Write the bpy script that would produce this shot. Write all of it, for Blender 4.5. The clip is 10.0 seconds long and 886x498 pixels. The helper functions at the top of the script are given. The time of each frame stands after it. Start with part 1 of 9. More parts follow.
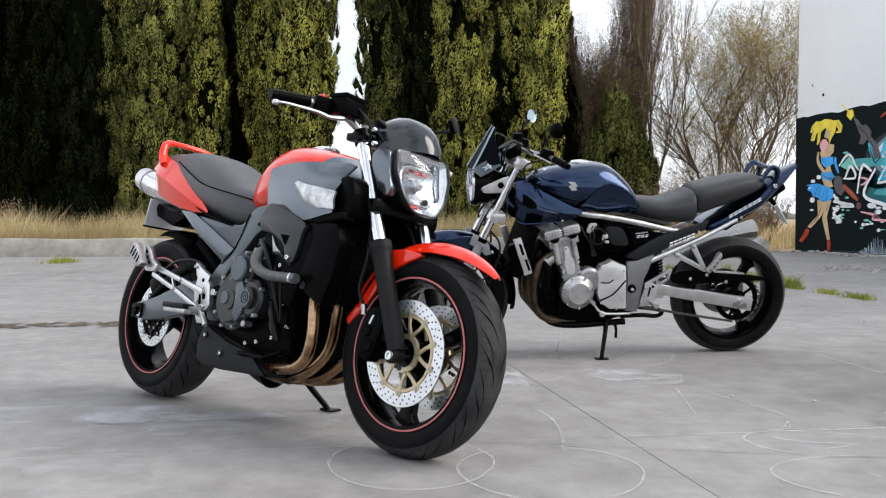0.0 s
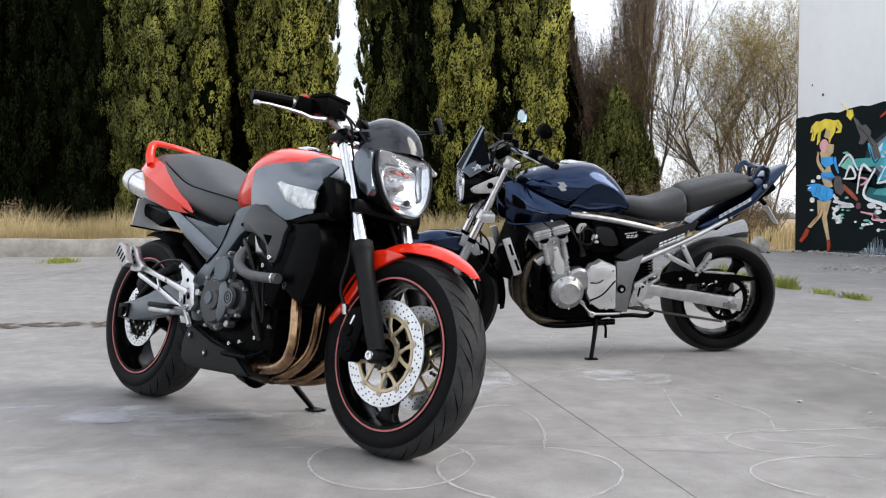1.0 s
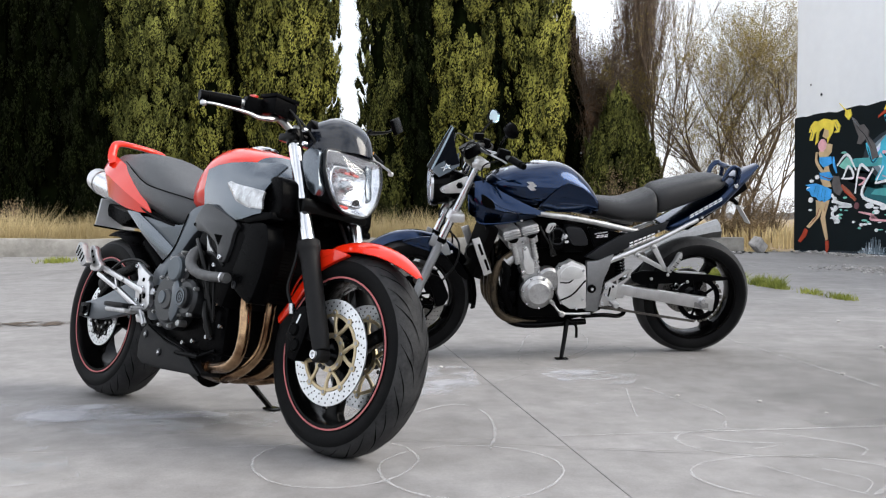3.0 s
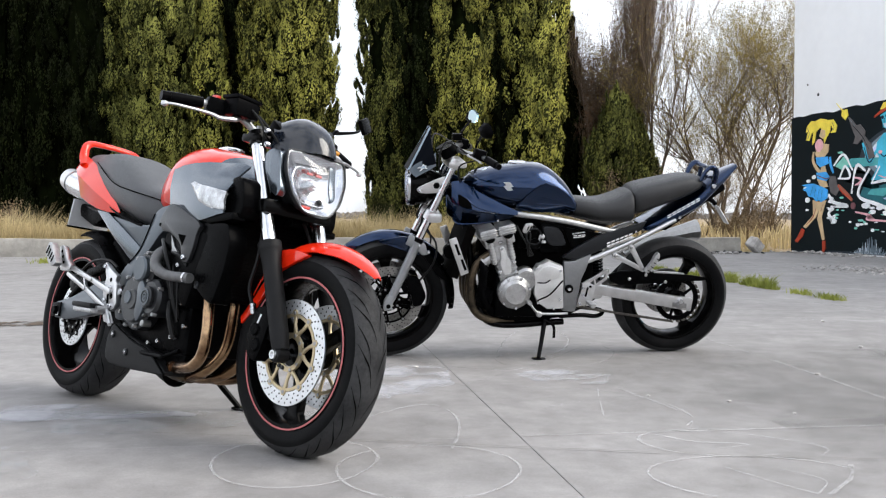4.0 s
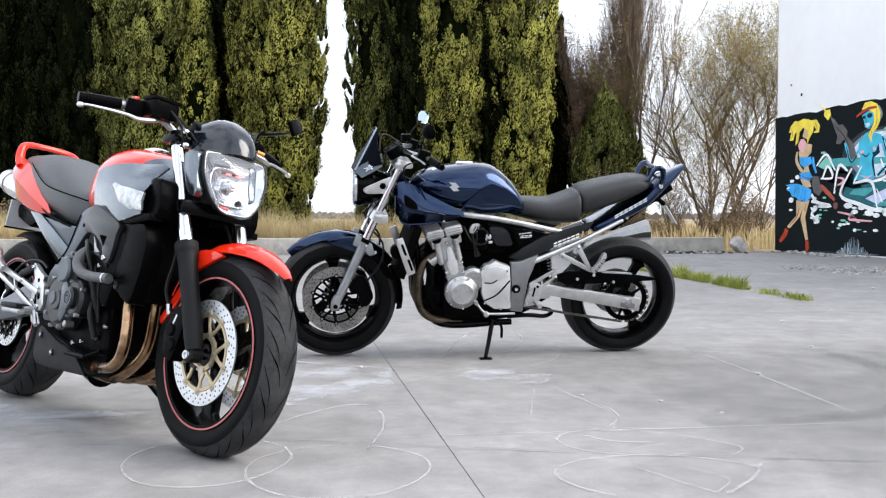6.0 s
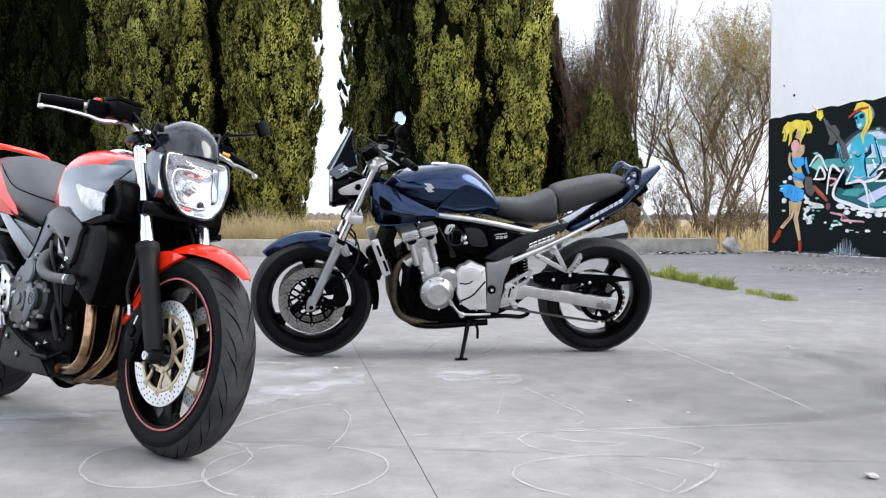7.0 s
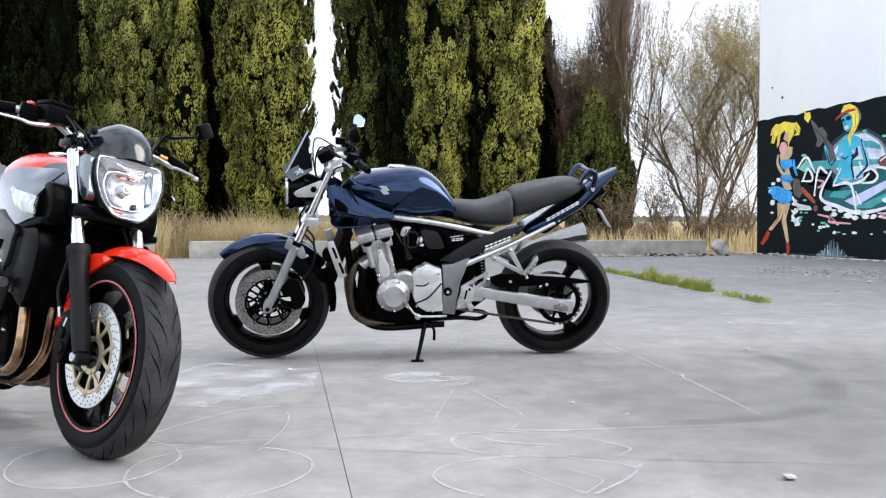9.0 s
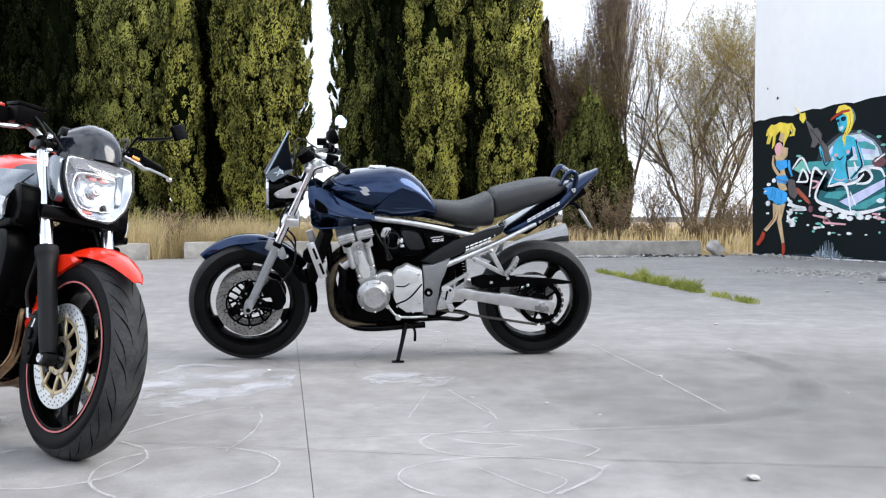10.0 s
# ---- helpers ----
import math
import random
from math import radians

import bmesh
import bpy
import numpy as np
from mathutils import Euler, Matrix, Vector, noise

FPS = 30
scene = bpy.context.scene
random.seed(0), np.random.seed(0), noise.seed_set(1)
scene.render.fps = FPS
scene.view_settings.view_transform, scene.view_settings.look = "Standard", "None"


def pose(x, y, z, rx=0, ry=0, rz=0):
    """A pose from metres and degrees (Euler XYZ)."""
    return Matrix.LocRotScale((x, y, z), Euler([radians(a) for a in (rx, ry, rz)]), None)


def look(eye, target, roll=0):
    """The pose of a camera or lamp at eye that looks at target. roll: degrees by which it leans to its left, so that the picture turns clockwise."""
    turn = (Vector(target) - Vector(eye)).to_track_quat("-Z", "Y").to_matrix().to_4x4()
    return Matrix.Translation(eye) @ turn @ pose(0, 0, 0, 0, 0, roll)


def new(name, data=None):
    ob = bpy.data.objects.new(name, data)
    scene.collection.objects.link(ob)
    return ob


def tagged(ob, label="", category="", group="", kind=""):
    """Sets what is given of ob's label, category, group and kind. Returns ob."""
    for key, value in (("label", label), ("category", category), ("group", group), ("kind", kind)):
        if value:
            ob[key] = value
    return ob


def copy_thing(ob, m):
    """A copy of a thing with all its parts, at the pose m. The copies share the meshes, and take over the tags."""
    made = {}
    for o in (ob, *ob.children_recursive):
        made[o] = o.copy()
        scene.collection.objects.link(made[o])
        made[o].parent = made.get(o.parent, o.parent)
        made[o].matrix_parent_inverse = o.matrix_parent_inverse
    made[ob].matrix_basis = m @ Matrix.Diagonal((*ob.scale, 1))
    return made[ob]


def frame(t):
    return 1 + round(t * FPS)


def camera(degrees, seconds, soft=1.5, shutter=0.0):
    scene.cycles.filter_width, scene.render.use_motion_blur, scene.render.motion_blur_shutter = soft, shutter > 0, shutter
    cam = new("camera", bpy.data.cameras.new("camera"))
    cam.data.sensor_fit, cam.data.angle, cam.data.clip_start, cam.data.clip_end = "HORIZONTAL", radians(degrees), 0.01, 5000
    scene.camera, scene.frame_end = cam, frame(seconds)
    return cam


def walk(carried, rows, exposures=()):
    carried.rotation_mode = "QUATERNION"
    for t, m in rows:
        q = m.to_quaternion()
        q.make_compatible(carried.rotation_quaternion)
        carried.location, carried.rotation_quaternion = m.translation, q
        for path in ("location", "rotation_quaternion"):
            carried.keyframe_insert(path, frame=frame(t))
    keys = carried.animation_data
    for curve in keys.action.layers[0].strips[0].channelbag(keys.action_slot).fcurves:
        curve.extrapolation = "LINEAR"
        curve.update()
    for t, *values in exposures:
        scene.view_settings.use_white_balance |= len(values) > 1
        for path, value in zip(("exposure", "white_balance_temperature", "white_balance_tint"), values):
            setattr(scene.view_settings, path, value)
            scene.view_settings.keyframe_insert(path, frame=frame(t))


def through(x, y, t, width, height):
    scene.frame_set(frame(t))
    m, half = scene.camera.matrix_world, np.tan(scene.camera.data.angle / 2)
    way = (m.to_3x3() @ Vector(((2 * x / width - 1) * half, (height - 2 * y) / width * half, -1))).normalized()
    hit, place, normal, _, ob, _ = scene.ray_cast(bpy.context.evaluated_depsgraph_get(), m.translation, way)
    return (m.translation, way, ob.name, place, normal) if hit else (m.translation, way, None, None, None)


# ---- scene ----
cam = camera(46.25, 10.0, soft=1.2)
PATH = [
    (0, (-0.619, 0.756, 0.705), (-0.5861, 2.7546, 0.6391), 0.1),
    (0.5, (-0.586, 0.7534, 0.705), (-0.5566, 2.7521, 0.6403), 0.1),
    (1, (-0.554, 0.75, 0.706), (-0.5269, 2.7487, 0.6401), 0.1),
    (1.5, (-0.523, 0.75, 0.706), (-0.4983, 2.7488, 0.6401), 0.1),
    (2, (-0.485, 0.7509, 0.705), (-0.4638, 2.7497, 0.6391), 0.1),
    (2.5, (-0.434, 0.7458, 0.705), (-0.4164, 2.7446, 0.6391), 0.1),
    (4, (-0.247, 0.7347, 0.706), (-0.2399, 2.7336, 0.6402), 0.1),
    (4.5, (-0.191, 0.7339, 0.706), (-0.1816, 2.7327, 0.6401), 0.1),
    (5, (-0.128, 0.7304, 0.707), (-0.1174, 2.7293, 0.6411), 0.1),
    (5.5, (-0.063, 0.7245, 0.708), (-0.0512, 2.7234, 0.6421), 0.1),
    (7, (0.114, 0.7109, 0.707), (0.1281, 2.7098, 0.6435), 0),
    (7.5, (0.175, 0.7117, 0.708), (0.1891, 2.7107, 0.6457), 0),
    (8, (0.229, 0.7049, 0.708), (0.2419, 2.704, 0.6469), 0),
    (8.5, (0.282, 0.6948, 0.71), (0.2961, 2.6938, 0.6488), 0),
    (9, (0.33, 0.6914, 0.709), (0.3441, 2.6904, 0.649), -0),
    (9.5, (0.386, 0.6888, 0.71), (0.4001, 2.6879, 0.65), -0),
    (10, (0.429, 0.6863, 0.71), (0.4419, 2.6853, 0.6512), -0),
]
EXPOSURES = [(0.0, 0.37, 6350, 10), (2.5, 0.40, 6350, 10), (4.0, 0.55, 6330, 10), (4.5, 0.59, 6300, 10), (5.0, 0.78, 6250, 10), (7.5, 0.76, 6130, 10), (10.0, 0.77, 6080, 10)]
walk(cam, [(t, look(eye, target, roll)) for t, eye, target, roll in PATH], EXPOSURES)

# ---- daylight: bright broken cloud, a soft sun from the right ----
SUN_EL, SUN_AZ = 38.0, 96.0   # elevation; degrees from +y (away) towards +x (right)
world = bpy.data.worlds.new("sky")
scene.world = world
world.use_nodes = True
wn, wl = world.node_tree.nodes, world.node_tree.links
wn.clear()
w_out = wn.new("ShaderNodeOutputWorld")
w_bg = wn.new("ShaderNodeBackground")
w_sky = wn.new("ShaderNodeTexSky")
w_sky.sky_type, w_sky.sun_disc = "NISHITA", False
w_sky.sun_elevation, w_sky.sun_rotation = radians(SUN_EL), radians(SUN_AZ)
w_sky.dust_density, w_sky.air_density = 3.0, 1.2
w_noise = wn.new("ShaderNodeTexNoise")
w_noise.inputs["Scale"].default_value, w_noise.inputs["Detail"].default_value = 3.0, 5.0
w_ramp = wn.new("ShaderNodeValToRGB")
w_ramp.color_ramp.elements[0].position, w_ramp.color_ramp.elements[0].color = 0.36, (0.35, 0.35, 0.35, 1)
w_ramp.color_ramp.elements[1].position, w_ramp.color_ramp.elements[1].color = 0.55, (1, 1, 1, 1)
w_mix = wn.new("ShaderNodeMix")
w_mix.data_type = "RGBA"
w_mix.inputs[7].default_value = (10.5, 10.8, 11.4, 1)
wl.new(w_noise.outputs["Fac"], w_ramp.inputs["Fac"])
wl.new(w_ramp.outputs["Color"], w_mix.inputs[0])
wl.new(w_sky.outputs["Color"], w_mix.inputs[6])
wl.new(w_mix.outputs[2], w_bg.inputs["Color"])
w_bg.inputs["Strength"].default_value = 0.115
wl.new(w_bg.outputs["Background"], w_out.inputs["Surface"])

sun = new("sun", bpy.data.lights.new("sun", "SUN"))
sun.data.energy, sun.data.angle, sun.data.color = 2.0, radians(38), (1.0, 0.95, 0.86)
sun_way = Vector((math.sin(radians(SUN_AZ)) * math.cos(radians(SUN_EL)), math.cos(radians(SUN_AZ)) * math.cos(radians(SUN_EL)), math.sin(radians(SUN_EL))))
sun.matrix_world = look(sun_way * 50, (0, 0, 0))

# ---- materials ----
def material(name, color, rough=0.5, metal=0.0, vary=0.15, scale=8.0, bump=0.0, bump_scale=60.0, coat=0.0, second=None, piece=0.0, spec=0.5):
    """Principled surface with colour variation at two scales and fine relief, in object space."""
    m = bpy.data.materials.new(name)
    m.use_nodes = True
    n, l = m.node_tree.nodes, m.node_tree.links
    b = n["Principled BSDF"]
    b.inputs["Metallic"].default_value, b.inputs["Roughness"].default_value = metal, rough
    b.inputs["Specular IOR Level"].default_value = spec
    if coat:
        b.inputs["Coat Weight"].default_value, b.inputs["Coat Roughness"].default_value = coat, 0.04
    co = n.new("ShaderNodeTexCoord")
    big, fine = n.new("ShaderNodeTexNoise"), n.new("ShaderNodeTexNoise")
    big.inputs["Scale"].default_value, big.inputs["Detail"].default_value = scale, 6.0
    fine.inputs["Scale"].default_value, fine.inputs["Detail"].default_value = scale * 9.0, 4.0
    for t in (big, fine):
        l.new(co.outputs["Object"], t.inputs["Vector"])
    add = n.new("ShaderNodeMath")
    add.operation = "MULTIPLY_ADD"
    add.inputs[1].default_value = 0.4
    l.new(fine.outputs["Fac"], add.inputs[0])
    l.new(big.outputs["Fac"], add.inputs[2])
    ramp = n.new("ShaderNodeValToRGB")
    dark = tuple(c * (1 - vary) for c in color)
    light = second if second else tuple(min(1, c * (1 + vary)) for c in color)
    ramp.color_ramp.elements[0].position, ramp.color_ramp.elements[0].color = 0.48, (*dark, 1)
    ramp.color_ramp.elements[1].position, ramp.color_ramp.elements[1].color = 0.92, (*light, 1)
    l.new(add.outputs[0], ramp.inputs["Fac"])
    last = ramp.outputs["Color"]
    if piece:
        info, geo = n.new("ShaderNodeObjectInfo"), n.new("ShaderNodeNewGeometry")
        s = n.new("ShaderNodeMath")
        s.operation = "ADD"
        l.new(info.outputs["Random"], s.inputs[0])
        l.new(geo.outputs["Random Per Island"], s.inputs[1])
        r = n.new("ShaderNodeMapRange")
        r.inputs["From Max"].default_value = 2.0
        r.inputs["To Min"].default_value, r.inputs["To Max"].default_value = 1 - piece, 1 + piece
        l.new(s.outputs[0], r.inputs["Value"])
        hsv = n.new("ShaderNodeHueSaturation")
        l.new(r.outputs["Result"], hsv.inputs["Value"])
        l.new(last, hsv.inputs["Color"])
        last = hsv.outputs["Color"]
    l.new(last, b.inputs["Base Color"])
    rr = n.new("ShaderNodeMapRange")
    rr.inputs["To Min"].default_value, rr.inputs["To Max"].default_value = max(0.02, rough * 0.8), min(1, rough * 1.25)
    l.new(add.outputs[0], rr.inputs["Value"])
    l.new(rr.outputs["Result"], b.inputs["Roughness"])
    if bump:
        bn, bp = n.new("ShaderNodeTexNoise"), n.new("ShaderNodeBump")
        bn.inputs["Scale"].default_value, bn.inputs["Detail"].default_value = bump_scale, 5.0
        l.new(co.outputs["Object"], bn.inputs["Vector"])
        bp.inputs["Strength"].default_value, bp.inputs["Distance"].default_value = bump, 0.004
        l.new(bn.outputs["Fac"], bp.inputs["Height"])
        l.new(bp.outputs["Normal"], b.inputs["Normal"])
    return m


def clear_shell(name, gloss):
    """Thin clear plastic: the light passes, a little is mirrored."""
    m = bpy.data.materials.new(name)
    m.use_nodes = True
    n, l = m.node_tree.nodes, m.node_tree.links
    n.clear()
    out, mx, tr, gl = n.new("ShaderNodeOutputMaterial"), n.new("ShaderNodeMixShader"), n.new("ShaderNodeBsdfTransparent"), n.new("ShaderNodeBsdfGlossy")
    gl.inputs["Roughness"].default_value = 0.03
    tr.inputs["Color"].default_value = (0.96, 0.97, 0.98, 1)
    mx.inputs["Fac"].default_value = gloss
    l.new(tr.outputs["BSDF"], mx.inputs[1])
    l.new(gl.outputs["BSDF"], mx.inputs[2])
    l.new(mx.outputs["Shader"], out.inputs["Surface"])
    return m


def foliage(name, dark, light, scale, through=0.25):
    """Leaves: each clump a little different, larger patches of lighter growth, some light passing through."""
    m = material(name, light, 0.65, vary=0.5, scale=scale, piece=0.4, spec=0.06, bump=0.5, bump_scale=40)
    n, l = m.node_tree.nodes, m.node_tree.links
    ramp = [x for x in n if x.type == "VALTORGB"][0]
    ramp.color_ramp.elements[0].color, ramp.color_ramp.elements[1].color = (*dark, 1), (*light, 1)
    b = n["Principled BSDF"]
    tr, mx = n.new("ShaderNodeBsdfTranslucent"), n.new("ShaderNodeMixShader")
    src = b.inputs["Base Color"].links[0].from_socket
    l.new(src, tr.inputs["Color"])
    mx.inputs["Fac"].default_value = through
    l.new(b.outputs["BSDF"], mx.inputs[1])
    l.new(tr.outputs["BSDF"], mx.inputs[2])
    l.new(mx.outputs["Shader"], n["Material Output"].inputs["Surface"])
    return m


# ---- mesh helpers ----
def finish(bm, smooth=40):
    bmesh.ops.recalc_face_normals(bm, faces=bm.faces[:])
    for f in bm.faces:
        f.smooth = smooth > 0
    if 0 < smooth < 180:
        lim = radians(smooth)
        for e in bm.edges:
            if len(e.link_faces) == 2 and e.calc_face_angle(0) > lim:
                e.smooth = False
    return bm


def part(name, bm, mat, parent=None, label="", smooth=40):
    """Link a bmesh as one mesh object under a thing or part."""
    finish(bm, smooth)
    me = bpy.data.meshes.new(name)
    bm.to_mesh(me)
    bm.free()
    me.materials.append(mat)
    ob = new(name, me)
    if parent is not None:
        if parent.parent and parent.parent.parent:   # three levels at most
            parent = parent.parent
        ob.parent = parent
    return tagged(ob, label) if label else ob


def moved(bm, m):
    bmesh.ops.transform(bm, matrix=m, verts=bm.verts[:])
    return bm


def joined(*bms):
    me = bpy.data.meshes.new("tmp")
    out = bms[0]
    for b in bms[1:]:
        b.to_mesh(me)
        out.from_mesh(me)
        b.free()
    bpy.data.meshes.remove(me)
    return out


def box(x0, x1, y0, y1, z0, z1, bevel=0.0, seg=2):
    bm = bmesh.new()
    bmesh.ops.create_cube(bm, size=1.0)
    moved(bm, Matrix.Translation(((x0 + x1) / 2, (y0 + y1) / 2, (z0 + z1) / 2)) @ Matrix.Diagonal((abs(x1 - x0), abs(y1 - y0), abs(z1 - z0), 1)))
    if bevel:
        bmesh.ops.bevel(bm, geom=bm.edges[:], offset=bevel, segments=seg, affect="EDGES", profile=0.6)
    return bm


def plate(outline, y0, y1, bevel=0.004, seg=2, taper=1.0):
    """A panel: an outline in (x, z), as thick as y0 to y1, with rounded edges."""
    bm = bmesh.new()
    cx = sum(p[0] for p in outline) / len(outline)
    cz = sum(p[1] for p in outline) / len(outline)
    a = [bm.verts.new((x, y0, z)) for x, z in outline]
    b = [bm.verts.new((cx + (x - cx) * taper, y1, cz + (z - cz) * taper)) for x, z in outline]
    bm.faces.new(a)
    bm.faces.new(b[::-1])
    k = len(a)
    for i in range(k):
        bm.faces.new((a[i], b[i], b[(i + 1) % k], a[(i + 1) % k]))
    bmesh.ops.recalc_face_normals(bm, faces=bm.faces[:])
    if bevel:
        bmesh.ops.bevel(bm, geom=bm.edges[:], offset=bevel, segments=seg, affect="EDGES", profile=0.6, clamp_overlap=True)
    return bm


def smooth_path(points, n=6):
    """A Catmull-Rom line through the points."""
    p = [Vector(q) for q in points]
    if len(p) < 3:
        return p
    p = [p[0] * 2 - p[1], *p, p[-1] * 2 - p[-2]]
    out = []
    for i in range(1, len(p) - 2):
        for j in range(n):
            t = j / n
            a, b, c, d = p[i - 1], p[i], p[i + 1], p[i + 2]
            out.append(0.5 * ((2 * b) + (c - a) * t + (2 * a - 5 * b + 4 * c - d) * t * t + (3 * b - a - 3 * c + d) * t * t * t))
    return out + [p[-2]]


def tube(points, r, sides=10, n=6, caps=True, flat=1.0, bm=None):
    """A round bar or hose through the points; r may be a list, one radius for each point."""
    path = smooth_path(points, n)
    bm = bm or bmesh.new()
    k = len(path)
    rs = [r] * k if not isinstance(r, (list, tuple)) else [float(np.interp(i / max(1, k - 1) * (len(r) - 1), range(len(r)), r)) for i in range(k)]
    rings = []
    side = None
    for i, c in enumerate(path):
        d = (path[min(i + 1, k - 1)] - path[max(i - 1, 0)]).normalized()
        if side is None:
            side = d.cross(Vector((0, 0, 1)))
            if side.length < 0.05:
                side = d.cross(Vector((0, 1, 0)))
        side = (side - d * side.dot(d)).normalized()
        up = d.cross(side)
        rings.append([bm.verts.new(c + side * math.cos(a) * rs[i] + up * math.sin(a) * rs[i] * flat) for a in (2 * math.pi * j / sides for j in range(sides))])
    for p, q in zip(rings, rings[1:]):
        for j in range(sides):
            bm.faces.new((p[j], p[(j + 1) % sides], q[(j + 1) % sides], q[j]))
    if caps:
        bm.faces.new(rings[0][::-1])
        bm.faces.new(rings[-1])
    return bm


def lathe(profile, sides=48, centre=(0, 0, 0), closed=True, a0=0.0, a1=360.0):
    """Turn a profile of (radius, y) about the y axis through centre; closed profiles make a solid ring."""
    bm = bmesh.new()
    full = abs(a1 - a0) >= 359.9
    steps = sides if full else sides + 1
    rings = []
    for i in range(steps):
        a = radians(a0 + (a1 - a0) * i / sides)
        rings.append([bm.verts.new((centre[0] + r * math.cos(a), centre[1] + y, centre[2] + r * math.sin(a))) for r, y in profile])
    k = len(profile)
    for i in range(sides):
        p, q = rings[i], rings[(i + 1) % steps]
        for j in range(k if closed else k - 1):
            bm.faces.new((p[j], p[(j + 1) % k], q[(j + 1) % k], q[j]))
    if not full and closed:
        bm.faces.new(rings[0])
        bm.faces.new(rings[-1][::-1])
    bmesh.ops.remove_doubles(bm, verts=bm.verts[:], dist=1e-6)
    return bm


def disc(r, y0, y1, centre, sides=32, edge=0.004):
    """A round cover on an axis along y, its rim rounded."""
    s = 1 if y1 > y0 else -1
    return lathe([(0.0001, y0), (r, y0), (r, y1 - s * edge), (r - edge, y1), (0.0001, y1)], sides, centre)


def loft(sections, sides=28, caps=True):
    """A body through cross-sections (x, centre z, half width, height up, height down, squareness), one along x after the other."""
    bm = bmesh.new()
    rings = []
    for x, zc, hw, up, dn, sq in sections:
        ring = []
        for i in range(sides):
            a = 2 * math.pi * i / sides
            c, s = math.cos(a), math.sin(a)
            y = hw * math.copysign(abs(c) ** (2 / sq), c)
            z = (up if s > 0 else dn) * math.copysign(abs(s) ** (2 / sq), s)
            ring.append(bm.verts.new((x, y, zc + z)))
        rings.append(ring)
    for p, q in zip(rings, rings[1:]):
        for j in range(sides):
            bm.faces.new((p[j], q[j], q[(j + 1) % sides], p[(j + 1) % sides]))
    if caps:
        bm.faces.new(rings[0])
        bm.faces.new(rings[-1][::-1])
    return bm


def smooth_sections(rows, n=4):
    """More cross-sections between the given ones, on smooth curves."""
    out = []
    p = [np.array(r, float) for r in rows]
    p = [2 * p[0] - p[1], *p, 2 * p[-1] - p[-2]]
    for i in range(1, len(p) - 2):
        for j in range(n):
            t = j / n
            a, b, c, d = p[i - 1], p[i], p[i + 1], p[i + 2]
            v = 0.5 * ((2 * b) + (c - a) * t + (2 * a - 5 * b + 4 * c - d) * t * t + (3 * b - a - 3 * c + d) * t ** 3)
            v[2:5] = np.maximum(v[2:5], 0.002)
            out.append(tuple(v))
    return out + [tuple(p[-2])]


def sheet(grid, thick):
    """A curved panel from a grid of points, with thickness."""
    bm = bmesh.new()
    rows = [[Vector(p) for p in r] for r in grid]
    nr, nc = len(rows), len(rows[0])
    top, bot = [], []
    for i in range(nr):
        ta, ba = [], []
        for j in range(nc):
            du = rows[min(i + 1, nr - 1)][j] - rows[max(i - 1, 0)][j]
            dv = rows[i][min(j + 1, nc - 1)] - rows[i][max(j - 1, 0)]
            nn = du.cross(dv)
            nn = nn.normalized() if nn.length > 1e-9 else Vector((0, 0, 1))
            ta.append(bm.verts.new(rows[i][j]))
            ba.append(bm.verts.new(rows[i][j] - nn * thick))
        top.append(ta)
        bot.append(ba)
    for i in range(nr - 1):
        for j in range(nc - 1):
            bm.faces.new((top[i][j], top[i + 1][j], top[i + 1][j + 1], top[i][j + 1]))
            bm.faces.new((bot[i][j], bot[i][j + 1], bot[i + 1][j + 1], bot[i + 1][j]))
    for i in range(nr - 1):
        for j in (0, nc - 1):
            bm.faces.new((top[i][j], bot[i][j], bot[i + 1][j], top[i + 1][j]))
    for j in range(nc - 1):
        for i in (0, nr - 1):
            bm.faces.new((top[i][j], top[i][j + 1], bot[i][j + 1], bot[i][j]))
    return bm


def arch(centre, r, a0, a1, width, drop=0.03, thick=0.004, n=18, m=8, widths=None):
    """A mudguard: an arc about the axle from a0 to a1 degrees (0 ahead, 90 up), rolled down at its sides."""
    grid = []
    for i in range(n + 1):
        t = i / n
        a = radians(a0 + (a1 - a0) * t)
        w = width if widths is None else float(np.interp(t, np.linspace(0, 1, len(widths)), widths))
        row = []
        for j in range(m + 1):
            v = -1 + 2 * j / m
            rr = r - drop * abs(v) ** 3
            row.append((centre[0] + rr * math.cos(a), centre[1] + v * w, centre[2] + rr * math.sin(a)))
        grid.append(row)
    return sheet(grid, thick)


def empty(name, m, label, category, group=""):
    ob = new(name)
    ob.matrix_world = m
    ob.empty_display_size = 0.2
    return tagged(ob, label, category, group)


def mesh_thing(name, verts, faces, mat, kind="", label="", category="", group="", parent=None):
    me = bpy.data.meshes.new(name)
    me.from_pydata(verts, [], faces)
    me.materials.append(mat)
    ob = new(name, me)
    if parent is not None:
        ob.parent = parent
    return tagged(ob, label, category, group, kind)

# ---- the yard ----
SLAB_TURN = radians(8.4)
ALONG, ACROSS = Vector((-math.sin(SLAB_TURN), math.cos(SLAB_TURN), 0)), Vector((math.cos(SLAB_TURN), math.sin(SLAB_TURN), 0))
CROSS = Vector((0.01, 4.031, 0))


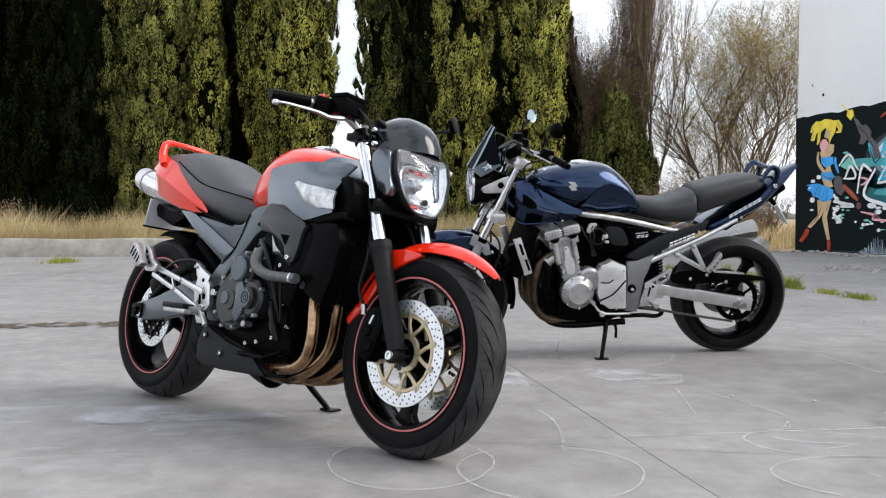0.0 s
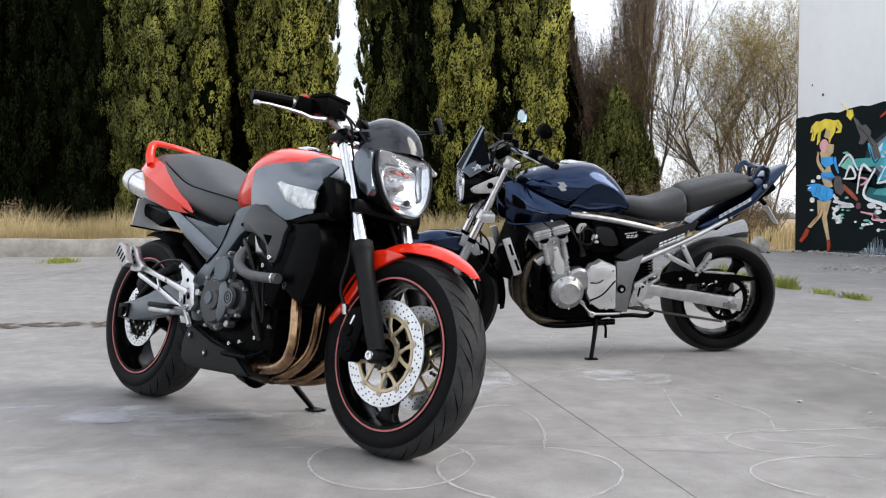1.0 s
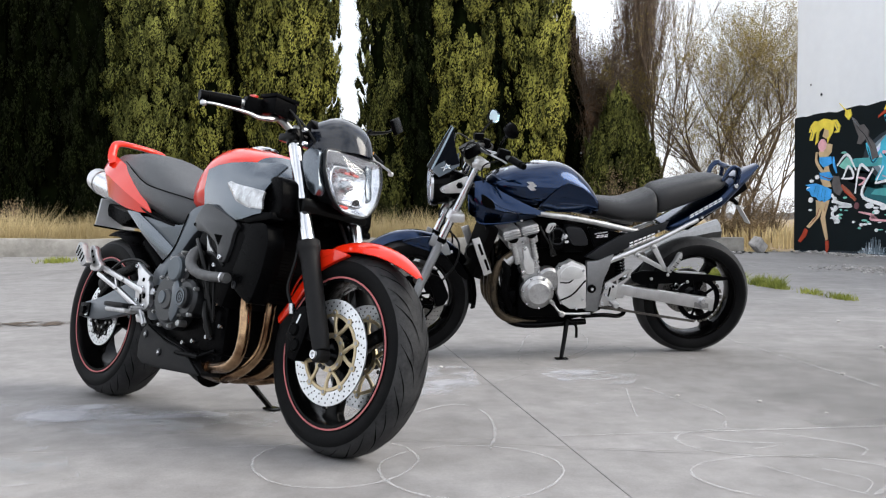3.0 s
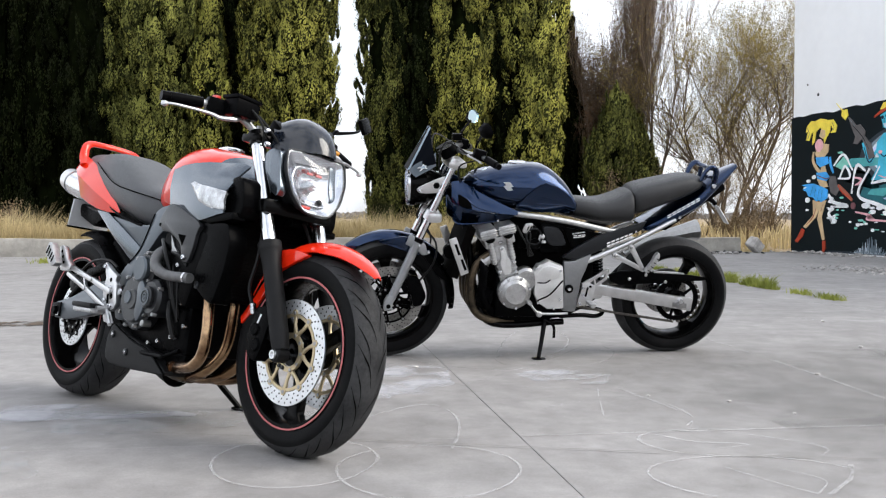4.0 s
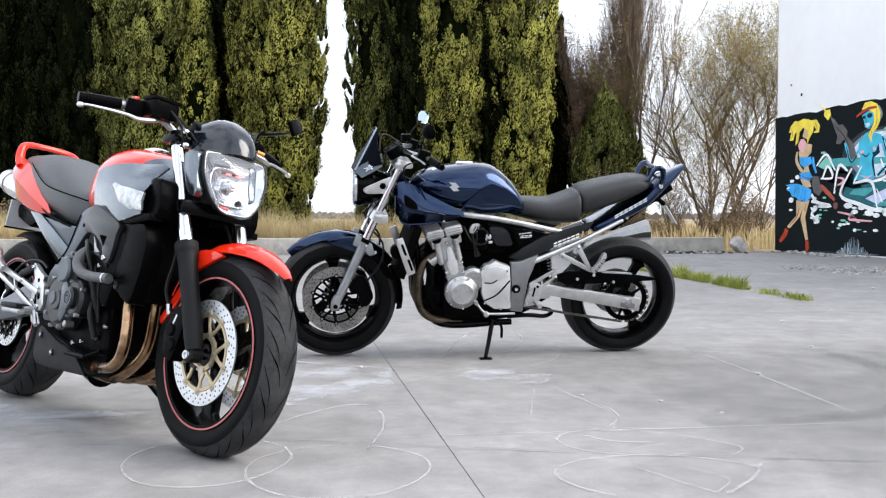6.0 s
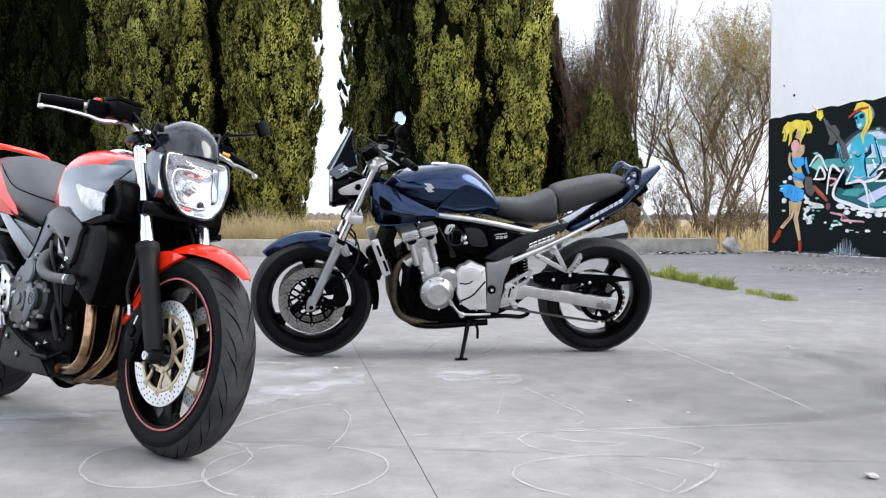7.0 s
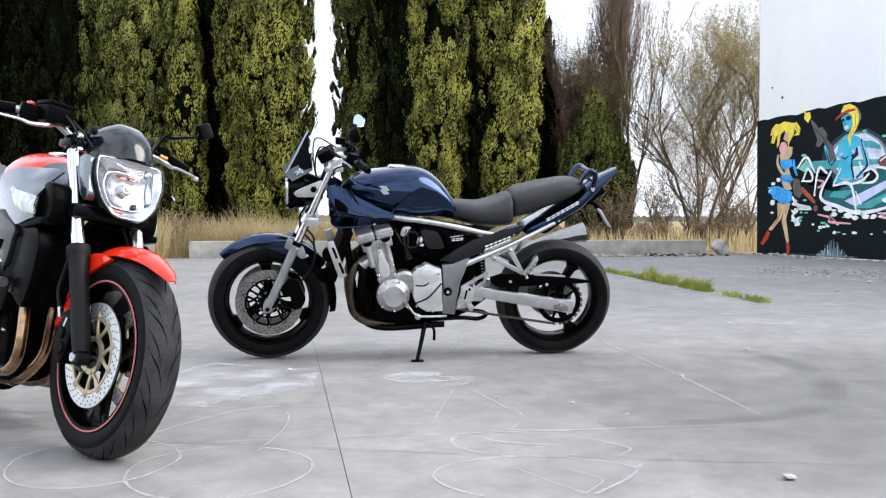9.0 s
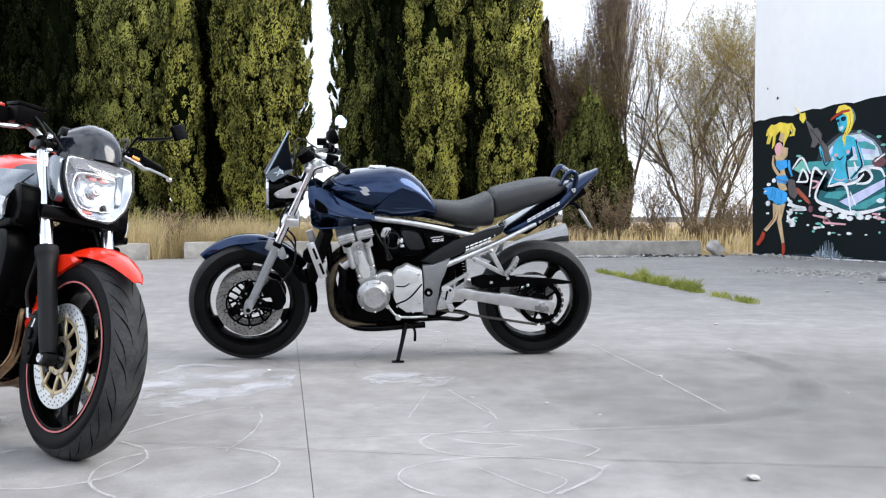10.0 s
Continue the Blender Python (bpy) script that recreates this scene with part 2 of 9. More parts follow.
def concrete(name, base, light, dark, scale=0.7, bump=0.25):
    """Weathered concrete in world space: cloudy patches, darker stains, fine sand grain, trowel streaks."""
    m = bpy.data.materials.new(name)
    m.use_nodes = True
    n, l = m.node_tree.nodes, m.node_tree.links
    b = n["Principled BSDF"]
    geo = n.new("ShaderNodeNewGeometry")
    def noise_tex(s, d, stretch=None):
        t = n.new("ShaderNodeTexNoise")
        t.inputs["Scale"].default_value, t.inputs["Detail"].default_value, t.inputs["Roughness"].default_value = s, d, 0.62
        if stretch:
            mp = n.new("ShaderNodeMapping")
            mp.inputs["Scale"].default_value = stretch
            mp.inputs["Rotation"].default_value = (0, 0, 0.5)
            l.new(geo.outputs["Position"], mp.inputs["Vector"])
            l.new(mp.outputs["Vector"], t.inputs["Vector"])
        else:
            l.new(geo.outputs["Position"], t.inputs["Vector"])
        return t.outputs["Fac"]
    def ramp(fac, p0, c0, p1, c1):
        r = n.new("ShaderNodeValToRGB")
        r.color_ramp.elements[0].position, r.color_ramp.elements[0].color = p0, (*c0, 1)
        r.color_ramp.elements[1].position, r.color_ramp.elements[1].color = p1, (*c1, 1)
        l.new(fac, r.inputs["Fac"])
        return r.outputs["Color"]
    def mix(fac, a, c, kind="MIX", amount=None):
        x = n.new("ShaderNodeMix")
        x.data_type, x.blend_type = "RGBA", kind
        if amount is None:
            l.new(fac, x.inputs[0])
        else:
            x.inputs[0].default_value = amount
        l.new(a, x.inputs[6])
        l.new(c, x.inputs[7])
        return x.outputs[2]
    patch = ramp(noise_tex(scale, 8), 0.32, base, 0.72, light)
    streak = ramp(noise_tex(1.6, 6, (0.6, 1.5, 1)), 0.35, (0.95, 0.95, 0.95), 0.65, (1.03, 1.03, 1.03))
    stain = ramp(noise_tex(0.35, 5), 0.60, (1, 1, 1), 0.78, tuple(d / max(a, 1e-3) for d, a in zip(dark, base)))
    scuff = ramp(noise_tex(2.2, 9, (1.3, 0.8, 1)), 0.50, (0.96, 0.96, 0.96), 0.72, (1.15, 1.15, 1.16))
    blot = ramp(noise_tex(5.5, 9), 0.36, (0.82, 0.82, 0.82), 0.62, (1.09, 1.09, 1.09))
    mottle = ramp(noise_tex(13, 10, (1.0, 0.7, 1)), 0.36, (0.88, 0.88, 0.88), 0.64, (1.07, 1.07, 1.08))
    grain = ramp(noise_tex(140, 3), 0.3, (0.86, 0.86, 0.86), 0.7, (1.1, 1.1, 1.1))
    col = mix(None, patch, streak, "MULTIPLY", 0.8)
    col = mix(None, col, stain, "MULTIPLY", 0.8)
    col = mix(None, col, scuff, "MULTIPLY", 0.8)
    col = mix(None, col, blot, "MULTIPLY", 0.8)
    col = mix(None, col, mottle, "MULTIPLY", 0.75)
    col = mix(None, col, grain, "MULTIPLY", 0.7)
    l.new(col, b.inputs["Base Color"])
    rr = n.new("ShaderNodeMapRange")
    rr.inputs["To Min"].default_value, rr.inputs["To Max"].default_value = 0.55, 0.85
    l.new(noise_tex(2.3, 4), rr.inputs["Value"])
    l.new(rr.outputs["Result"], b.inputs["Roughness"])
    b.inputs["Specular IOR Level"].default_value = 0.35
    bp = n.new("ShaderNodeBump")
    bp.inputs["Strength"].default_value, bp.inputs["Distance"].default_value = bump, 0.003
    l.new(noise_tex(90, 6), bp.inputs["Height"])
    l.new(bp.outputs["Normal"], b.inputs["Normal"])
    return m


M_SLAB = concrete("yard_concrete", (0.232, 0.220, 0.212), (0.312, 0.298, 0.288), (0.166, 0.157, 0.152))
M_KERB = concrete("kerb_concrete", (0.29, 0.27, 0.235), (0.49, 0.46, 0.41), (0.10, 0.09, 0.08), 2.6, 1.0)
M_FIELD = material("dry_field", (0.30, 0.22, 0.12), 0.95, vary=0.35, scale=0.05, second=(0.36, 0.27, 0.16))
M_PLASTER = material("white_plaster", (0.87, 0.885, 0.91), 0.8, vary=0.035, scale=0.6, bump=0.3, bump_scale=25, second=(0.91, 0.925, 0.945), spec=0.2)
M_DIRT = material("joint_dirt", (0.19, 0.178, 0.165), 0.95, vary=0.4, scale=20)
M_RUBBLE = material("rubble", (0.40, 0.38, 0.36), 0.9, vary=0.4, scale=9, bump=0.5, piece=0.6)

# open land, one sheet to the horizon
gv, gf = [], []
GX = [-1500, -300, -80, -30, -14, -8, -4, 0, 4, 8, 14, 30, 80, 300, 1500]
GY = [-60, -10, 0, 10, 20, 24, 28, 34, 45, 70, 140, 400, 1500]
for yy in GY:
    for xx in GX:
        gv.append((xx, yy, -0.06 + (0.03 * math.sin(xx * 0.7) * math.cos(yy * 0.5) if yy > 24 else 0)))
for j in range(len(GY) - 1):
    for i in range(len(GX) - 1):
        k = j * len(GX) + i
        gf.append((k, k + 1, k + 1 + len(GX), k + len(GX)))
mesh_thing("ground", gv, gf, M_FIELD, "structure", "dry straw-coloured open field behind the concrete yard", "ground")

# cast slabs with open joints
pavement = empty("pavement", Matrix.Identity(4), "grey weathered concrete yard slabs with joints and chalk", "pavement")
tagged(pavement, kind="structure")
part("joint_bed", box(-22, 24, -9, 21.2, -0.05, -0.008), M_DIRT, pavement)
SW, SL, GAP = 3.85, 3.55, 0.0018
slab_mesh = {}
for row in range(-3, 5):
    for col in range(-5, 6):
        u0 = row * SL
        length = SL if row < 4 else 1
        if length not in slab_mesh:
            bm = box(GAP / 2, SW - GAP / 2, GAP / 2, length - GAP / 2, -0.03, 0.0, 0.0012, 1)
            me = bpy.data.meshes.new("slab")
            bm.to_mesh(me)
            bm.free()
            me.materials.append(M_SLAB)
            slab_mesh[length] = me
        ob = new("slab", slab_mesh[length])
        o = CROSS + ALONG * u0 + ACROSS * (col * SW)
        ob.matrix_world = Matrix.Translation((o.x, o.y, random.uniform(-0.0015, 0.0))) @ Matrix.Rotation(SLAB_TURN, 4, "Z")
        ob.parent = pavement

# plain walls closing the yard behind and left of the camera, unseen, added for reflections
M_UNSEENWALL = concrete("unseen_wall_render", (0.16, 0.15, 0.14), (0.22, 0.21, 0.20), (0.10, 0.10, 0.09), 0.5, 0.4)
tagged(part("wall_south", box(-30, 26, -14.4, -14, -0.05, 1.1, 0.02), M_UNSEENWALL), "plain low rendered wall out of view, added to shape reflections", "wall", kind="structure")
tagged(part("wall_west", box(-30.4, -30, -14.4, 20, -0.05, 1.1, 0.02), M_UNSEENWALL), "plain low rendered wall out of view, added to shape reflections", "wall", kind="structure")

# low kerb wall along the far side
def kerb_run(a, b, h, w, name_label):
    d = Vector((b[0] - a[0], b[1] - a[1], 0))
    bm = box(0, d.length, 0, w, -0.05, h, 0.025, 2)
    n = max(2, int(d.length / 0.35))
    for i in range(1, n):
        bmesh.ops.bisect_plane(bm, geom=bm.verts[:] + bm.edges[:] + bm.faces[:], plane_co=(d.length * i / n, 0, 0), plane_no=(1, 0, 0))
    for v in bm.verts:
        s = noise.noise(Vector((v.co.x * 1.7 + a[0], v.co.y * 3, v.co.z * 4)))
        v.co.y += 0.02 * s
        v.co.z += 0.018 * noise.noise(Vector((v.co.x * 1.1, 5 + a[0], v.co.z))) if v.co.z > 0.1 else 0
    ob = part("kerb", bm, M_KERB, None, smooth=30)
    ob.matrix_world = Matrix.Translation((a[0], a[1], 0)) @ Matrix.Rotation(math.atan2(d.y, d.x), 4, "Z")
    return tagged(ob, name_label, "kerb", "yard kerbs", "structure")


kerb_run((-16, 16.773), (-4.46, 18.26), 0.29, 0.32, "low rough concrete kerb wall in front of dry grass")
kerb_run((-3.98, 18.812), (5.45, 20.3), 0.29, 0.32, "low rough concrete kerb wall with a broken end")


def stone(r, seed, flat=0.7):
    bm = bmesh.new()
    bmesh.ops.create_icosphere(bm, subdivisions=1, radius=r)
    for v in bm.verts:
        v.co *= 1 + 0.35 * noise.noise(v.co / r * 1.3 + Vector((seed * 3.1, 0, 0)))
        v.co.z *= flat
    return bm


lump = box(-0.14, 0.14, -0.12, 0.12, -0.10, 0.12, 0.028, 1)
bmesh.ops.subdivide_edges(lump, edges=lump.edges[:], cuts=1, use_grid_fill=True)
for v in lump.verts:
    v.co *= 1 + 0.16 * noise.noise(v.co * 7.0)
rock = part("concrete_block", lump, M_RUBBLE, None, smooth=25)
rock.matrix_world = pose(5.74, 20.385, 0.135, 14, 38, 25)
tagged(rock, "broken grey lump of concrete at the kerb's end", "rubble")

# loose chips on the slabs
CHIPS = [(1.29, 3.478, 0.030), (1.43, 5.306, 0.018), (0.85, 4.635, 0.014), (0.57, 4.762, 0.012), (2.01, 6.258, 0.02), (1.02, 4.405, 0.010),
         (2.3, 7.593, 0.022), (-0.35, 5.51, 0.016), (3.0, 5.722, 0.012), (2.1, 4.872, 0.010), (5.05, 11.928, 0.05), (4.2, 10.652, 0.04), (5.1, 19.832, 0.07)]
for i, (x, y, r) in enumerate(CHIPS):
    c = part("stone_chip", stone(r * 0.7, i, 0.4), M_RUBBLE, None, smooth=0)
    c.matrix_world = pose(x, y, r * 0.28, 0, 0, i * 47)
    tagged(c, "small pale chip of concrete lying on the slab", "stone", "loose chips")
bms = []
random.seed(5)
for i in range(330):
    r = random.uniform(0.006, 0.026)
    x, y = 5.55 + 0.42 * random.gauss(0, 1), 14.0 + 0.55 * random.gauss(0, 1)
    bms.append(moved(stone(r, i, 0.6), pose(x, y, r * 0.3, 0, 0, random.uniform(0, 360))))
for i in range(230):
    r = random.uniform(0.010, 0.055)
    t = random.random() ** 0.6
    bms.append(moved(stone(r, i + 200, 0.6), pose(-3 + 8.3 * t, 18.6 + 1.3 * t + random.uniform(-0.25, 0.25), r * 0.3, 0, 0, random.uniform(0, 360))))
for i in range(70):
    r = random.uniform(0.012, 0.045)
    t = random.random()
    bms.append(moved(stone(r, i + 400, 0.6), pose(6.5 + 1.1 * t + random.uniform(-0.35, 0.0), 21.023 - 3.7 * t, r * 0.3, 0, 0, random.uniform(0, 360))))
for i in range(90):
    r = random.uniform(0.015, 0.05)
    bms.append(moved(stone(r, i + 500, 0.7), pose(6.62 + 0.62 * random.random() ** 1.3, 20.5 - 2.6 * random.random(), r * 0.3, 0, 0, random.uniform(0, 360))))
tagged(part("gravel", joined(*bms), M_RUBBLE, None, smooth=0), "scattered pale rubble by the painted wall and kerb", "rubble", kind="stuff")
scraps = []
for i in range(46):
    r = random.uniform(0.02, 0.075)
    scraps.append(moved(stone(r, i + 700, 0.35), pose(4.75 + 0.30 * random.gauss(0, 1), 19.93 + 0.06 * random.gauss(0, 1), r * 0.25, random.uniform(-25, 25), random.uniform(-25, 25), random.uniform(0, 360))))
tagged(part("debris", joined(*scraps), material("dark_debris", (0.035, 0.033, 0.031), 0.8, vary=0.5, scale=14), None, smooth=0), "dark scraps and soil swept against the kerb", "debris", kind="stuff")
can = part("crushed_can", joined(tube([(0, 0, 0), (0.1, 0.01, 0), (0.2, 0, 0.01)], [0.05, 0.04, 0.055], 12), box(-0.05, 0.12, -0.13, -0.05, -0.05, -0.035, 0.006)), material("dull_tin", (0.35, 0.34, 0.33), 0.5, 0.6), None)
can.matrix_world = pose(5.3, 12.182, 0.05, 0, 0, 20)
tagged(can, "crushed dull metal can lying on the concrete", "can")


def film(name, color, strength, scale=4.0, lo=0.42, hi=0.62, spread=None):
    """A thin film of dust, dirt or plain tone, patchy; spread (x, y, radius) lets it thin out towards its rim."""
    m = material(name, color, 0.8, vary=0.2, scale=3)
    n, l = m.node_tree.nodes, m.node_tree.links
    b = n["Principled BSDF"]
    geo, t, r = n.new("ShaderNodeNewGeometry"), n.new("ShaderNodeTexNoise"), n.new("ShaderNodeMapRange")
    t.inputs["Scale"].default_value, t.inputs["Detail"].default_value = scale, 7.0
    l.new(geo.outputs["Position"], t.inputs["Vector"])
    r.inputs["From Min"].default_value, r.inputs["From Max"].default_value = lo, hi
    r.inputs["To Max"].default_value = strength
    l.new(t.outputs["Fac"], r.inputs["Value"])
    last = r.outputs["Result"]
    if spread:
        far, thin, both_ways = n.new("ShaderNodeVectorMath"), n.new("ShaderNodeMapRange"), n.new("ShaderNodeMath")
        far.operation, both_ways.operation = "DISTANCE", "MULTIPLY"
        far.inputs[1].default_value = (spread[0], spread[1], 0)
        thin.interpolation_type = "SMOOTHSTEP"
        thin.inputs["From Min"].default_value, thin.inputs["From Max"].default_value = spread[2] * 0.25, spread[2]
        thin.inputs["To Min"].default_value, thin.inputs["To Max"].default_value = 1.0, 0.0
        l.new(geo.outputs["Position"], far.inputs[0])
        l.new(far.outputs["Value"], thin.inputs["Value"])
        l.new(thin.outputs["Result"], both_ways.inputs[0])
        l.new(last, both_ways.inputs[1])
        last = both_ways.outputs[0]
    l.new(last, b.inputs["Alpha"])
    return m


M_CHALK = film("chalk", (0.54, 0.53, 0.525), 0.50, 38.0, 0.30, 0.66)


# ---- chalk drawn on the slabs ----
def chalk(points, width=0.012, closed=False, name="chalk_line"):
    path = smooth_path([(x, y, 0) for x, y in points], 10)
    verts, faces = [], []
    for i, p in enumerate(path):
        d = (path[min(i + 1, len(path) - 1)] - path[max(i - 1, 0)]).normalized()
        s = Vector((-d.y, d.x, 0)) * width * (0.30 + 0.34 * abs(noise.noise(p * 9)))
        verts += [p + s + Vector((0, 0, 0.0035)), p - s + Vector((0, 0, 0.0035))]
    for i in range(len(path) - 1):
        if noise.noise(path[i] * 5 + Vector((7, 0, 0))) > -0.5:
            faces.append((2 * i, 2 * i + 1, 2 * i + 3, 2 * i + 2))
    return mesh_thing(name, [tuple(v) for v in verts], faces, M_CHALK, "structure", "thin pale chalk line drawn on grey concrete", "chalk")


def ring_points(cx, cy, rx, ry, a0=0, a1=360, n=14, wobble=0.03):
    return [(cx + rx * math.cos(radians(a)) * (1 + wobble * math.sin(3 * radians(a))), cy + ry * math.sin(radians(a))) for a in np.linspace(a0, a1, n)]


chalk(ring_points(-0.66, 3.683, 0.235, 0.297, 40, 395))
chalk(ring_points(-0.275, 3.58, 0.255, 0.302, -30, 330))
chalk(ring_points(0.62, 3.504, 0.295, 0.242, 20, 235))
chalk([(0.92, 3.648), (0.86, 3.495), (0.74, 3.325)], 0.018)
chalk(ring_points(0.63, 3.938, 0.25, 0.196, 60, 300))
chalk([(0.52, 4.107), (0.75, 4.04), (0.92, 3.869), (0.88, 3.751)])
chalk([(0.45, 4.04), (0.55, 3.938), (0.70, 3.903), (0.58, 3.835)])
chalk([(-0.62, 4.022), (-0.46, 4.38), (-0.30, 4.566), (-0.20, 4.405), (-0.18, 4.107), (-0.21, 3.819)])
chalk([(0.40, 4.94), (0.36, 4.617), (0.33, 4.346)], 0.008)
chalk([(0.48, 4.94), (0.58, 4.575), (0.64, 4.346), (0.58, 4.175)], 0.010)
chalk([(0.02, 4.022), (0.7, 4.116), (1.42, 4.218)], 0.012)
chalk([(1.27, 6.7), (1.36, 5.893), (1.42, 5.314), (1.50, 4.32)], 0.016)
chalk(ring_points(0.1, 6.062, 0.55, 0.637, 160, 380), 0.010)
chalk(ring_points(0.45, 5.722, 0.42, 0.425, 0, 200), 0.009)
chalk([(0.1, 5.51), (0.25, 5.383), (0.42, 5.229), (0.3, 5.17), (0.16, 5.314)], 0.03)
chalk([(2.2, 7.847), (2.6, 7.253), (3.2, 6.912), (4.1, 6.657)], 0.012)
chalk([(2.3, 14.562), (3.3, 14.902), (4.4, 15.412)], 0.06)
chalk([(2.75, 9.2), (2.98, 8.5), (3.34, 7.65), (3.7, 6.9)], 0.03)
chalk([(0.55, 3.615), (0.65, 3.427), (0.72, 3.325)], 0.007)
chalk([(-0.17, 4.96), (-0.01, 5.23), (0.21, 5.6), (0.59, 6.42)], 0.008)
chalk([(0.1, 4.96), (0.41, 4.86), (0.58, 4.63), (0.64, 4.38), (0.58, 4.12)], 0.008)
chalk([(0.05, 6.04), (0.19, 6.87), (0.41, 7.2), (0.49, 6.71), (0.41, 6.16), (0.25, 5.81)], 0.016)
chalk([(0.14, 4.51), (0.29, 4.63), (0.4, 4.66)], 0.007)
chalk([(0.7, 3.597), (0.78, 3.47), (0.72, 3.342)], 0.006)


def patch(cx, cy, rx, ry, z, seed, mat, label, name):
    """A thin stain or film with a ragged outline lying on the slab."""
    verts, faces = [(cx, cy, z)], []
    n = 48
    for i in range(n):
        a = 2 * math.pi * i / n
        r = 1 + 0.35 * noise.noise(Vector((math.cos(a) * 1.6 + seed, math.sin(a) * 1.6, 0))) + 0.12 * noise.noise(Vector((math.cos(a) * 6, math.sin(a) * 6, seed)))
        verts.append((cx + rx * r * math.cos(a), cy + ry * r * math.sin(a), z))
    faces = [(0, i + 1, (i + 1) % n + 1) for i in range(n)]
    return mesh_thing(name, verts, faces, mat, "structure", label, "stain")


M_PALE = film("pale_dust", (0.55, 0.55, 0.58), 0.55)
M_DARKFILM = film("rubber_mark", (0.15, 0.145, 0.14), 0.13, 2.5, 0.30, 0.70)
M_SCUFF = film("scuffed_dust", (0.50, 0.50, 0.51), 0.42, 7.0, 0.46, 0.66)
patch(-0.55, 5.17, 0.36, 0.527, 0.0028, 1.0, M_PALE, "pale dusty patch on the concrete", "dust_patch")
patch(-1.85, 4.405, 0.62, 0.17, 0.0028, 2.0, M_PALE, "pale dusty patch on the concrete", "dust_patch")
for sx, sy, rx, ry, sd in ((-1.35, 4.25, 0.5, 0.22, 3.0), (-0.75, 4.6, 0.22, 0.3, 4.0), (0.35, 5.25, 0.16, 0.22, 5.0), (-1.9, 3.6, 0.5, 0.3, 7.0)):
    patch(sx, sy, rx, ry, 0.0022, sd, M_SCUFF, "pale scuffed patch on the concrete", "scuff_patch")
patch(0.27, 5.27, 0.17, 0.15, 0.0028, 9.0, M_PALE, "pale dusty patch on the concrete", "dust_patch")
# A darker tone over the slabs that thins out towards its rim.
M_DARKPATCH = film("weather_stain", (0.13, 0.128, 0.122), 0.42, 0.9, 0.20, 0.62, (2.3, 4.7, 2.3))
patch(2.3, 4.7, 3.4, 3.4, 0.0012, 11.0, M_DARKPATCH, "broad soft darker patch on the concrete", "weather_stain")
# a crack across the slab and a curved tyre mark
def crack(points, width, name, mat, z, label):
    path = smooth_path([(x, y, 0) for x, y in points], 14)
    verts, faces = [], []
    for i, p in enumerate(path):
        d = (path[min(i + 1, len(path) - 1)] - path[max(i - 1, 0)]).normalized()
        nrm = Vector((-d.y, d.x, 0))
        q = p + nrm * (0.012 * noise.noise(p * 11) if width < 0.05 else 0)
        s = nrm * width * (0.6 + (0.5 * noise.noise(p * 23) if name != "tyre_mark" else 0))
        verts += [tuple(q + s + Vector((0, 0, z))), tuple(q - s + Vector((0, 0, z)))]
    faces = [(2 * i, 2 * i + 1, 2 * i + 3, 2 * i + 2) for i in range(len(path) - 1)]
    return mesh_thing(name, verts, faces, mat, "structure", label, "crack")


crack([(-1.6, 4.124), (-0.57, 3.963), (0.0, 3.861), (0.48, 3.776), (1.2, 3.683), (2.2, 3.555)], 0.0035, "crack", M_DIRT, 0.0045, "thin dark crack running across the concrete")
for k, w in enumerate((0.13, 0.10, 0.065)):
    crack([(2.0, 6.2), (2.06, 5.6), (1.98, 5.0), (1.72, 4.52), (1.3, 4.28), (0.9, 4.2)], w, "tyre_mark", M_DARKFILM, 0.0020 + 0.0004 * k, "faint curved tyre mark on the concrete")
M_SEAM = film("seam_dirt", (0.075, 0.052, 0.034), 0.95, 9.0, 0.38, 0.56)
crack([(-6.0, 6.8), (-4.4, 7.05), (-3.3, 7.28), (-2.9, 7.40), (-2.6, 7.42), (-2.35, 7.5)], 0.24, "dirt_seam", M_SEAM, 0.004, "dirt-filled seam in the concrete")
crack([(0.2, 7.932), (1.2, 8.102), (3.0, 7.847), (5.0, 8.188)], 0.004, "crack", M_DIRT, 0.0045, "thin dark crack running across the concrete")

crack([(-5.02, 11.556), (-4.93, 11.924), (-4.893, 12.745), (-5.009, 15.126)], 0.012, "crack", M_DIRT, 0.0045, "thin dark crack running across the concrete")

# ---- painted building ----
WALL_A = Vector((6.67, 21.056, 0))
WALL_D = Vector((0.226, -0.8279, 0)).normalized()
WALL_N = Vector((WALL_D.y, -WALL_D.x, 0))          # faces the yard
WALL_M = Matrix((( WALL_D.x, -WALL_N.x, 0, WALL_A.x), (WALL_D.y, -WALL_N.y, 0, WALL_A.y), (0, 0, 1, 0), (0, 0, 0, 1)))
building = empty("building", WALL_M, "white plastered building with a dark painted lower wall", "building")
part("wall", box(0, 14, 0, 0.3, -0.05, 8.0, 0.012), M_PLASTER, building)
part("wall", box(0, 0.3, 0.302, 7.0, -0.05, 8.0, 0.012), M_PLASTER, building)
part("wall", box(0.302, 14, 6.7, 7.0, -0.05, 8.0, 0.012), M_PLASTER, building)
part("roof", box(-0.15, 14.1, -0.12, 7.1, 8.002, 8.2, 0.02), M_KERB, building)
MURAL_EDGE = [(-0.02, -0.01), (-0.05, 2.6), (0.19, 2.62), (0.33, 2.6), (0.59, 2.63), (1.03, 2.63), (1.25, 2.6), (1.56, 2.65), (1.89, 2.67), (2.09, 2.64), (2.45, 2.68), (2.83, 2.68), (3.01, 2.65), (3.41, 2.69), (3.77, 2.69)]
PAINTED = []
PAINTED.append(('mist', 2, ('E', 2.88, 2.42, 0.17, 0.16)))
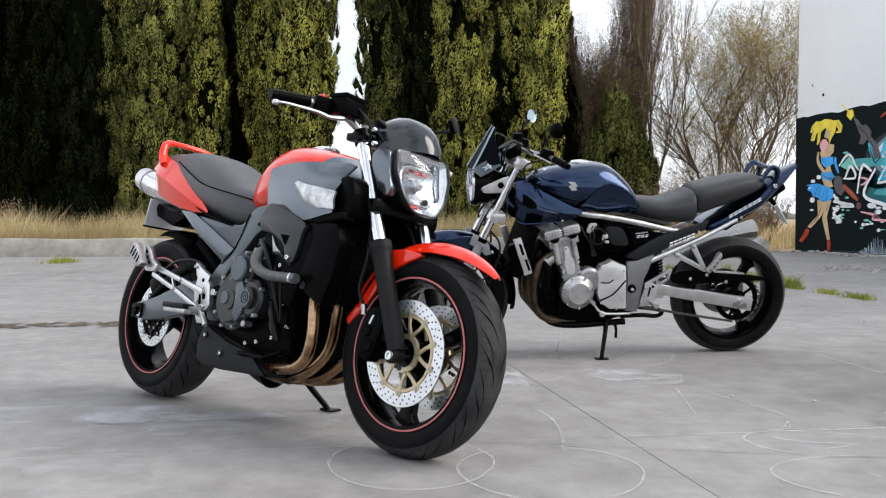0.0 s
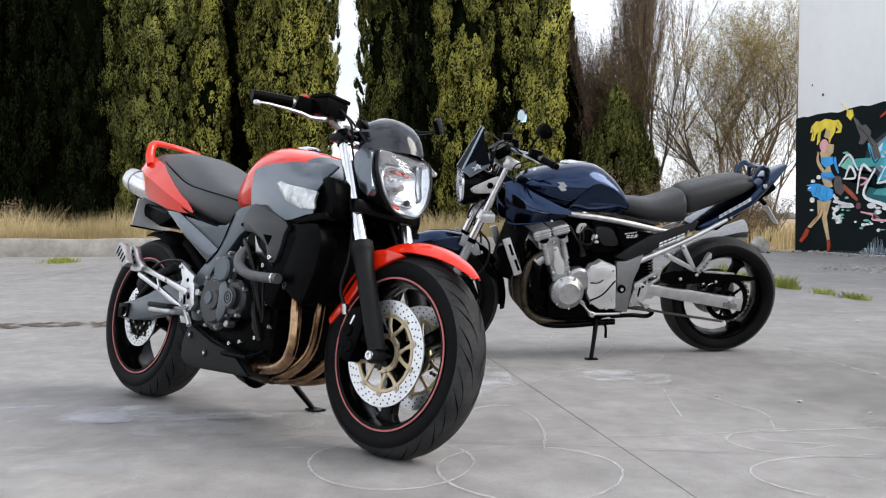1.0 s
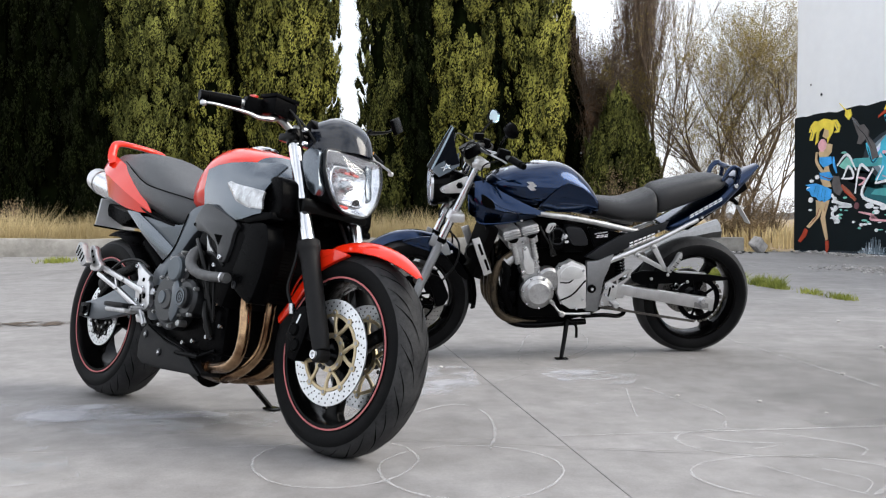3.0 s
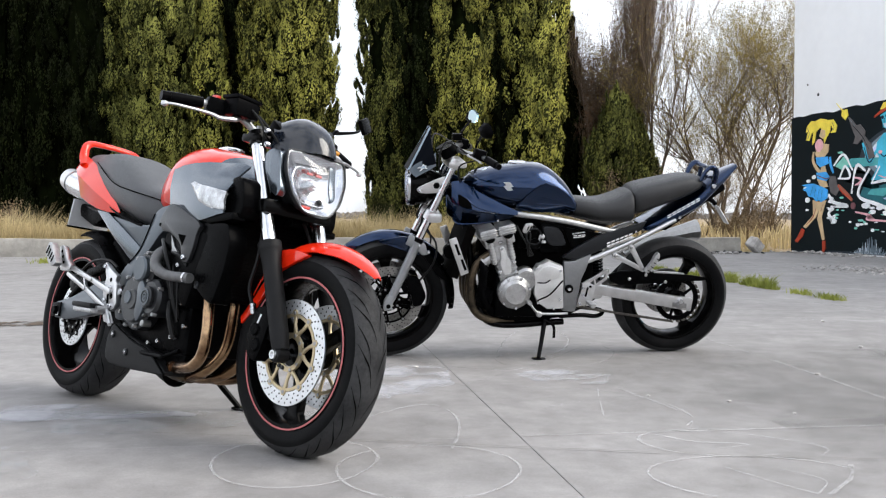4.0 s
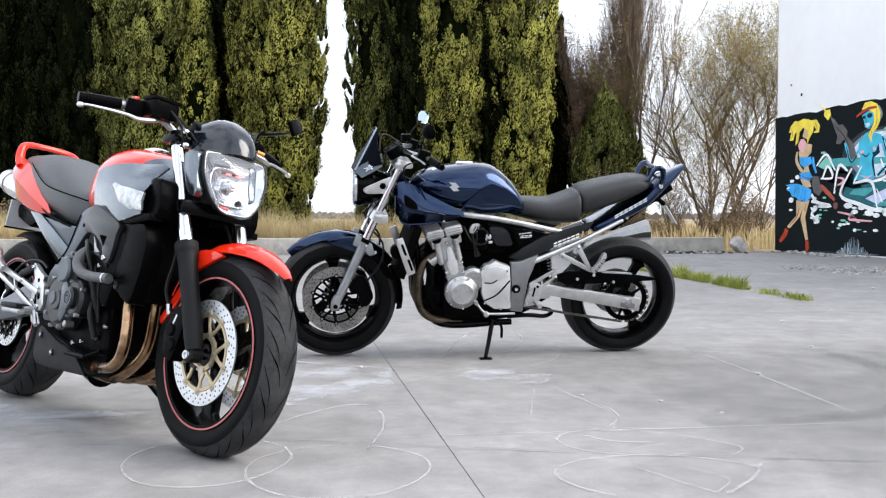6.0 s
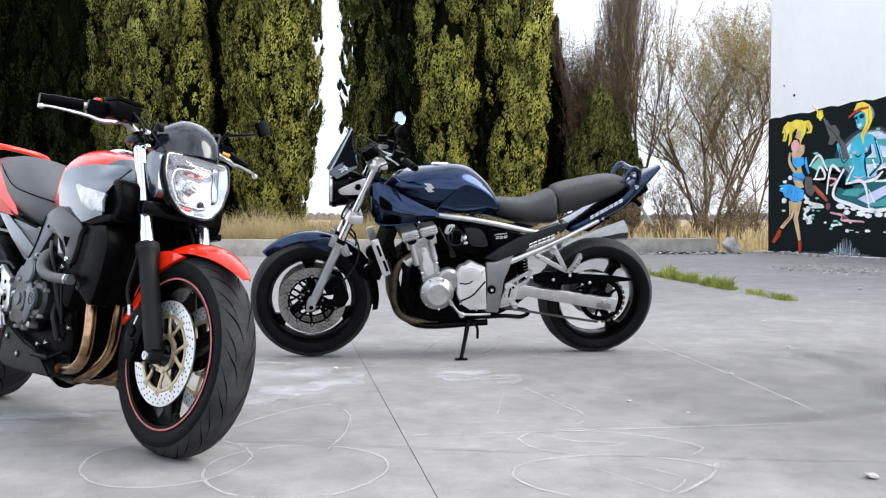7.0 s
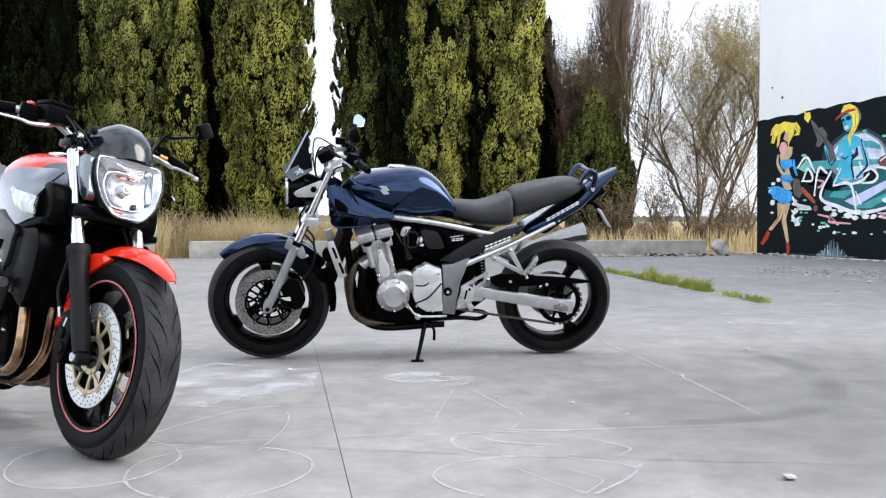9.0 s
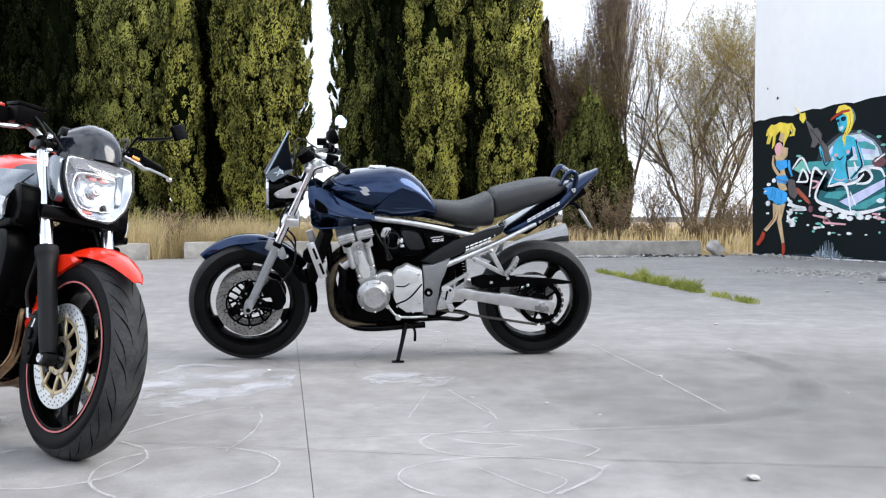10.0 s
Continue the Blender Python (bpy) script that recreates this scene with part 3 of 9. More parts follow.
PAINTED.append(('haze', 1, ('E', 2.94, 1.73, 0.89, 0.48)))
PAINTED.append(('mist', 2, ('E', 2.95, 1.73, 0.76, 0.43)))
PAINTED.append(('glow', 3, ('E', 2.97, 1.75, 0.66, 0.38)))
PAINTED.append(('lilac', 4, [(2.28, 1.83), (2.74, 2.03), (3.32, 2.05), (3.56, 1.88), (3.56, 1.76), (2.94, 1.8)]))
PAINTED.append(('teal', 4, [(1.49, 1.64), (1.8, 1.73), (2.23, 1.72), (3.56, 1.67), (3.56, 1.59), (2.23, 1.57), (1.57, 1.57)]))
PAINTED.append(('teal', 4, [(2.94, 1.99), (3.32, 1.99), (3.56, 1.9), (3.57, 1.83), (3.14, 1.89)]))
PAINTED.append(('teal_dark', 4, [(1.58, 1.33), (1.96, 1.52), (2.29, 1.44), (2.03, 1.05), (2.51, 0.88), (3.01, 0.79), (3.82, 0.86), (3.81, 1.53), (3.56, 1.54), (2.95, 1.29), (2.29, 1.18)]))
PAINTED.append(('teal_dark', 5, [(2.24, 1.14), (3.81, 1.38), (3.82, 0.83), (2.96, 0.8), (2.51, 0.89)]))
PAINTED.append(('lilac', 6, [(2.66, 1.0), (3.81, 1.35), (3.81, 1.23), (2.96, 0.9)]))
PAINTED.append(('teal', 6, [(2.86, 0.87), (3.82, 1.14), (3.82, 1.05), (3.34, 0.87)]))
PAINTED.append(('teal', 6, [(2.35, 1.17), (2.95, 1.19), (2.66, 1.04), (2.24, 1.08)]))
PAINTED.append(('teal_light', 6, [(1.57, 1.77), (1.74, 1.63), (1.52, 1.54), (1.34, 1.61)]))
PAINTED.append(('black', 6, [(1.83, 1.15), (1.91, 1.45), (2.13, 1.45), (2.16, 1.31), (1.97, 1.18)]))
PAINTED.append(('black', 6, ('E', 3.33, 1.4, 0.2, 0.1)))
PAINTED.append(('pinkdark', 6, ('E', 3.66, 1.63, 0.16, 0.09)))
PAINTED.append(('white', 7, ('K', 0.02933333333333333, (1.29, 1.62), (1.57, 1.81), (1.83, 1.52))))
PAINTED.append(('white', 7, ('K', 0.02933333333333333, (1.46, 1.38), (1.62, 1.6), (1.76, 1.39), (1.42, 1.38))))
PAINTED.append(('white', 7, ('K', 0.03666666666666667, (1.81, 1.1), (1.94, 1.59), (2.18, 1.49))))
PAINTED.append(('white', 7, ('K', 0.044, (2.29, 1.53), (1.99, 1.08), (2.51, 0.9), (2.96, 0.8), (3.39, 0.82), (3.82, 0.9))))
PAINTED.append(('white', 7, ('K', 0.03666666666666667, (2.34, 1.27), (2.81, 1.28), (2.97, 0.83))))
PAINTED.append(('white', 7, ('K', 0.033, (2.35, 1.27), (2.56, 1.56))))
PAINTED.append(('white', 7, ('K', 0.033, (2.81, 1.28), (3.11, 1.33), (3.3, 1.45))))
PAINTED.append(('white', 7, ('K', 0.033, (3.17, 1.56), (3.4, 1.5), (3.5, 1.39), (3.38, 1.3), (3.11, 1.29))))
PAINTED.append(('white', 7, ('K', 0.02933333333333333, (3.04, 1.66), (3.14, 1.5), (3.33, 1.52))))
PAINTED.append(('white', 7, ('K', 0.04033333333333333, (1.15, 1.1), (1.3, 0.95), (1.71, 0.88), (1.22, 0.87))))
PAINTED.append(('white', 7, ('K', 0.033, (1.23, 0.81), (1.16, 0.72), (1.37, 0.6), (1.24, 0.57))))
PAINTED.append(('white', 7, ('K', 0.02933333333333333, (3.56, 1.64), (3.8, 1.75))))
PAINTED.append(('white', 7, ('K', 0.02933333333333333, (3.4, 1.55), (3.7, 1.51), (3.81, 1.38))))
PAINTED.append(('white', 7, ('K', 0.025666666666666667, (2.95, 1.16), (3.1, 0.93))))
PAINTED.append(('pink', 7, ('K', 0.03, (1.92, 0.77), (2.3, 0.71), (2.25, 0.64), (2.83, 0.61))))
PAINTED.append(('pink', 7, ('K', 0.03, (3.51, 0.79), (3.65, 0.77), (3.63, 0.72), (3.82, 0.69))))
PAINTED.append(('pink', 7, ('K', 0.03, (1.86, 1.39), (2.08, 1.35), (2.02, 1.28), (1.91, 1.25))))
PAINTED.append(('pink', 7, ('K', 0.03, (2.95, 1.29), (2.65, 1.31))))
PAINTED.append(('white', 7, ('E', 2.2, 0.88, 0.11, 0.05)))
PAINTED.append(('white', 7, ('E', 2.38, 0.77, 0.08, 0.04)))
PAINTED.append(('white', 7, ('E', 2.56, 0.84, 0.08, 0.04)))
PAINTED.append(('white', 7, ('E', 2.76, 0.75, 0.11, 0.05)))
PAINTED.append(('white', 7, ('E', 2.94, 0.71, 0.08, 0.04)))
PAINTED.append(('white', 7, ('E', 3.21, 0.73, 0.09, 0.04)))
PAINTED.append(('white', 7, ('E', 3.42, 0.74, 0.07, 0.03)))
PAINTED.append(('white', 7, ('E', 3.03, 0.82, 0.07, 0.03)))
PAINTED.append(('white', 7, ('E', 3.58, 0.73, 0.05, 0.02)))
PAINTED.append(('white', 7, ('E', 3.71, 1.0, 0.09, 0.04)))
PAINTED.append(('white', 7, ('E', 0.51, 1.0, 0.07, 0.05)))
PAINTED.append(('white', 7, ('E', 0.53, 1.36, 0.06, 0.03)))
PAINTED.append(('white', 7, ('E', 0.7, 1.43, 0.06, 0.04)))
PAINTED.append(('white', 7, ('E', 0.44, 1.22, 0.06, 0.03)))
PAINTED.append(('white', 7, ('E', 1.26, 0.83, 0.07, 0.02)))
PAINTED.append(('white', 7, ('E', 2.48, 0.59, 0.04, 0.01)))
PAINTED.append(('teal_light', 7, ('E', 3.77, 0.65, 0.04, 0.02)))
PAINTED.append(('teal_light', 7, ('E', 1.57, 0.8, 0.05, 0.01)))
PAINTED.append(('teal_light', 7, ('E', 3.11, 0.77, 0.03, 0.03)))
PAINTED.append(('teal_light', 7, ('E', 3.26, 0.73, 0.05, 0.02)))
PAINTED.append(('white', 7, ('E', 2.92, 0.46, 0.05, 0.02)))
PAINTED.append(('white', 7, ('E', 3.68, 0.78, 0.02, 0.02)))
PAINTED.append(('white', 7, ('E', 1.18, 0.66, 0.07, 0.02)))
PAINTED.append(('teal_light', 7, ('E', 1.94, 0.48, 0.04, 0.02)))
PAINTED.append(('teal_light', 7, ('E', 2.5, 0.46, 0.06, 0.01)))
PAINTED.append(('teal_light', 7, ('E', 1.42, 0.81, 0.03, 0.02)))
PAINTED.append(('teal_light', 7, ('E', 3.69, 0.48, 0.02, 0.02)))
PAINTED.append(('white', 7, ('E', 2.66, 0.43, 0.04, 0.01)))
PAINTED.append(('white', 7, ('E', 3.36, 0.44, 0.03, 0.01)))
PAINTED.append(('white', 7, ('E', 3.48, 0.83, 0.05, 0.02)))
PAINTED.append(('white', 7, ('E', 0.5, 0.81, 0.05, 0.02)))
PAINTED.append(('white', 7, ('E', 2.39, 0.45, 0.04, 0.03)))
PAINTED.append(('teal_light', 7, ('E', 1.53, 1.03, 0.05, 0.02)))
PAINTED.append(('white', 7, ('E', 3.7, 0.72, 0.03, 0.01)))
PAINTED.append(('white', 7, ('E', 3.39, 0.71, 0.06, 0.02)))
PAINTED.append(('teal_light', 7, ('E', 2.07, 0.62, 0.07, 0.02)))
PAINTED.append(('teal_light', 7, ('E', 1.4, 0.66, 0.04, 0.02)))
PAINTED.append(('white', 7, ('E', 2.93, 0.45, 0.06, 0.02)))
PAINTED.append(('white', 7, ('E', 2.37, 0.84, 0.07, 0.02)))
PAINTED.append(('white', 7, ('E', 1.78, 0.59, 0.03, 0.02)))
PAINTED.append(('white', 7, ('E', 2.09, 0.55, 0.06, 0.02)))
PAINTED.append(('teal_light', 7, ('E', 2.17, 0.59, 0.03, 0.02)))
PAINTED.append(('teal_light', 7, ('E', 2.64, 0.72, 0.04, 0.01)))
PAINTED.append(('teal_light', 7, ('E', 1.54, 0.9, 0.04, 0.03)))
PAINTED.append(('teal_light', 7, ('E', 1.4, 0.72, 0.06, 0.02)))
PAINTED.append(('white', 7, ('E', 2.21, 0.56, 0.04, 0.02)))
PAINTED.append(('white', 7, ('E', 1.99, 0.54, 0.05, 0.03)))
PAINTED.append(('white', 7, ('E', 2.79, 0.75, 0.03, 0.02)))
PAINTED.append(('white', 7, ('E', 1.18, 0.82, 0.04, 0.02)))
PAINTED.append(('teal_light', 7, ('E', 2.31, 0.76, 0.03, 0.02)))
PAINTED.append(('teal_light', 7, ('E', 3.16, 2.16, 0.05, 0.02)))
PAINTED.append(('teal_light', 7, ('E', 3.65, 2.04, 0.05, 0.02)))
PAINTED.append(('teal_light', 7, ('E', 1.48, 1.85, 0.07, 0.02)))
PAINTED.append(('teal_light', 7, ('E', 3.76, 1.9, 0.06, 0.02)))
PAINTED.append(('yellow', 5, [(0.72, 2.48), (0.87, 2.52), (1.05, 2.49), (1.2, 2.4), (1.16, 2.25), (1.06, 2.15), (1.0, 2.05), (0.97, 2.21), (0.88, 2.36), (0.75, 2.28), (0.71, 2.1), (0.63, 2.04), (0.66, 2.25)]))
PAINTED.append(('yellow', 5, [(0.71, 2.48), (0.6, 2.5), (0.47, 2.41), (0.42, 2.29), (0.5, 2.3), (0.44, 2.14), (0.54, 2.13), (0.6, 2.25), (0.72, 2.33)]))
PAINTED.append(('yellow', 5, [(1.05, 2.47), (1.26, 2.47), (1.37, 2.35), (1.33, 2.23), (1.18, 2.23), (1.26, 2.29), (1.2, 2.37)]))
PAINTED.append(('gun', 6, ('K', 0.008, (0.47, 2.39), (0.54, 2.26), (0.49, 2.16))))
PAINTED.append(('gun', 6, ('K', 0.008, (1.23, 2.42), (1.29, 2.32), (1.24, 2.25))))
PAINTED.append(('tan', 6, [(0.91, 2.32), (1.03, 2.29), (1.04, 2.18), (0.95, 2.14), (0.85, 2.19)]))
PAINTED.append(('pink', 7, ('E', 0.85, 2.02, 0.12, 0.12)))
PAINTED.append(('tan', 5, [(0.78, 1.94), (0.97, 2.05), (1.14, 2.02), (1.12, 1.88), (1.01, 1.8), (1.04, 1.59), (1.11, 1.45), (0.86, 1.46), (0.92, 1.6), (0.79, 1.74), (0.73, 1.89)]))
PAINTED.append(('tan', 5, ('K', 0.045, (0.68, 1.91), (0.67, 1.73), (0.83, 1.55), (1.01, 1.47))))
PAINTED.append(('blue', 7, [(0.76, 1.8), (0.94, 1.8), (1.11, 1.8), (1.14, 1.67), (1.01, 1.63), (0.89, 1.61), (0.78, 1.69)]))
PAINTED.append(('blue', 7, ('K', 0.035, (1.18, 1.79), (1.2, 1.65), (1.28, 1.49))))
PAINTED.append(('blue', 6, [(0.77, 1.51), (1.07, 1.52), (1.17, 1.42), (1.07, 1.34), (0.81, 1.39)]))
PAINTED.append(('pinkdark', 8, ('K', 0.012, (0.8, 1.46), (1.07, 1.39), (1.15, 1.41))))
PAINTED.append(('tan', 6, [(0.8, 1.39), (1.07, 1.35), (1.13, 1.24), (0.92, 1.22)]))
PAINTED.append(('blue', 7, [(0.68, 1.31), (0.98, 1.24), (1.13, 1.18), (1.12, 1.03), (0.93, 0.95), (0.87, 1.0), (0.78, 0.97), (0.68, 1.05), (0.54, 1.07), (0.48, 1.16), (0.35, 1.2), (0.49, 1.24), (0.33, 1.29), (0.55, 1.31)]))
PAINTED.append(('teal_deep', 8, ('K', 0.007, (0.68, 1.26), (0.61, 1.09))))
PAINTED.append(('teal_deep', 8, ('K', 0.007, (0.78, 1.23), (0.72, 1.05))))
PAINTED.append(('teal_deep', 8, ('K', 0.007, (0.88, 1.21), (0.83, 1.01))))
PAINTED.append(('teal_deep', 8, ('K', 0.007, (0.97, 1.18), (0.94, 0.98))))
PAINTED.append(('tan', 5, [(0.67, 1.0), (0.87, 0.96), (0.86, 0.82), (0.78, 0.68), (0.47, 0.46), (0.38, 0.49), (0.69, 0.71)]))
PAINTED.append(('tan', 5, [(0.86, 0.97), (1.08, 0.99), (1.02, 0.85), (0.95, 0.68), (1.05, 0.26), (0.98, 0.24), (0.82, 0.64), (0.87, 0.82)]))
PAINTED.append(('rust', 6, ('K', 0.014, (0.78, 0.84), (0.69, 0.68), (0.49, 0.53))))
PAINTED.append(('rust', 6, ('K', 0.01, (0.99, 0.92), (0.93, 0.78))))
PAINTED.append(('red', 6, [(0.34, 0.46), (0.43, 0.42), (0.38, 0.31), (0.2, 0.18), (0.12, 0.21), (0.22, 0.31)]))
PAINTED.append(('red', 6, [(0.98, 0.23), (1.07, 0.24), (1.08, 0.11), (1.03, 0.01), (0.99, 0.04)]))
PAINTED.append(('gun', 7, [(1.19, 1.44), (1.35, 1.42), (1.4, 1.26), (1.48, 1.18), (1.37, 1.07), (1.22, 1.13), (1.16, 1.29)]))
PAINTED.append(('rust', 8, ('K', 0.05, (1.43, 1.26), (1.63, 1.12), (1.83, 0.98))))
PAINTED.append(('red', 9, ('K', 0.018, (1.43, 1.25), (1.57, 1.12), (1.8, 1.02))))
PAINTED.append(('pinkdark', 9, ('E', 1.86, 0.88, 0.06, 0.06)))
PAINTED.append(('gun', 8, ('K', 0.01, (1.25, 1.37), (1.35, 1.27), (1.28, 1.17))))
PAINTED.append(('yellow', 6, [(2.54, 2.53), (2.62, 2.64), (2.77, 2.65), (2.92, 2.59), (3.01, 2.45), (3.0, 2.3), (2.93, 2.19), (2.83, 2.1), (2.79, 1.94), (2.72, 2.08), (2.78, 2.17), (2.85, 2.28), (2.85, 2.44), (2.72, 2.51)]))
PAINTED.append(('rust', 7, ('K', 0.008, (2.92, 2.49), (2.93, 2.3), (2.85, 2.15))))
PAINTED.append(('rust', 7, ('K', 0.008, (2.82, 2.2), (2.78, 2.06))))
PAINTED.append(('red', 7, [(2.39, 2.4), (2.52, 2.45), (2.72, 2.51), (2.93, 2.52), (2.92, 2.56), (2.72, 2.56), (2.54, 2.51), (2.41, 2.44)]))
PAINTED.append(('cyan', 7, [(2.55, 2.43), (2.72, 2.49), (2.85, 2.44), (2.84, 2.28), (2.73, 2.18), (2.63, 2.22), (2.6, 2.33)]))
PAINTED.append(('teal_deep', 8, ('E', 2.75, 2.41, 0.07, 0.04)))
PAINTED.append(('teal_deep', 8, ('E', 2.61, 2.39, 0.04, 0.03)))
PAINTED.append(('glow', 8, [(2.63, 2.28), (2.75, 2.29), (2.75, 2.24), (2.68, 2.21)]))
PAINTED.append(('teal_deep', 8, ('K', 0.01, (2.66, 2.37), (2.65, 2.31))))
PAINTED.append(('cyan', 6, [(2.65, 2.12), (2.85, 2.12), (3.03, 2.07), (3.12, 1.97), (3.08, 1.91), (2.98, 1.92), (3.01, 1.76), (2.89, 1.7), (2.84, 1.61), (2.9, 1.38), (2.84, 1.32), (2.33, 1.32), (2.49, 1.53), (2.53, 1.72), (2.45, 1.82), (2.48, 1.98)]))
PAINTED.append(('cyan', 6, [(3.02, 2.06), (3.15, 1.99), (3.3, 1.65), (3.28, 1.52), (2.99, 1.36), (2.94, 1.4), (3.18, 1.59), (3.08, 1.85)]))
PAINTED.append(('cyan', 6, [(2.48, 1.82), (2.35, 1.63), (2.25, 1.62), (2.11, 1.88), (2.08, 1.98), (2.16, 2.01), (2.24, 1.82), (2.33, 1.73), (2.45, 1.85)]))
PAINTED.append(('teal_deep', 8, [(2.98, 1.92), (3.01, 1.77), (2.86, 1.69), (2.83, 1.78), (2.92, 1.79)]))
PAINTED.append(('teal_deep', 8, ('K', 0.022, (2.87, 1.77), (2.84, 1.61), (2.9, 1.38))))
PAINTED.append(('teal_deep', 8, ('K', 0.028, (3.08, 2.03), (3.23, 1.68), (3.23, 1.57), (2.97, 1.38))))
PAINTED.append(('teal_deep', 8, ('K', 0.014, (2.53, 1.8), (2.66, 1.72), (2.76, 1.77))))
PAINTED.append(('teal_deep', 8, ('K', 0.016, (2.14, 1.91), (2.27, 1.64), (2.43, 1.74))))
PAINTED.append(('glow', 9, ('K', 0.008, (3.12, 1.97), (3.27, 1.65), (3.25, 1.54), (3.01, 1.38))))
PAINTED.append(('pink', 8, ('K', 0.014, (2.53, 1.4), (2.69, 1.36), (2.84, 1.39))))
PAINTED.append(('pink', 9, ('E', 2.57, 1.8, 0.05, 0.03)))
PAINTED.append(('pink', 9, ('E', 2.88, 1.84, 0.04, 0.03)))
PAINTED.append(('gun', 9, [(1.69, 2.48), (1.8, 2.42), (1.91, 2.31), (2.02, 2.32), (2.16, 2.19), (2.15, 2.1), (2.32, 1.96), (2.43, 1.73), (2.27, 1.68), (2.19, 1.9), (2.08, 2.06), (1.96, 1.97), (1.85, 1.99), (1.9, 2.11), (1.83, 2.22)]))
PAINTED.append(('black', 10, ('K', 0.008, (1.83, 2.31), (2.08, 2.11), (2.27, 1.87))))
PAINTED.append(('mist', 10, ('K', 0.006, (1.72, 2.45), (1.89, 2.3))))
PAINTED.append(('yellow', 9, [(1.34, 2.76), (1.46, 2.66), (1.55, 2.61), (1.65, 2.62), (1.69, 2.51), (1.61, 2.43), (1.5, 2.52), (1.52, 2.6)]))
PAINTED.append(('white', 8, ('K', 0.02, (1.14, 1.06), (1.28, 1.02), (1.16, 0.96), (1.36, 0.93))))
PAINTED.append(('white', 8, ('K', 0.02, (1.12, 0.85), (1.29, 0.82), (1.18, 0.76), (1.23, 0.68))))
PAINTED.append(('white', 8, ('K', 0.02, (1.26, 0.68), (1.36, 0.71), (1.29, 0.6), (1.36, 0.59))))
PAINTED.append(('haze', 6, ('E', 0.58, 0.01, 0.43, 0.02)))
PAINTED.append(('haze', 6, ('E', 1.49, 0.04, 0.45, 0.02)))
for k in range(150):
    spot = random.Random(300 + k)
    at = spot.gauss(2.28, 0.24)
    PAINTED.append(("mist" if k % 4 else "glow", 6, ("K", spot.uniform(0.002, 0.005), (at, 0.03), (at + 0.15 * (at - 2.28) + spot.uniform(-0.03, 0.03), 0.03 + spot.uniform(0.01, 1.0) ** 2 * 0.30 * math.exp(-((at - 2.35) / 0.25) ** 2) + 0.02))))

PAINTS = {k: material("paint_" + k, c, 0.6, vary=0.2, scale=5.0, spec=0.10) for k, c in dict(
    black=(0.006, 0.010, 0.012), haze=(0.035, 0.045, 0.055), mist=(0.20, 0.25, 0.29), glow=(0.66, 0.74, 0.80), teal=(0.09, 0.36, 0.37), teal_dark=(0.03, 0.13, 0.15), teal_light=(0.24, 0.60, 0.50), teal_deep=(0.008, 0.03, 0.06),
    lilac=(0.58, 0.60, 0.80), white=(0.88, 0.90, 0.92), pink=(0.78, 0.42, 0.46), pinkdark=(0.18, 0.08, 0.09), yellow=(0.88, 0.68, 0.09), tan=(0.62, 0.45, 0.26), blue=(0.07, 0.38, 0.82),
    red=(0.42, 0.06, 0.03), gun=(0.13, 0.12, 0.12), rust=(0.34, 0.11, 0.07), cyan=(0.08, 0.48, 0.66)).items()}
mural = empty("mural", WALL_M, "dark graffiti mural of bright cartoon shapes on plaster", "mural")
edge = [MURAL_EDGE[0], *MURAL_EDGE[1:], (MURAL_EDGE[-1][0] + 8, 3.2), (MURAL_EDGE[-1][0] + 8, 0.0)]
part("background", plate([(s, max(z, 0.02)) for s, z in edge], -0.001, -0.006, 0), PAINTS["black"], mural, "flat black paint with an uneven upper edge")


def ellipse(cs, cz, rs, rz, n=20):
    """An uneven sprayed spot."""
    return [(cs + rs * math.cos(2 * math.pi * i / n) * (1 + 0.06 * math.sin(5 * i + cs * 9)), cz + rz * math.sin(2 * math.pi * i / n) * (1 + 0.06 * math.cos(3 * i + cz * 7))) for i in range(n)]


def stroke(width, *line):
    """The outline of a brush line, thinner at its ends."""
    path = smooth_path([(s, 0, z) for s, z in line], 5)
    left, right = [], []
    for i, c in enumerate(path):
        d = (path[min(i + 1, len(path) - 1)] - path[max(i - 1, 0)]).normalized()
        h = width * (0.55 + 0.45 * math.sin(math.pi * i / (len(path) - 1))) * 0.8
        left.append((c.x - d.z * h, c.z + d.x * h))
        right.append((c.x + d.z * h, c.z - d.x * h))
    return left + right[::-1]


for colour, layer, shape in PAINTED:
    outline = ellipse(*shape[1:]) if shape[0] == "E" else stroke(*shape[1:]) if shape[0] == "K" else shape
    part("paint_shape", plate(outline, -0.006, -0.0065 - 0.002 * layer - 0.0001 * (len(mural.children) % 15), 0), PAINTS[colour], mural)
for i, (s, z, r) in enumerate([(0.78, 2.98, 0.03), (0.45, 3.2, 0.02)]):
    part("wall_hole", disc(r, 0.0, -0.004, (s, 0, z), 12, 0.001), PAINTS["black"], building)

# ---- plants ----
# Near-black lower tones put the shade between sprays into the leaf colour.
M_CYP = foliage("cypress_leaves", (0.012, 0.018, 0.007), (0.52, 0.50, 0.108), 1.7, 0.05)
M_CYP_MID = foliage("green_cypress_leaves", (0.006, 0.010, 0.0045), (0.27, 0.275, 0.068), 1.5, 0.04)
# A shaded copy of the leaves: the dark is in the colour.
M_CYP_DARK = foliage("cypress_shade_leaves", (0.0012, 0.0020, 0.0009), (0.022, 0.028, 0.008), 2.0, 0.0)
# Core and plume bodies near black, to stand in for shade deep in crowns.
M_CORE = material("inner_shade_foliage", (0.004, 0.0055, 0.002), 0.9, spec=0.0, vary=0.5, scale=6)
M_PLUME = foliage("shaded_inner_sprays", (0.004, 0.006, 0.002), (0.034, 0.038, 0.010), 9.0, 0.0)
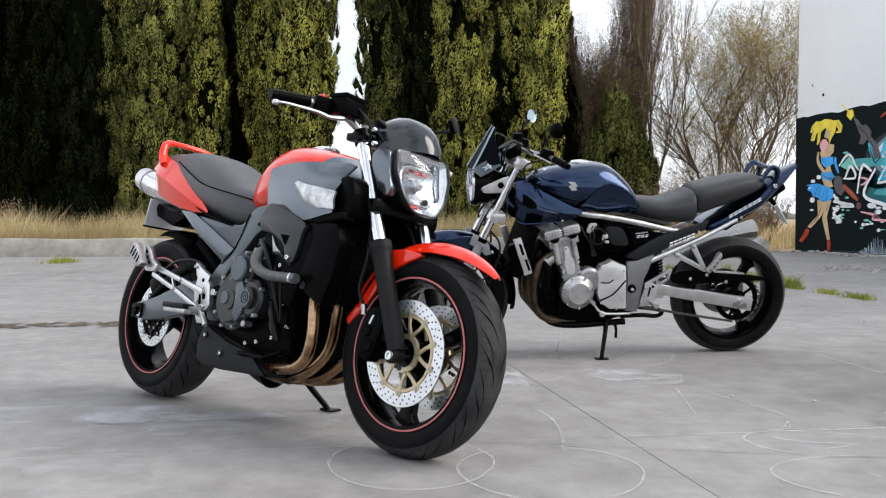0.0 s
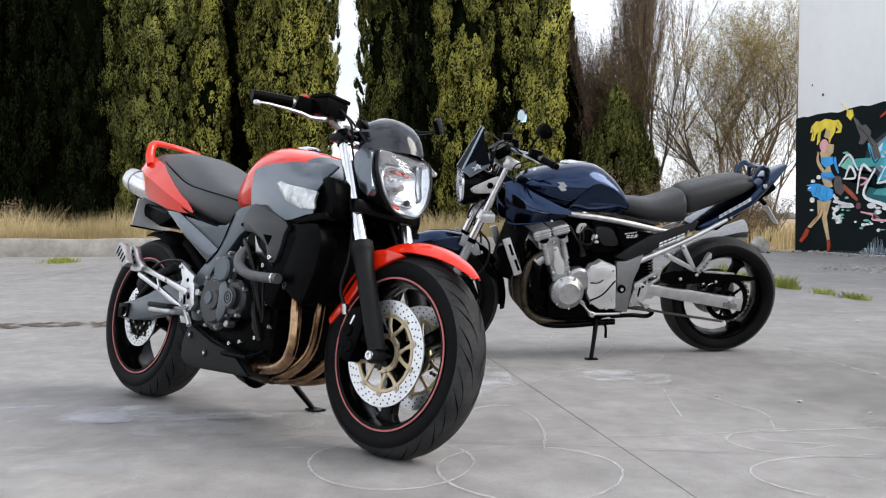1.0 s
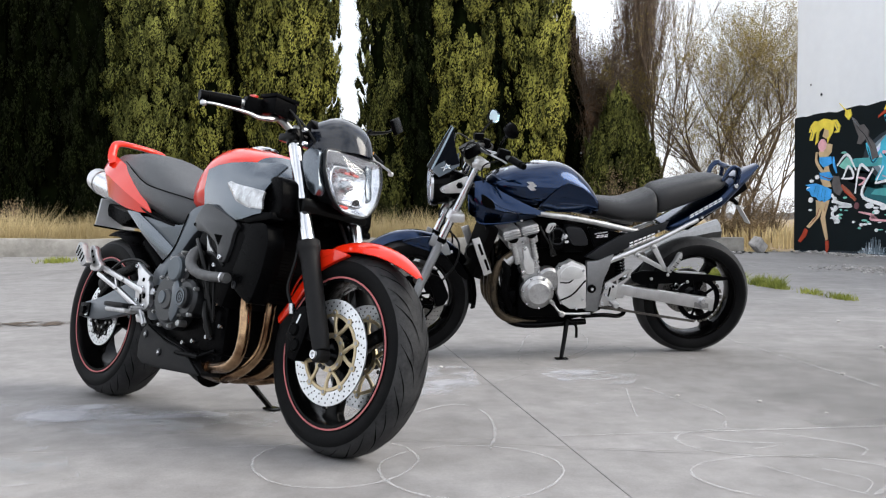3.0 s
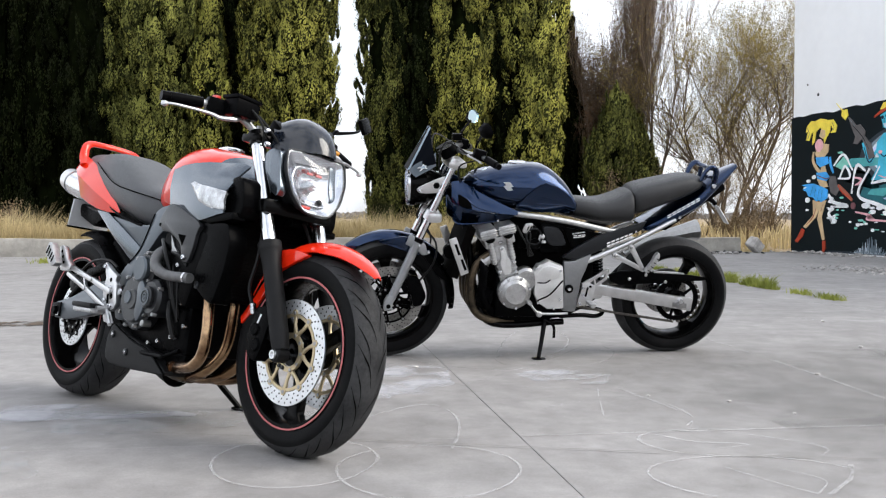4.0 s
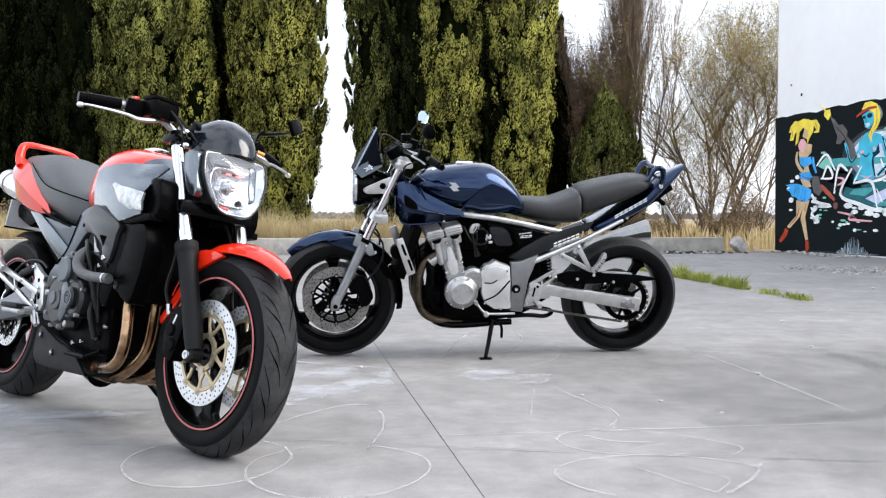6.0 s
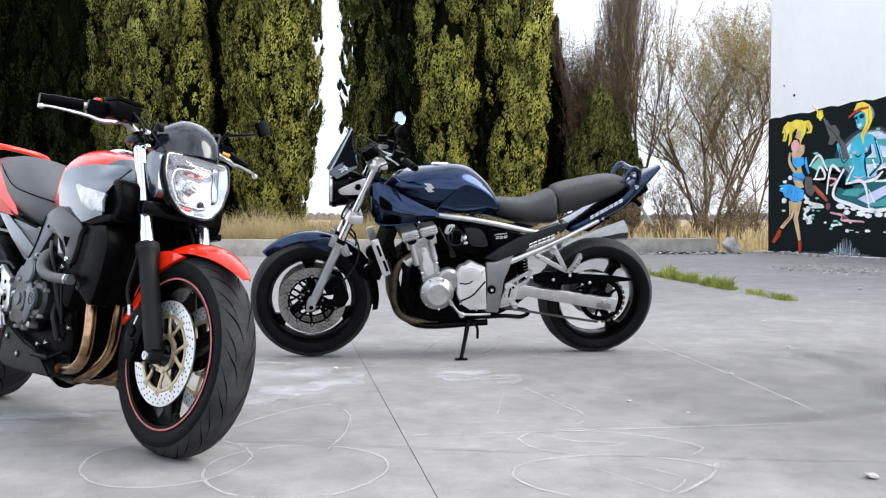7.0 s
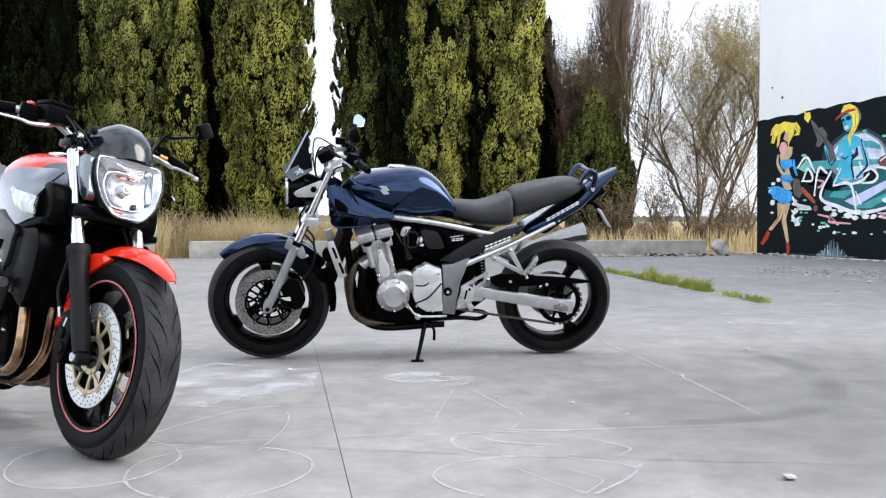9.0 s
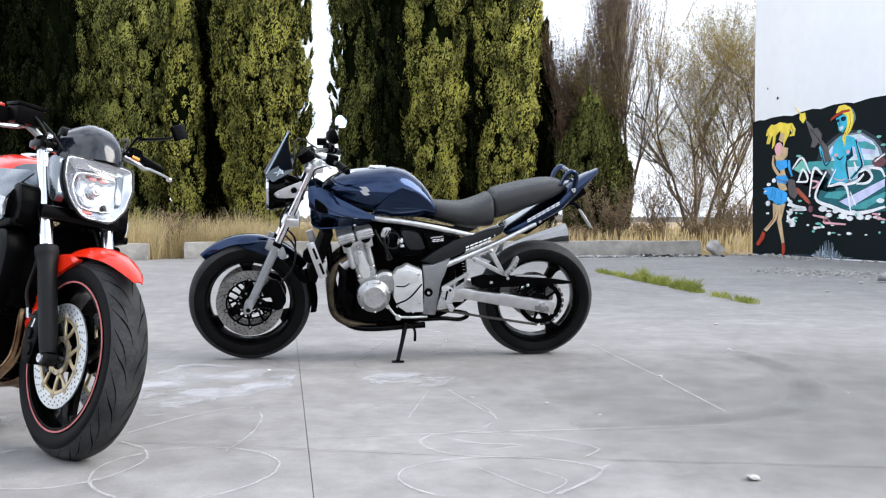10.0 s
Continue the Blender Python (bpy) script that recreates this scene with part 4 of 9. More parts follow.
M_BARK = material("bark", (0.085, 0.065, 0.048), 0.9, vary=0.35, scale=12, bump=0.6, bump_scale=40)
M_TWIG = material("twigs", (0.125, 0.092, 0.058), 0.85, vary=0.35, scale=6, piece=0.3)
M_DEADTWIG = material("dead_twigs", (0.17, 0.125, 0.09), 0.85, vary=0.35, scale=6, piece=0.3)
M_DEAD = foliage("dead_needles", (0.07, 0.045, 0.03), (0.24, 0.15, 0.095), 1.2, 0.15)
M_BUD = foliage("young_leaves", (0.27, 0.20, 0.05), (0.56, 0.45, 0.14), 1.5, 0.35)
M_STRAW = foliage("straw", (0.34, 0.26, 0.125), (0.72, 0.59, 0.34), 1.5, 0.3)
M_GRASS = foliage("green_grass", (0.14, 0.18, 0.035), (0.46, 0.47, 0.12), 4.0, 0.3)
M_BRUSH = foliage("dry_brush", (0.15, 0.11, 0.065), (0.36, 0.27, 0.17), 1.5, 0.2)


FLAME = [(-1.0, 0.10), (-0.82, 0.62), (-0.5, 0.95), (-0.15, 1.0), (0.2, 0.86), (0.5, 0.64), (0.78, 0.36), (1.0, 0.03)]


def cypress_meshes(rng, height, half, lobes, tufts, ragged=0.25, tuft=0.036):
    """Core and leaf arrays for an upright cypress: a column of flame-shaped plumes, each a bumpy body clad in fine sprays."""
    core = bmesh.new()
    lv, lf, ln, bv, bf = [], [], [], [], []
    def width(t):
        return half * (0.62 + 0.38 * math.sin(min(1, t * 2.2) * math.pi / 2)) * (1 - max(0, (t - 0.45) / 0.55) ** 1.7 * 0.92)
    bmesh.ops.create_icosphere(core, subdivisions=4, radius=1.0)
    for v in core.verts:
        t = (v.co.z + 1) / 2
        q = Vector((v.co.x, v.co.y, 0))
        q = q.normalized() if q.length > 1e-6 else q
        k = width(t) * 0.60 * min(1, 3.0 * math.sqrt(max(0, 1 - v.co.z ** 2))) * (1 + 0.3 * noise.noise(Vector((q.x * 2.5, q.y * 2.5, t * height * 1.6)) + Vector((half * 9, 0, 0))))
        v.co = Vector((q.x * k, q.y * k, 0.15 + t * height))
    small = 1.0 if half > 0.5 else 0.72
    per = tufts / lobes
    fs, fr = [f[0] for f in FLAME], [f[1] for f in FLAME]
    for i in range(lobes):
        t = (i + rng.random()) / lobes * 0.96
        a = rng.uniform(0, 2 * math.pi)
        pr = rng.choice((0.065, 0.085, 0.11, 0.15)) * rng.uniform(0.85, 1.15) * small
        pl = pr * rng.uniform(3.2, 6.0)
        r = max(0.04, width(t) * rng.uniform(0.66, 1.0 + ragged * 0.45) - pr * 0.6)
        out_dir = Vector((math.cos(a), math.sin(a), 0))
        c = out_dir * r + Vector((0, 0, 0.3 + t * height))
        lean = out_dir * rng.uniform(0.02, 0.22) + Vector((rng.gauss(0, 0.12), rng.gauss(0, 0.12), 0))
        seed = Vector((rng.uniform(0, 50), rng.uniform(0, 50), rng.uniform(0, 50)))
        def skin(s, b):
            k = 1 + 0.75 * noise.noise(seed + Vector((math.cos(b) * 1.6, math.sin(b) * 1.6, s * 3.4)))
            rr = pr * float(np.interp(s, fs, fr)) * k
            return c + Vector((math.cos(b) * rr, math.sin(b) * rr, s * pl * 0.5)) + lean * (s * pl * 0.5)
        first = len(bv)
        for s, k in FLAME:
            axis = c + (Vector((0, 0, 1)) + lean) * (s * pl * 0.5)
            bv.extend(tuple(axis + (skin(s, 2 * math.pi * j / 7) - axis) * 0.62) for j in range(7))
        for m in range(len(FLAME) - 1):
            for j in range(7):
                p, q = first + m * 7 + j, first + m * 7 + (j + 1) % 7
                bf.append((p, q, q + 7, p + 7))
        for k in range(int(per * (pr / (0.108 * small)) ** 2)):
            s = rng.uniform(-0.95, 0.98)
            b = a + rng.gauss(0, 1.15)
            ring = Vector((math.cos(b), math.sin(b), 0))
            p = skin(s, b) - ring * rng.uniform(-0.012, 0.05)
            nn = (ring + Vector((rng.gauss(0, 0.30), rng.gauss(0, 0.30), 0.25 + 0.5 * s + rng.gauss(0, 0.25)))).normalized()
            d = (Vector((rng.gauss(0, 0.25), rng.gauss(0, 0.25), 1.0)) + ring * rng.uniform(-0.15, 0.40)).normalized()
            size = tuft * rng.uniform(0.7, 1.7)
            side = d.cross(nn)
            side = side.normalized() * size * 0.23 if side.length > 1e-4 else Vector((size * 0.2, 0, 0))
            i0 = len(lv)
            lv += [tuple(p - side * 0.5), tuple(p + d * size * 0.5 + side), tuple(p + d * size), tuple(p + d * size * 0.5 - side)]
            lf.append((i0, i0 + 1, i0 + 2, i0 + 3))
            ln += [tuple((ring * 0.8 + nn * 0.35 + out_dir * 0.8 + Vector((0, 0, 0.15 + 0.45 * s))).normalized())] * 4
    return core, lv, lf, ln, bv, bf


TREE_KINDS = {}
ROW = 1.387   # the tree row stands this much further out, and is this much larger, than its plan


def row_place(x, y, k, z=0.0):
    """A point of the row's plan, spread about the camera's stand."""
    return Vector((-0.60 + (x + 0.60) * k, 0.75 + (y - 0.75) * k, z * k - 0.706 * (k - 1)))


def cypress(kind, x, y, turn, scale, label, leaf=None, **spec):
    if kind not in TREE_KINDS:
        rng = random.Random(spec.pop("seed"))
        core, lv, lf, ln, bv, bf = cypress_meshes(rng, **spec)
        root = empty("cypress", Matrix.Identity(4), label, "tree", "cypress row")
        part("trunk", tube([(0, 0, -0.1), (0.03, 0, 1.0), (0, 0.02, spec["height"] * 0.8)], [0.17, 0.14, 0.04], 8), M_BARK, root)
        # Dark body behind the sprays: crown shade given as colour.
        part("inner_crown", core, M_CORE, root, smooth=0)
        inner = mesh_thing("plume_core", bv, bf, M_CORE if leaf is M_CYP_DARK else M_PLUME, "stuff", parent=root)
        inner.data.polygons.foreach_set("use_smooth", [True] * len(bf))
        crown = mesh_thing("crown", lv, lf, leaf or M_CYP, "stuff", parent=root)
        crown.data.polygons.foreach_set("use_smooth", [True] * len(lf))
        crown.data.normals_split_custom_set_from_vertices(ln)
        TREE_KINDS[kind] = root
        root.matrix_world = Matrix.Translation(row_place(x, y, ROW)) @ Matrix.Rotation(radians(turn), 4, "Z") @ Matrix.Diagonal((scale * ROW, scale * ROW, scale * ROW, 1))
        return root
    src = TREE_KINDS[kind]
    c = copy_thing(src, Matrix.Translation(row_place(x, y, ROW)) @ Matrix.Rotation(radians(turn), 4, "Z"))
    c.scale = (scale * ROW, scale * ROW, scale * ROW)
    return tagged(c, label)


cypress("wide", -6.2, 22.212, 0, 1.0, "broad dark green cypress with olive lit plumes", M_CYP_MID, seed=1, height=9.5, half=1.04, lobes=1350, tufts=270000)
cypress("mid", -3.42, 22.212, 0, 1.0, "dense olive green cypress beside a gap of sky", seed=2, height=9.0, half=0.97, lobes=1150, tufts=230000)
cypress("slim", -5.0, 21.957, 0, 1.0, "slim pale green young cypress", seed=3, height=5.3, half=0.42, lobes=340, tufts=34000, tuft=0.040)
cypress("slim_tall", 0.10, 22.043, 0, 1.0, "tall slender cypress with drooping yellow-green plumes", seed=4, height=9.2, half=0.66, lobes=850, tufts=165000)
cypress("slim_tall", 1.58, 22.212, 130, 1.04, "tall slender cypress with drooping yellow-green plumes")
cypress("open", -1.45, 22.468, 0, 1.0, "dark green cypress with open ragged outline", M_CYP_MID, seed=7, height=8.6, half=0.62, lobes=460, tufts=56000, ragged=0.4)
# Shade put into the leaf colour; some stand in for neighbours' dark sides.
cypress("dark", 0.75, 23.232, 80, 1.25, "dark cypress behind the others, shade put into its leaf colour", M_CYP_DARK, seed=5, height=8.6, half=0.66, lobes=420, tufts=45000, ragged=0.6)
cypress("dark", -0.85, 23.4, 20, 1.2, "dark cypress behind the others, shade put into its leaf colour")
cypress("dark", -0.62, 22.35, 110, 1.1, "dark cypress added as the shaded side of its lighter neighbours")
cypress("dark", 0.92, 22.6, 260, 1.1, "dark cypress added as the shaded side of its lighter neighbours")
cypress("dark", -7.45, 22.1, 310, 1.15, "dark cypress added as the shaded side of its lighter neighbours")
cypress("dark", -4.35, 23.3, 10, 1.15, "dark cypress added as the shaded side of its lighter neighbours")
cypress("dark", 2.5, 23.573, 200, 0.58, "dark cypress behind the others, shade put into its leaf colour")
cypress("dark", -5.2, 23.488, 40, 1.25, "dark cypress behind the others, shade put into its leaf colour")
cypress("dark", -8.6, 23.062, 160, 1.35, "dark cypress behind the others, shade put into its leaf colour")
cypress("dark", -9.9, 23.742, 250, 1.5, "dark cypress behind the others, shade put into its leaf colour")
cypress("dark", -7.6, 24.082, 300, 1.3, "dark cypress behind the others, shade put into its leaf colour")
cypress("dark", -11.3, 22.552, 75, 1.5, "dark cypress behind the others, shade put into its leaf colour")
cypress("short", 3.35, 22.212, 0, 1.0, "low green cypress below bare branches", M_CYP_MID, seed=6, height=2.9, half=0.62, lobes=260, tufts=32000, ragged=0.5)
cypress("short", 3.72, 22.9, 140, 0.92, "low green cypress below bare branches")


def branches(rng, bm, start, way, length, r, depth, ends, spread=0.55, rise=0.25, kids=3, sides=5):
    """A limb that bends, thins and forks, down to twigs."""
    pts, p, d = [start], start.copy(), way.copy()
    steps = 4 if depth > 0 else 3
    for i in range(steps):
        d = (d + Vector((rng.uniform(-1, 1), rng.uniform(-1, 1), rng.uniform(-0.6, 1))) * 0.16 + Vector((0, 0, rise * 0.15))).normalized()
        p = p + d * length / steps
        pts.append(p.copy())
    tube(pts, [r, r * 0.8, r * 0.6, r * 0.45, r * 0.35][:len(pts)], sides if depth > 1 else 3, 1, False, bm=bm)
    ends += [(q, d.copy()) for q in pts[1:]] if depth <= 1 else []
    if depth == 0:
        return
    for k in range(kids + (1 if depth > 1 else 0)):
        i = rng.randint(1, steps)
        side = Vector((rng.uniform(-1, 1), rng.uniform(-1, 1), rng.uniform(-0.3, 0.6)))
        branches(rng, bm, pts[i], (d + side * spread).normalized(), length * rng.uniform(0.55, 0.8), r * (0.62 - 0.06 * i), depth - 1, ends, spread, rise, kids, sides)


def leaves_at(rng, ends, n, size, jitter):
    lv, lf = [], []
    for i in range(n):
        p, d = rng.choice(ends)
        p = p + Vector((rng.gauss(0, jitter), rng.gauss(0, jitter), rng.gauss(0, jitter)))
        a = Vector((rng.uniform(-1, 1), rng.uniform(-1, 1), rng.uniform(-0.2, 1))).normalized() * size * rng.uniform(0.6, 1.3)
        b = a.cross(Vector((rng.uniform(-1, 1), rng.uniform(-1, 1), rng.uniform(-1, 1)))).normalized() * size * 0.35
        i0 = len(lv)
        lv += [tuple(p), tuple(p + a * 0.5 + b), tuple(p + a), tuple(p + a * 0.5 - b)]
        lf.append((i0, i0 + 1, i0 + 2, i0 + 3))
    return lv, lf


def bare_tree(name, x, y, seed, stems, height, label, leaf_mat, leaf_n, leaf_size, spread=0.5, depth=4, kids=3, r=0.09, lean=0.22, rise=0.5, twig=M_TWIG, row=ROW):
    rng = random.Random(seed)
    root = empty(name, Matrix.Translation(row_place(x, y, row, -0.05)), label, "tree")
    bm, ends = bmesh.new(), []
    for s in range(stems):
        a = 2 * math.pi * s / stems + rng.uniform(-0.5, 0.5)
        way = Vector((math.cos(a) * lean, math.sin(a) * lean, 1)).normalized()
        branches(rng, bm, Vector((math.cos(a) * 0.1, math.sin(a) * 0.1, 0)), way, height * 0.36 * rng.uniform(0.85, 1.1), r, depth, ends, spread, rise, kids)
    part("crown", bm, twig, root, smooth=180)
    if leaf_n:
        lv, lf = leaves_at(rng, ends, leaf_n, leaf_size, 0.035)
        mesh_thing("foliage", lv, lf, leaf_mat, parent=root)
    root.scale = (row, row, row)
    return root


bare_tree("budding_tree", 5.65, 22.72, 11, 4, 7.4, "bare spreading tree just coming into yellow-green leaf", M_BUD, 90000, 0.023, 1.05, 5, 4, 0.055, 0.30, 0.22)
bare_tree("budding_tree", 6.75, 23.74, 12, 2, 7.5, "bare spreading tree just coming into yellow-green leaf", M_BUD, 16000, 0.023, 0.95, 4, 4, 0.036, 0.20, 0.30)
bare_tree("dead_tree", 4.02, 23.06, 13, 3, 8.6, "dead brown conifer with dense dry twigs", M_DEAD, 34000, 0.024, 0.28, 4, 5, 0.06, 0.025, 1.2, M_DEADTWIG)
bare_tree("dead_tree", 2.75, 22.81, 14, 1, 4.6, "slim leafless conifer with a few dry twigs", M_DEAD, 900, 0.06, 0.30, 3, 3, 0.04, 0.08, 0.8, M_DEADTWIG)
bare_tree("dead_tree", 3.05, 23.6, 24, 4, 5.6, "dead brown conifer with dense dry twigs", M_DEAD, 40000, 0.024, 0.32, 4, 5, 0.05, 0.10, 0.9, M_DEADTWIG)
bare_tree("bare_bush", 3.6, 21.617, 15, 7, 2.2, "leafless tangled brown bush", M_BRUSH, 3000, 0.032, 0.8, 3, 4, 0.025, 0.7)
bare_tree("bare_bush", 6.1, 21.702, 16, 7, 2.0, "leafless tangled brown bush", M_BRUSH, 3000, 0.032, 0.8, 3, 4, 0.025, 0.7)
bare_tree("bare_bush", 4.9, 22.127, 17, 6, 2.6, "leafless tangled brown bush", M_BRUSH, 3000, 0.032, 0.8, 3, 4, 0.025, 0.6)
bare_tree("bare_bush", 4.3, 20.9, 31, 8, 1.0, "low tangle of dry brown brush", M_BRUSH, 9000, 0.032, 0.9, 3, 4, 0.014, 0.9)
bare_tree("bare_bush", 5.5, 21.0, 32, 8, 1.05, "low tangle of dry brown brush", M_BRUSH, 9000, 0.032, 0.9, 3, 4, 0.014, 0.9)
bare_tree("bare_bush", 2.9, 21.2, 33, 8, 0.9, "low tangle of dry brown brush", M_BRUSH, 6000, 0.032, 0.9, 3, 4, 0.014, 0.9)
bare_tree("bare_bush", -8.9, 21.363, 18, 5, 1.2, "leafless tangled brown bush", M_BRUSH, 900, 0.05, 0.7, 3, 4, 0.02, 0.5, 0.5, M_DEADTWIG)
bare_tree("bare_bush", -4.2, 19.662, 19, 6, 1.2, "leafless tangled brown bush", M_BRUSH, 900, 0.05, 0.8, 3, 3, 0.012, 0.6, row=1.0)


def blades(rng, n, place, h0, h1, width, lean):
    lv, lf = [], []
    for i in range(n):
        x, y, z, k = place(rng)
        h = rng.uniform(h0, h1) * k
        a, b = rng.uniform(0, 2 * math.pi), rng.uniform(0, 2 * math.pi)
        s = Vector((math.cos(a), math.sin(a), 0)) * width * rng.uniform(0.6, 1.4)
        o = Vector((math.cos(b), math.sin(b), 0)) * h * lean * rng.random()
        p = Vector((x, y, z))
        i0 = len(lv)
        lv += [tuple(p - s), tuple(p + s), tuple(p + s * 0.7 + o * 0.4 + Vector((0, 0, h * 0.6))), tuple(p - s * 0.7 + o * 0.4 + Vector((0, 0, h * 0.6))), tuple(p + o + Vector((0, 0, h)))]
        lf += [(i0, i0 + 1, i0 + 2, i0 + 3), (i0 + 3, i0 + 2, i0 + 4)]
    return lv, lf


def behind_kerb(rng):
    x = rng.uniform(-14, 6.4)
    y0 = 17.397 + (x + 13) * 0.129 if x < -4.4 else 19.225 + (x + 4) * 0.158
    y = y0 + abs(rng.gauss(0, 1)) * 1.35
    k = 0.45 + 0.75 * (0.5 + 0.5 * noise.noise(Vector((x * 0.8, y * 0.8, 3)))) + 0.35 * noise.noise(Vector((x * 3, y * 2, 9)))
    return x, y, -0.08, max(0.25, k) * (0.15 if x > 2.5 else 1.0)


def far_field(rng):
    y = 24 + 40 * rng.random() ** 1.6
    return rng.uniform(-0.5, 0.5) * y, y, -0.08, 0.8


lv, lf = blades(random.Random(21), 60000, behind_kerb, 0.40, 1.0, 0.0048, 0.7)
mesh_thing("dry_grass", lv, lf, M_STRAW, "stuff", "tall dry straw-coloured grass behind the kerb", "grass")
lv, lf = blades(random.Random(22), 9000, far_field, 0.4, 0.8, 0.02, 0.4)
mesh_thing("far_grass", lv, lf, M_STRAW, "stuff", "dry straw-coloured grass in the open field", "grass")


CLUMPS = ((-0.05, 0.31, 0.6, 9), (0.31, 0.54, 1.2, 12), (0.60, 0.75, 1.0, 8), (0.84, 0.90, 0.7, 1), (0.95, 1.01, 0.8, 2))


def in_joint(rng):
    lo, hi, k, share = rng.choices(CLUMPS, [c[3] for c in CLUMPS])[0]
    t = lo + (hi - lo) * rng.random()
    x, y = 2.61 + 0.45 * t, 14.223 - 4.85 * t
    k *= 0.55 + 1.3 * max(0, noise.noise(Vector((t * 26, 5, 0))) + 0.25)
    return x + rng.gauss(0, 0.030), y + rng.gauss(0, 0.05), 0.0, k


lv, lf = blades(random.Random(23), 4200, in_joint, 0.03, 0.10, 0.004, 1.2)
mesh_thing("grass_tufts", lv, lf, M_GRASS, "stuff", "bright green grass growing from a slab joint", "grass")


def weeds(rng):
    return -5.93 + rng.gauss(0, 0.10), 15.95 + rng.gauss(0, 0.2), 0.0, 0.6


lv, lf = blades(random.Random(24), 350, weeds, 0.05, 0.16, 0.005, 0.9)
mesh_thing("grass_tufts", lv, lf, M_GRASS, "stuff", "small green weeds growing from the concrete", "grass")

# far hedges and scrub on the horizon
hv, hf = [], []
rng = random.Random(25)
for i in range(2600):
    x, y = rng.uniform(-160, 160), rng.uniform(180, 260)
    k = 0.5 + 0.5 * noise.noise(Vector((x * 0.03, 4, 0)))
    s = rng.uniform(0.5, 1.3)
    z = rng.uniform(-0.4, 1.2) * k
    i0 = len(hv)
    hv += [(x - s, y, z), (x + s, y + rng.uniform(-s, s), z), (x + rng.uniform(-s, s) * 0.5, y, z + s * 0.8)]
    hf.append((i0, i0 + 1, i0 + 2))
# Paler than near brush: the haze of distance is put into the colour.
M_HAZESCRUB = foliage("hazed_scrub", (0.20, 0.185, 0.17), (0.34, 0.32, 0.30), 0.3, 0.2)
mesh_thing("far_hedge", hv, hf, M_HAZESCRUB, "stuff", "distant brown scrub along the horizon, paled with painted haze", "hedge")

# ---- motorcycle parts ----
M_TYRE = material("tyre_rubber", (0.0045, 0.0045, 0.005), 0.5, vary=0.3, scale=9, bump=0.15, bump_scale=220, second=(0.008, 0.008, 0.008), spec=0.06)
M_TREAD = material("worn_tread_rubber", (0.018, 0.018, 0.019), 0.62, vary=0.35, scale=12, bump=0.25, bump_scale=260, second=(0.042, 0.042, 0.043), spec=0.2)
M_GROOVE = material("tyre_groove", (0.003, 0.003, 0.003), 0.9, vary=0.2, spec=0.0)
M_BLACK = material("black_paint", (0.0015, 0.0015, 0.0015), 0.18, vary=0.2, spec=0.07)
M_PLASTIC = material("black_plastic", (0.0018, 0.0018, 0.0020), 0.25, spec=0.022, vary=0.25, scale=10, bump=0.1, bump_scale=300)
M_SEAT = material("seat_vinyl", (0.040, 0.042, 0.046), 0.38, spec=0.55, vary=0.15, scale=14, bump=0.35, bump_scale=420)
M_RED = material("red_paint", (0.70, 0.020, 0.003), 0.3, vary=0.05, scale=3, coat=1.0, spec=0.06)
M_BLUE = material("blue_paint", (0.0040, 0.0175, 0.055), 0.15, metal=0.92, vary=0.12, scale=3, coat=0.55, spec=0.3)
M_GREY = material("grey_metallic_paint", (0.100, 0.118, 0.138), 0.20, metal=0.85, vary=0.1, scale=4, coat=0.5, spec=0.3)
M_FRAME = material("frame_grey", (0.088, 0.102, 0.116), 0.30, metal=0.6, vary=0.15, scale=6)
M_ALU = material("brushed_aluminium", (0.58, 0.58, 0.585), 0.27, metal=0.95, vary=0.12, scale=20, bump=0.1, bump_scale=300)
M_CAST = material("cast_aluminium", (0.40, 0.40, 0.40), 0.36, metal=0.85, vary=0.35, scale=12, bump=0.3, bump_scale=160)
M_STEEL = material("polished_steel", (0.66, 0.67, 0.69), 0.17, metal=1.0, vary=0.1, scale=12)
M_DISC = material("brake_steel", (0.66, 0.67, 0.68), 0.30, metal=0.85, vary=0.15, scale=18)
M_DISCDARK = material("used_brake_steel", (0.24, 0.235, 0.225), 0.30, metal=0.85, vary=0.3, scale=25)
M_GOLD = material("gold_anodised", (0.50, 0.41, 0.26), 0.38, metal=0.8, vary=0.1, scale=18)
M_HEADER = material("heat_tinted_steel", (0.15, 0.070, 0.032), 0.20, metal=0.95, vary=0.5, scale=6, second=(0.50, 0.33, 0.19))
M_DARKMETAL = material("dark_engine_metal", (0.0018, 0.0018, 0.0020), 0.26, metal=0.02, spec=0.022, vary=0.4, scale=14, bump=0.25, bump_scale=150)
M_HOSE = material("braided_hose", (0.10, 0.10, 0.10), 0.45, metal=0.3, vary=0.3, scale=40)
M_CABLE = material("black_cable", (0.005, 0.005, 0.005), 0.4, spec=0.2)
M_STRIPE = material("rim_tape_red", (0.45, 0.12, 0.12), 0.5, vary=0.2, scale=20)
M_WHITE = material("white_decal", (0.80, 0.80, 0.80), 0.45, vary=0.08)
M_REFLECT = material("lamp_reflector", (0.62, 0.63, 0.66), 0.20, metal=1.0, vary=0.05, scale=30)
M_SIGNAL = material("lamp_grey_plating", (0.50, 0.51, 0.52), 0.22, metal=0.8, vary=0.35, scale=30)
M_LENS = clear_shell("clear_lens", 0.06)
M_AMBER = material("amber_plastic", (0.65, 0.28, 0.03), 0.25, vary=0.1, coat=0.5)
M_REDLENS = material("red_plastic", (0.5, 0.03, 0.02), 0.25, vary=0.1, coat=0.5)
M_CARBON = material("carbon_screen", (0.005, 0.007, 0.012), 0.14, vary=0.5, scale=140, coat=0.5, spec=0.35)
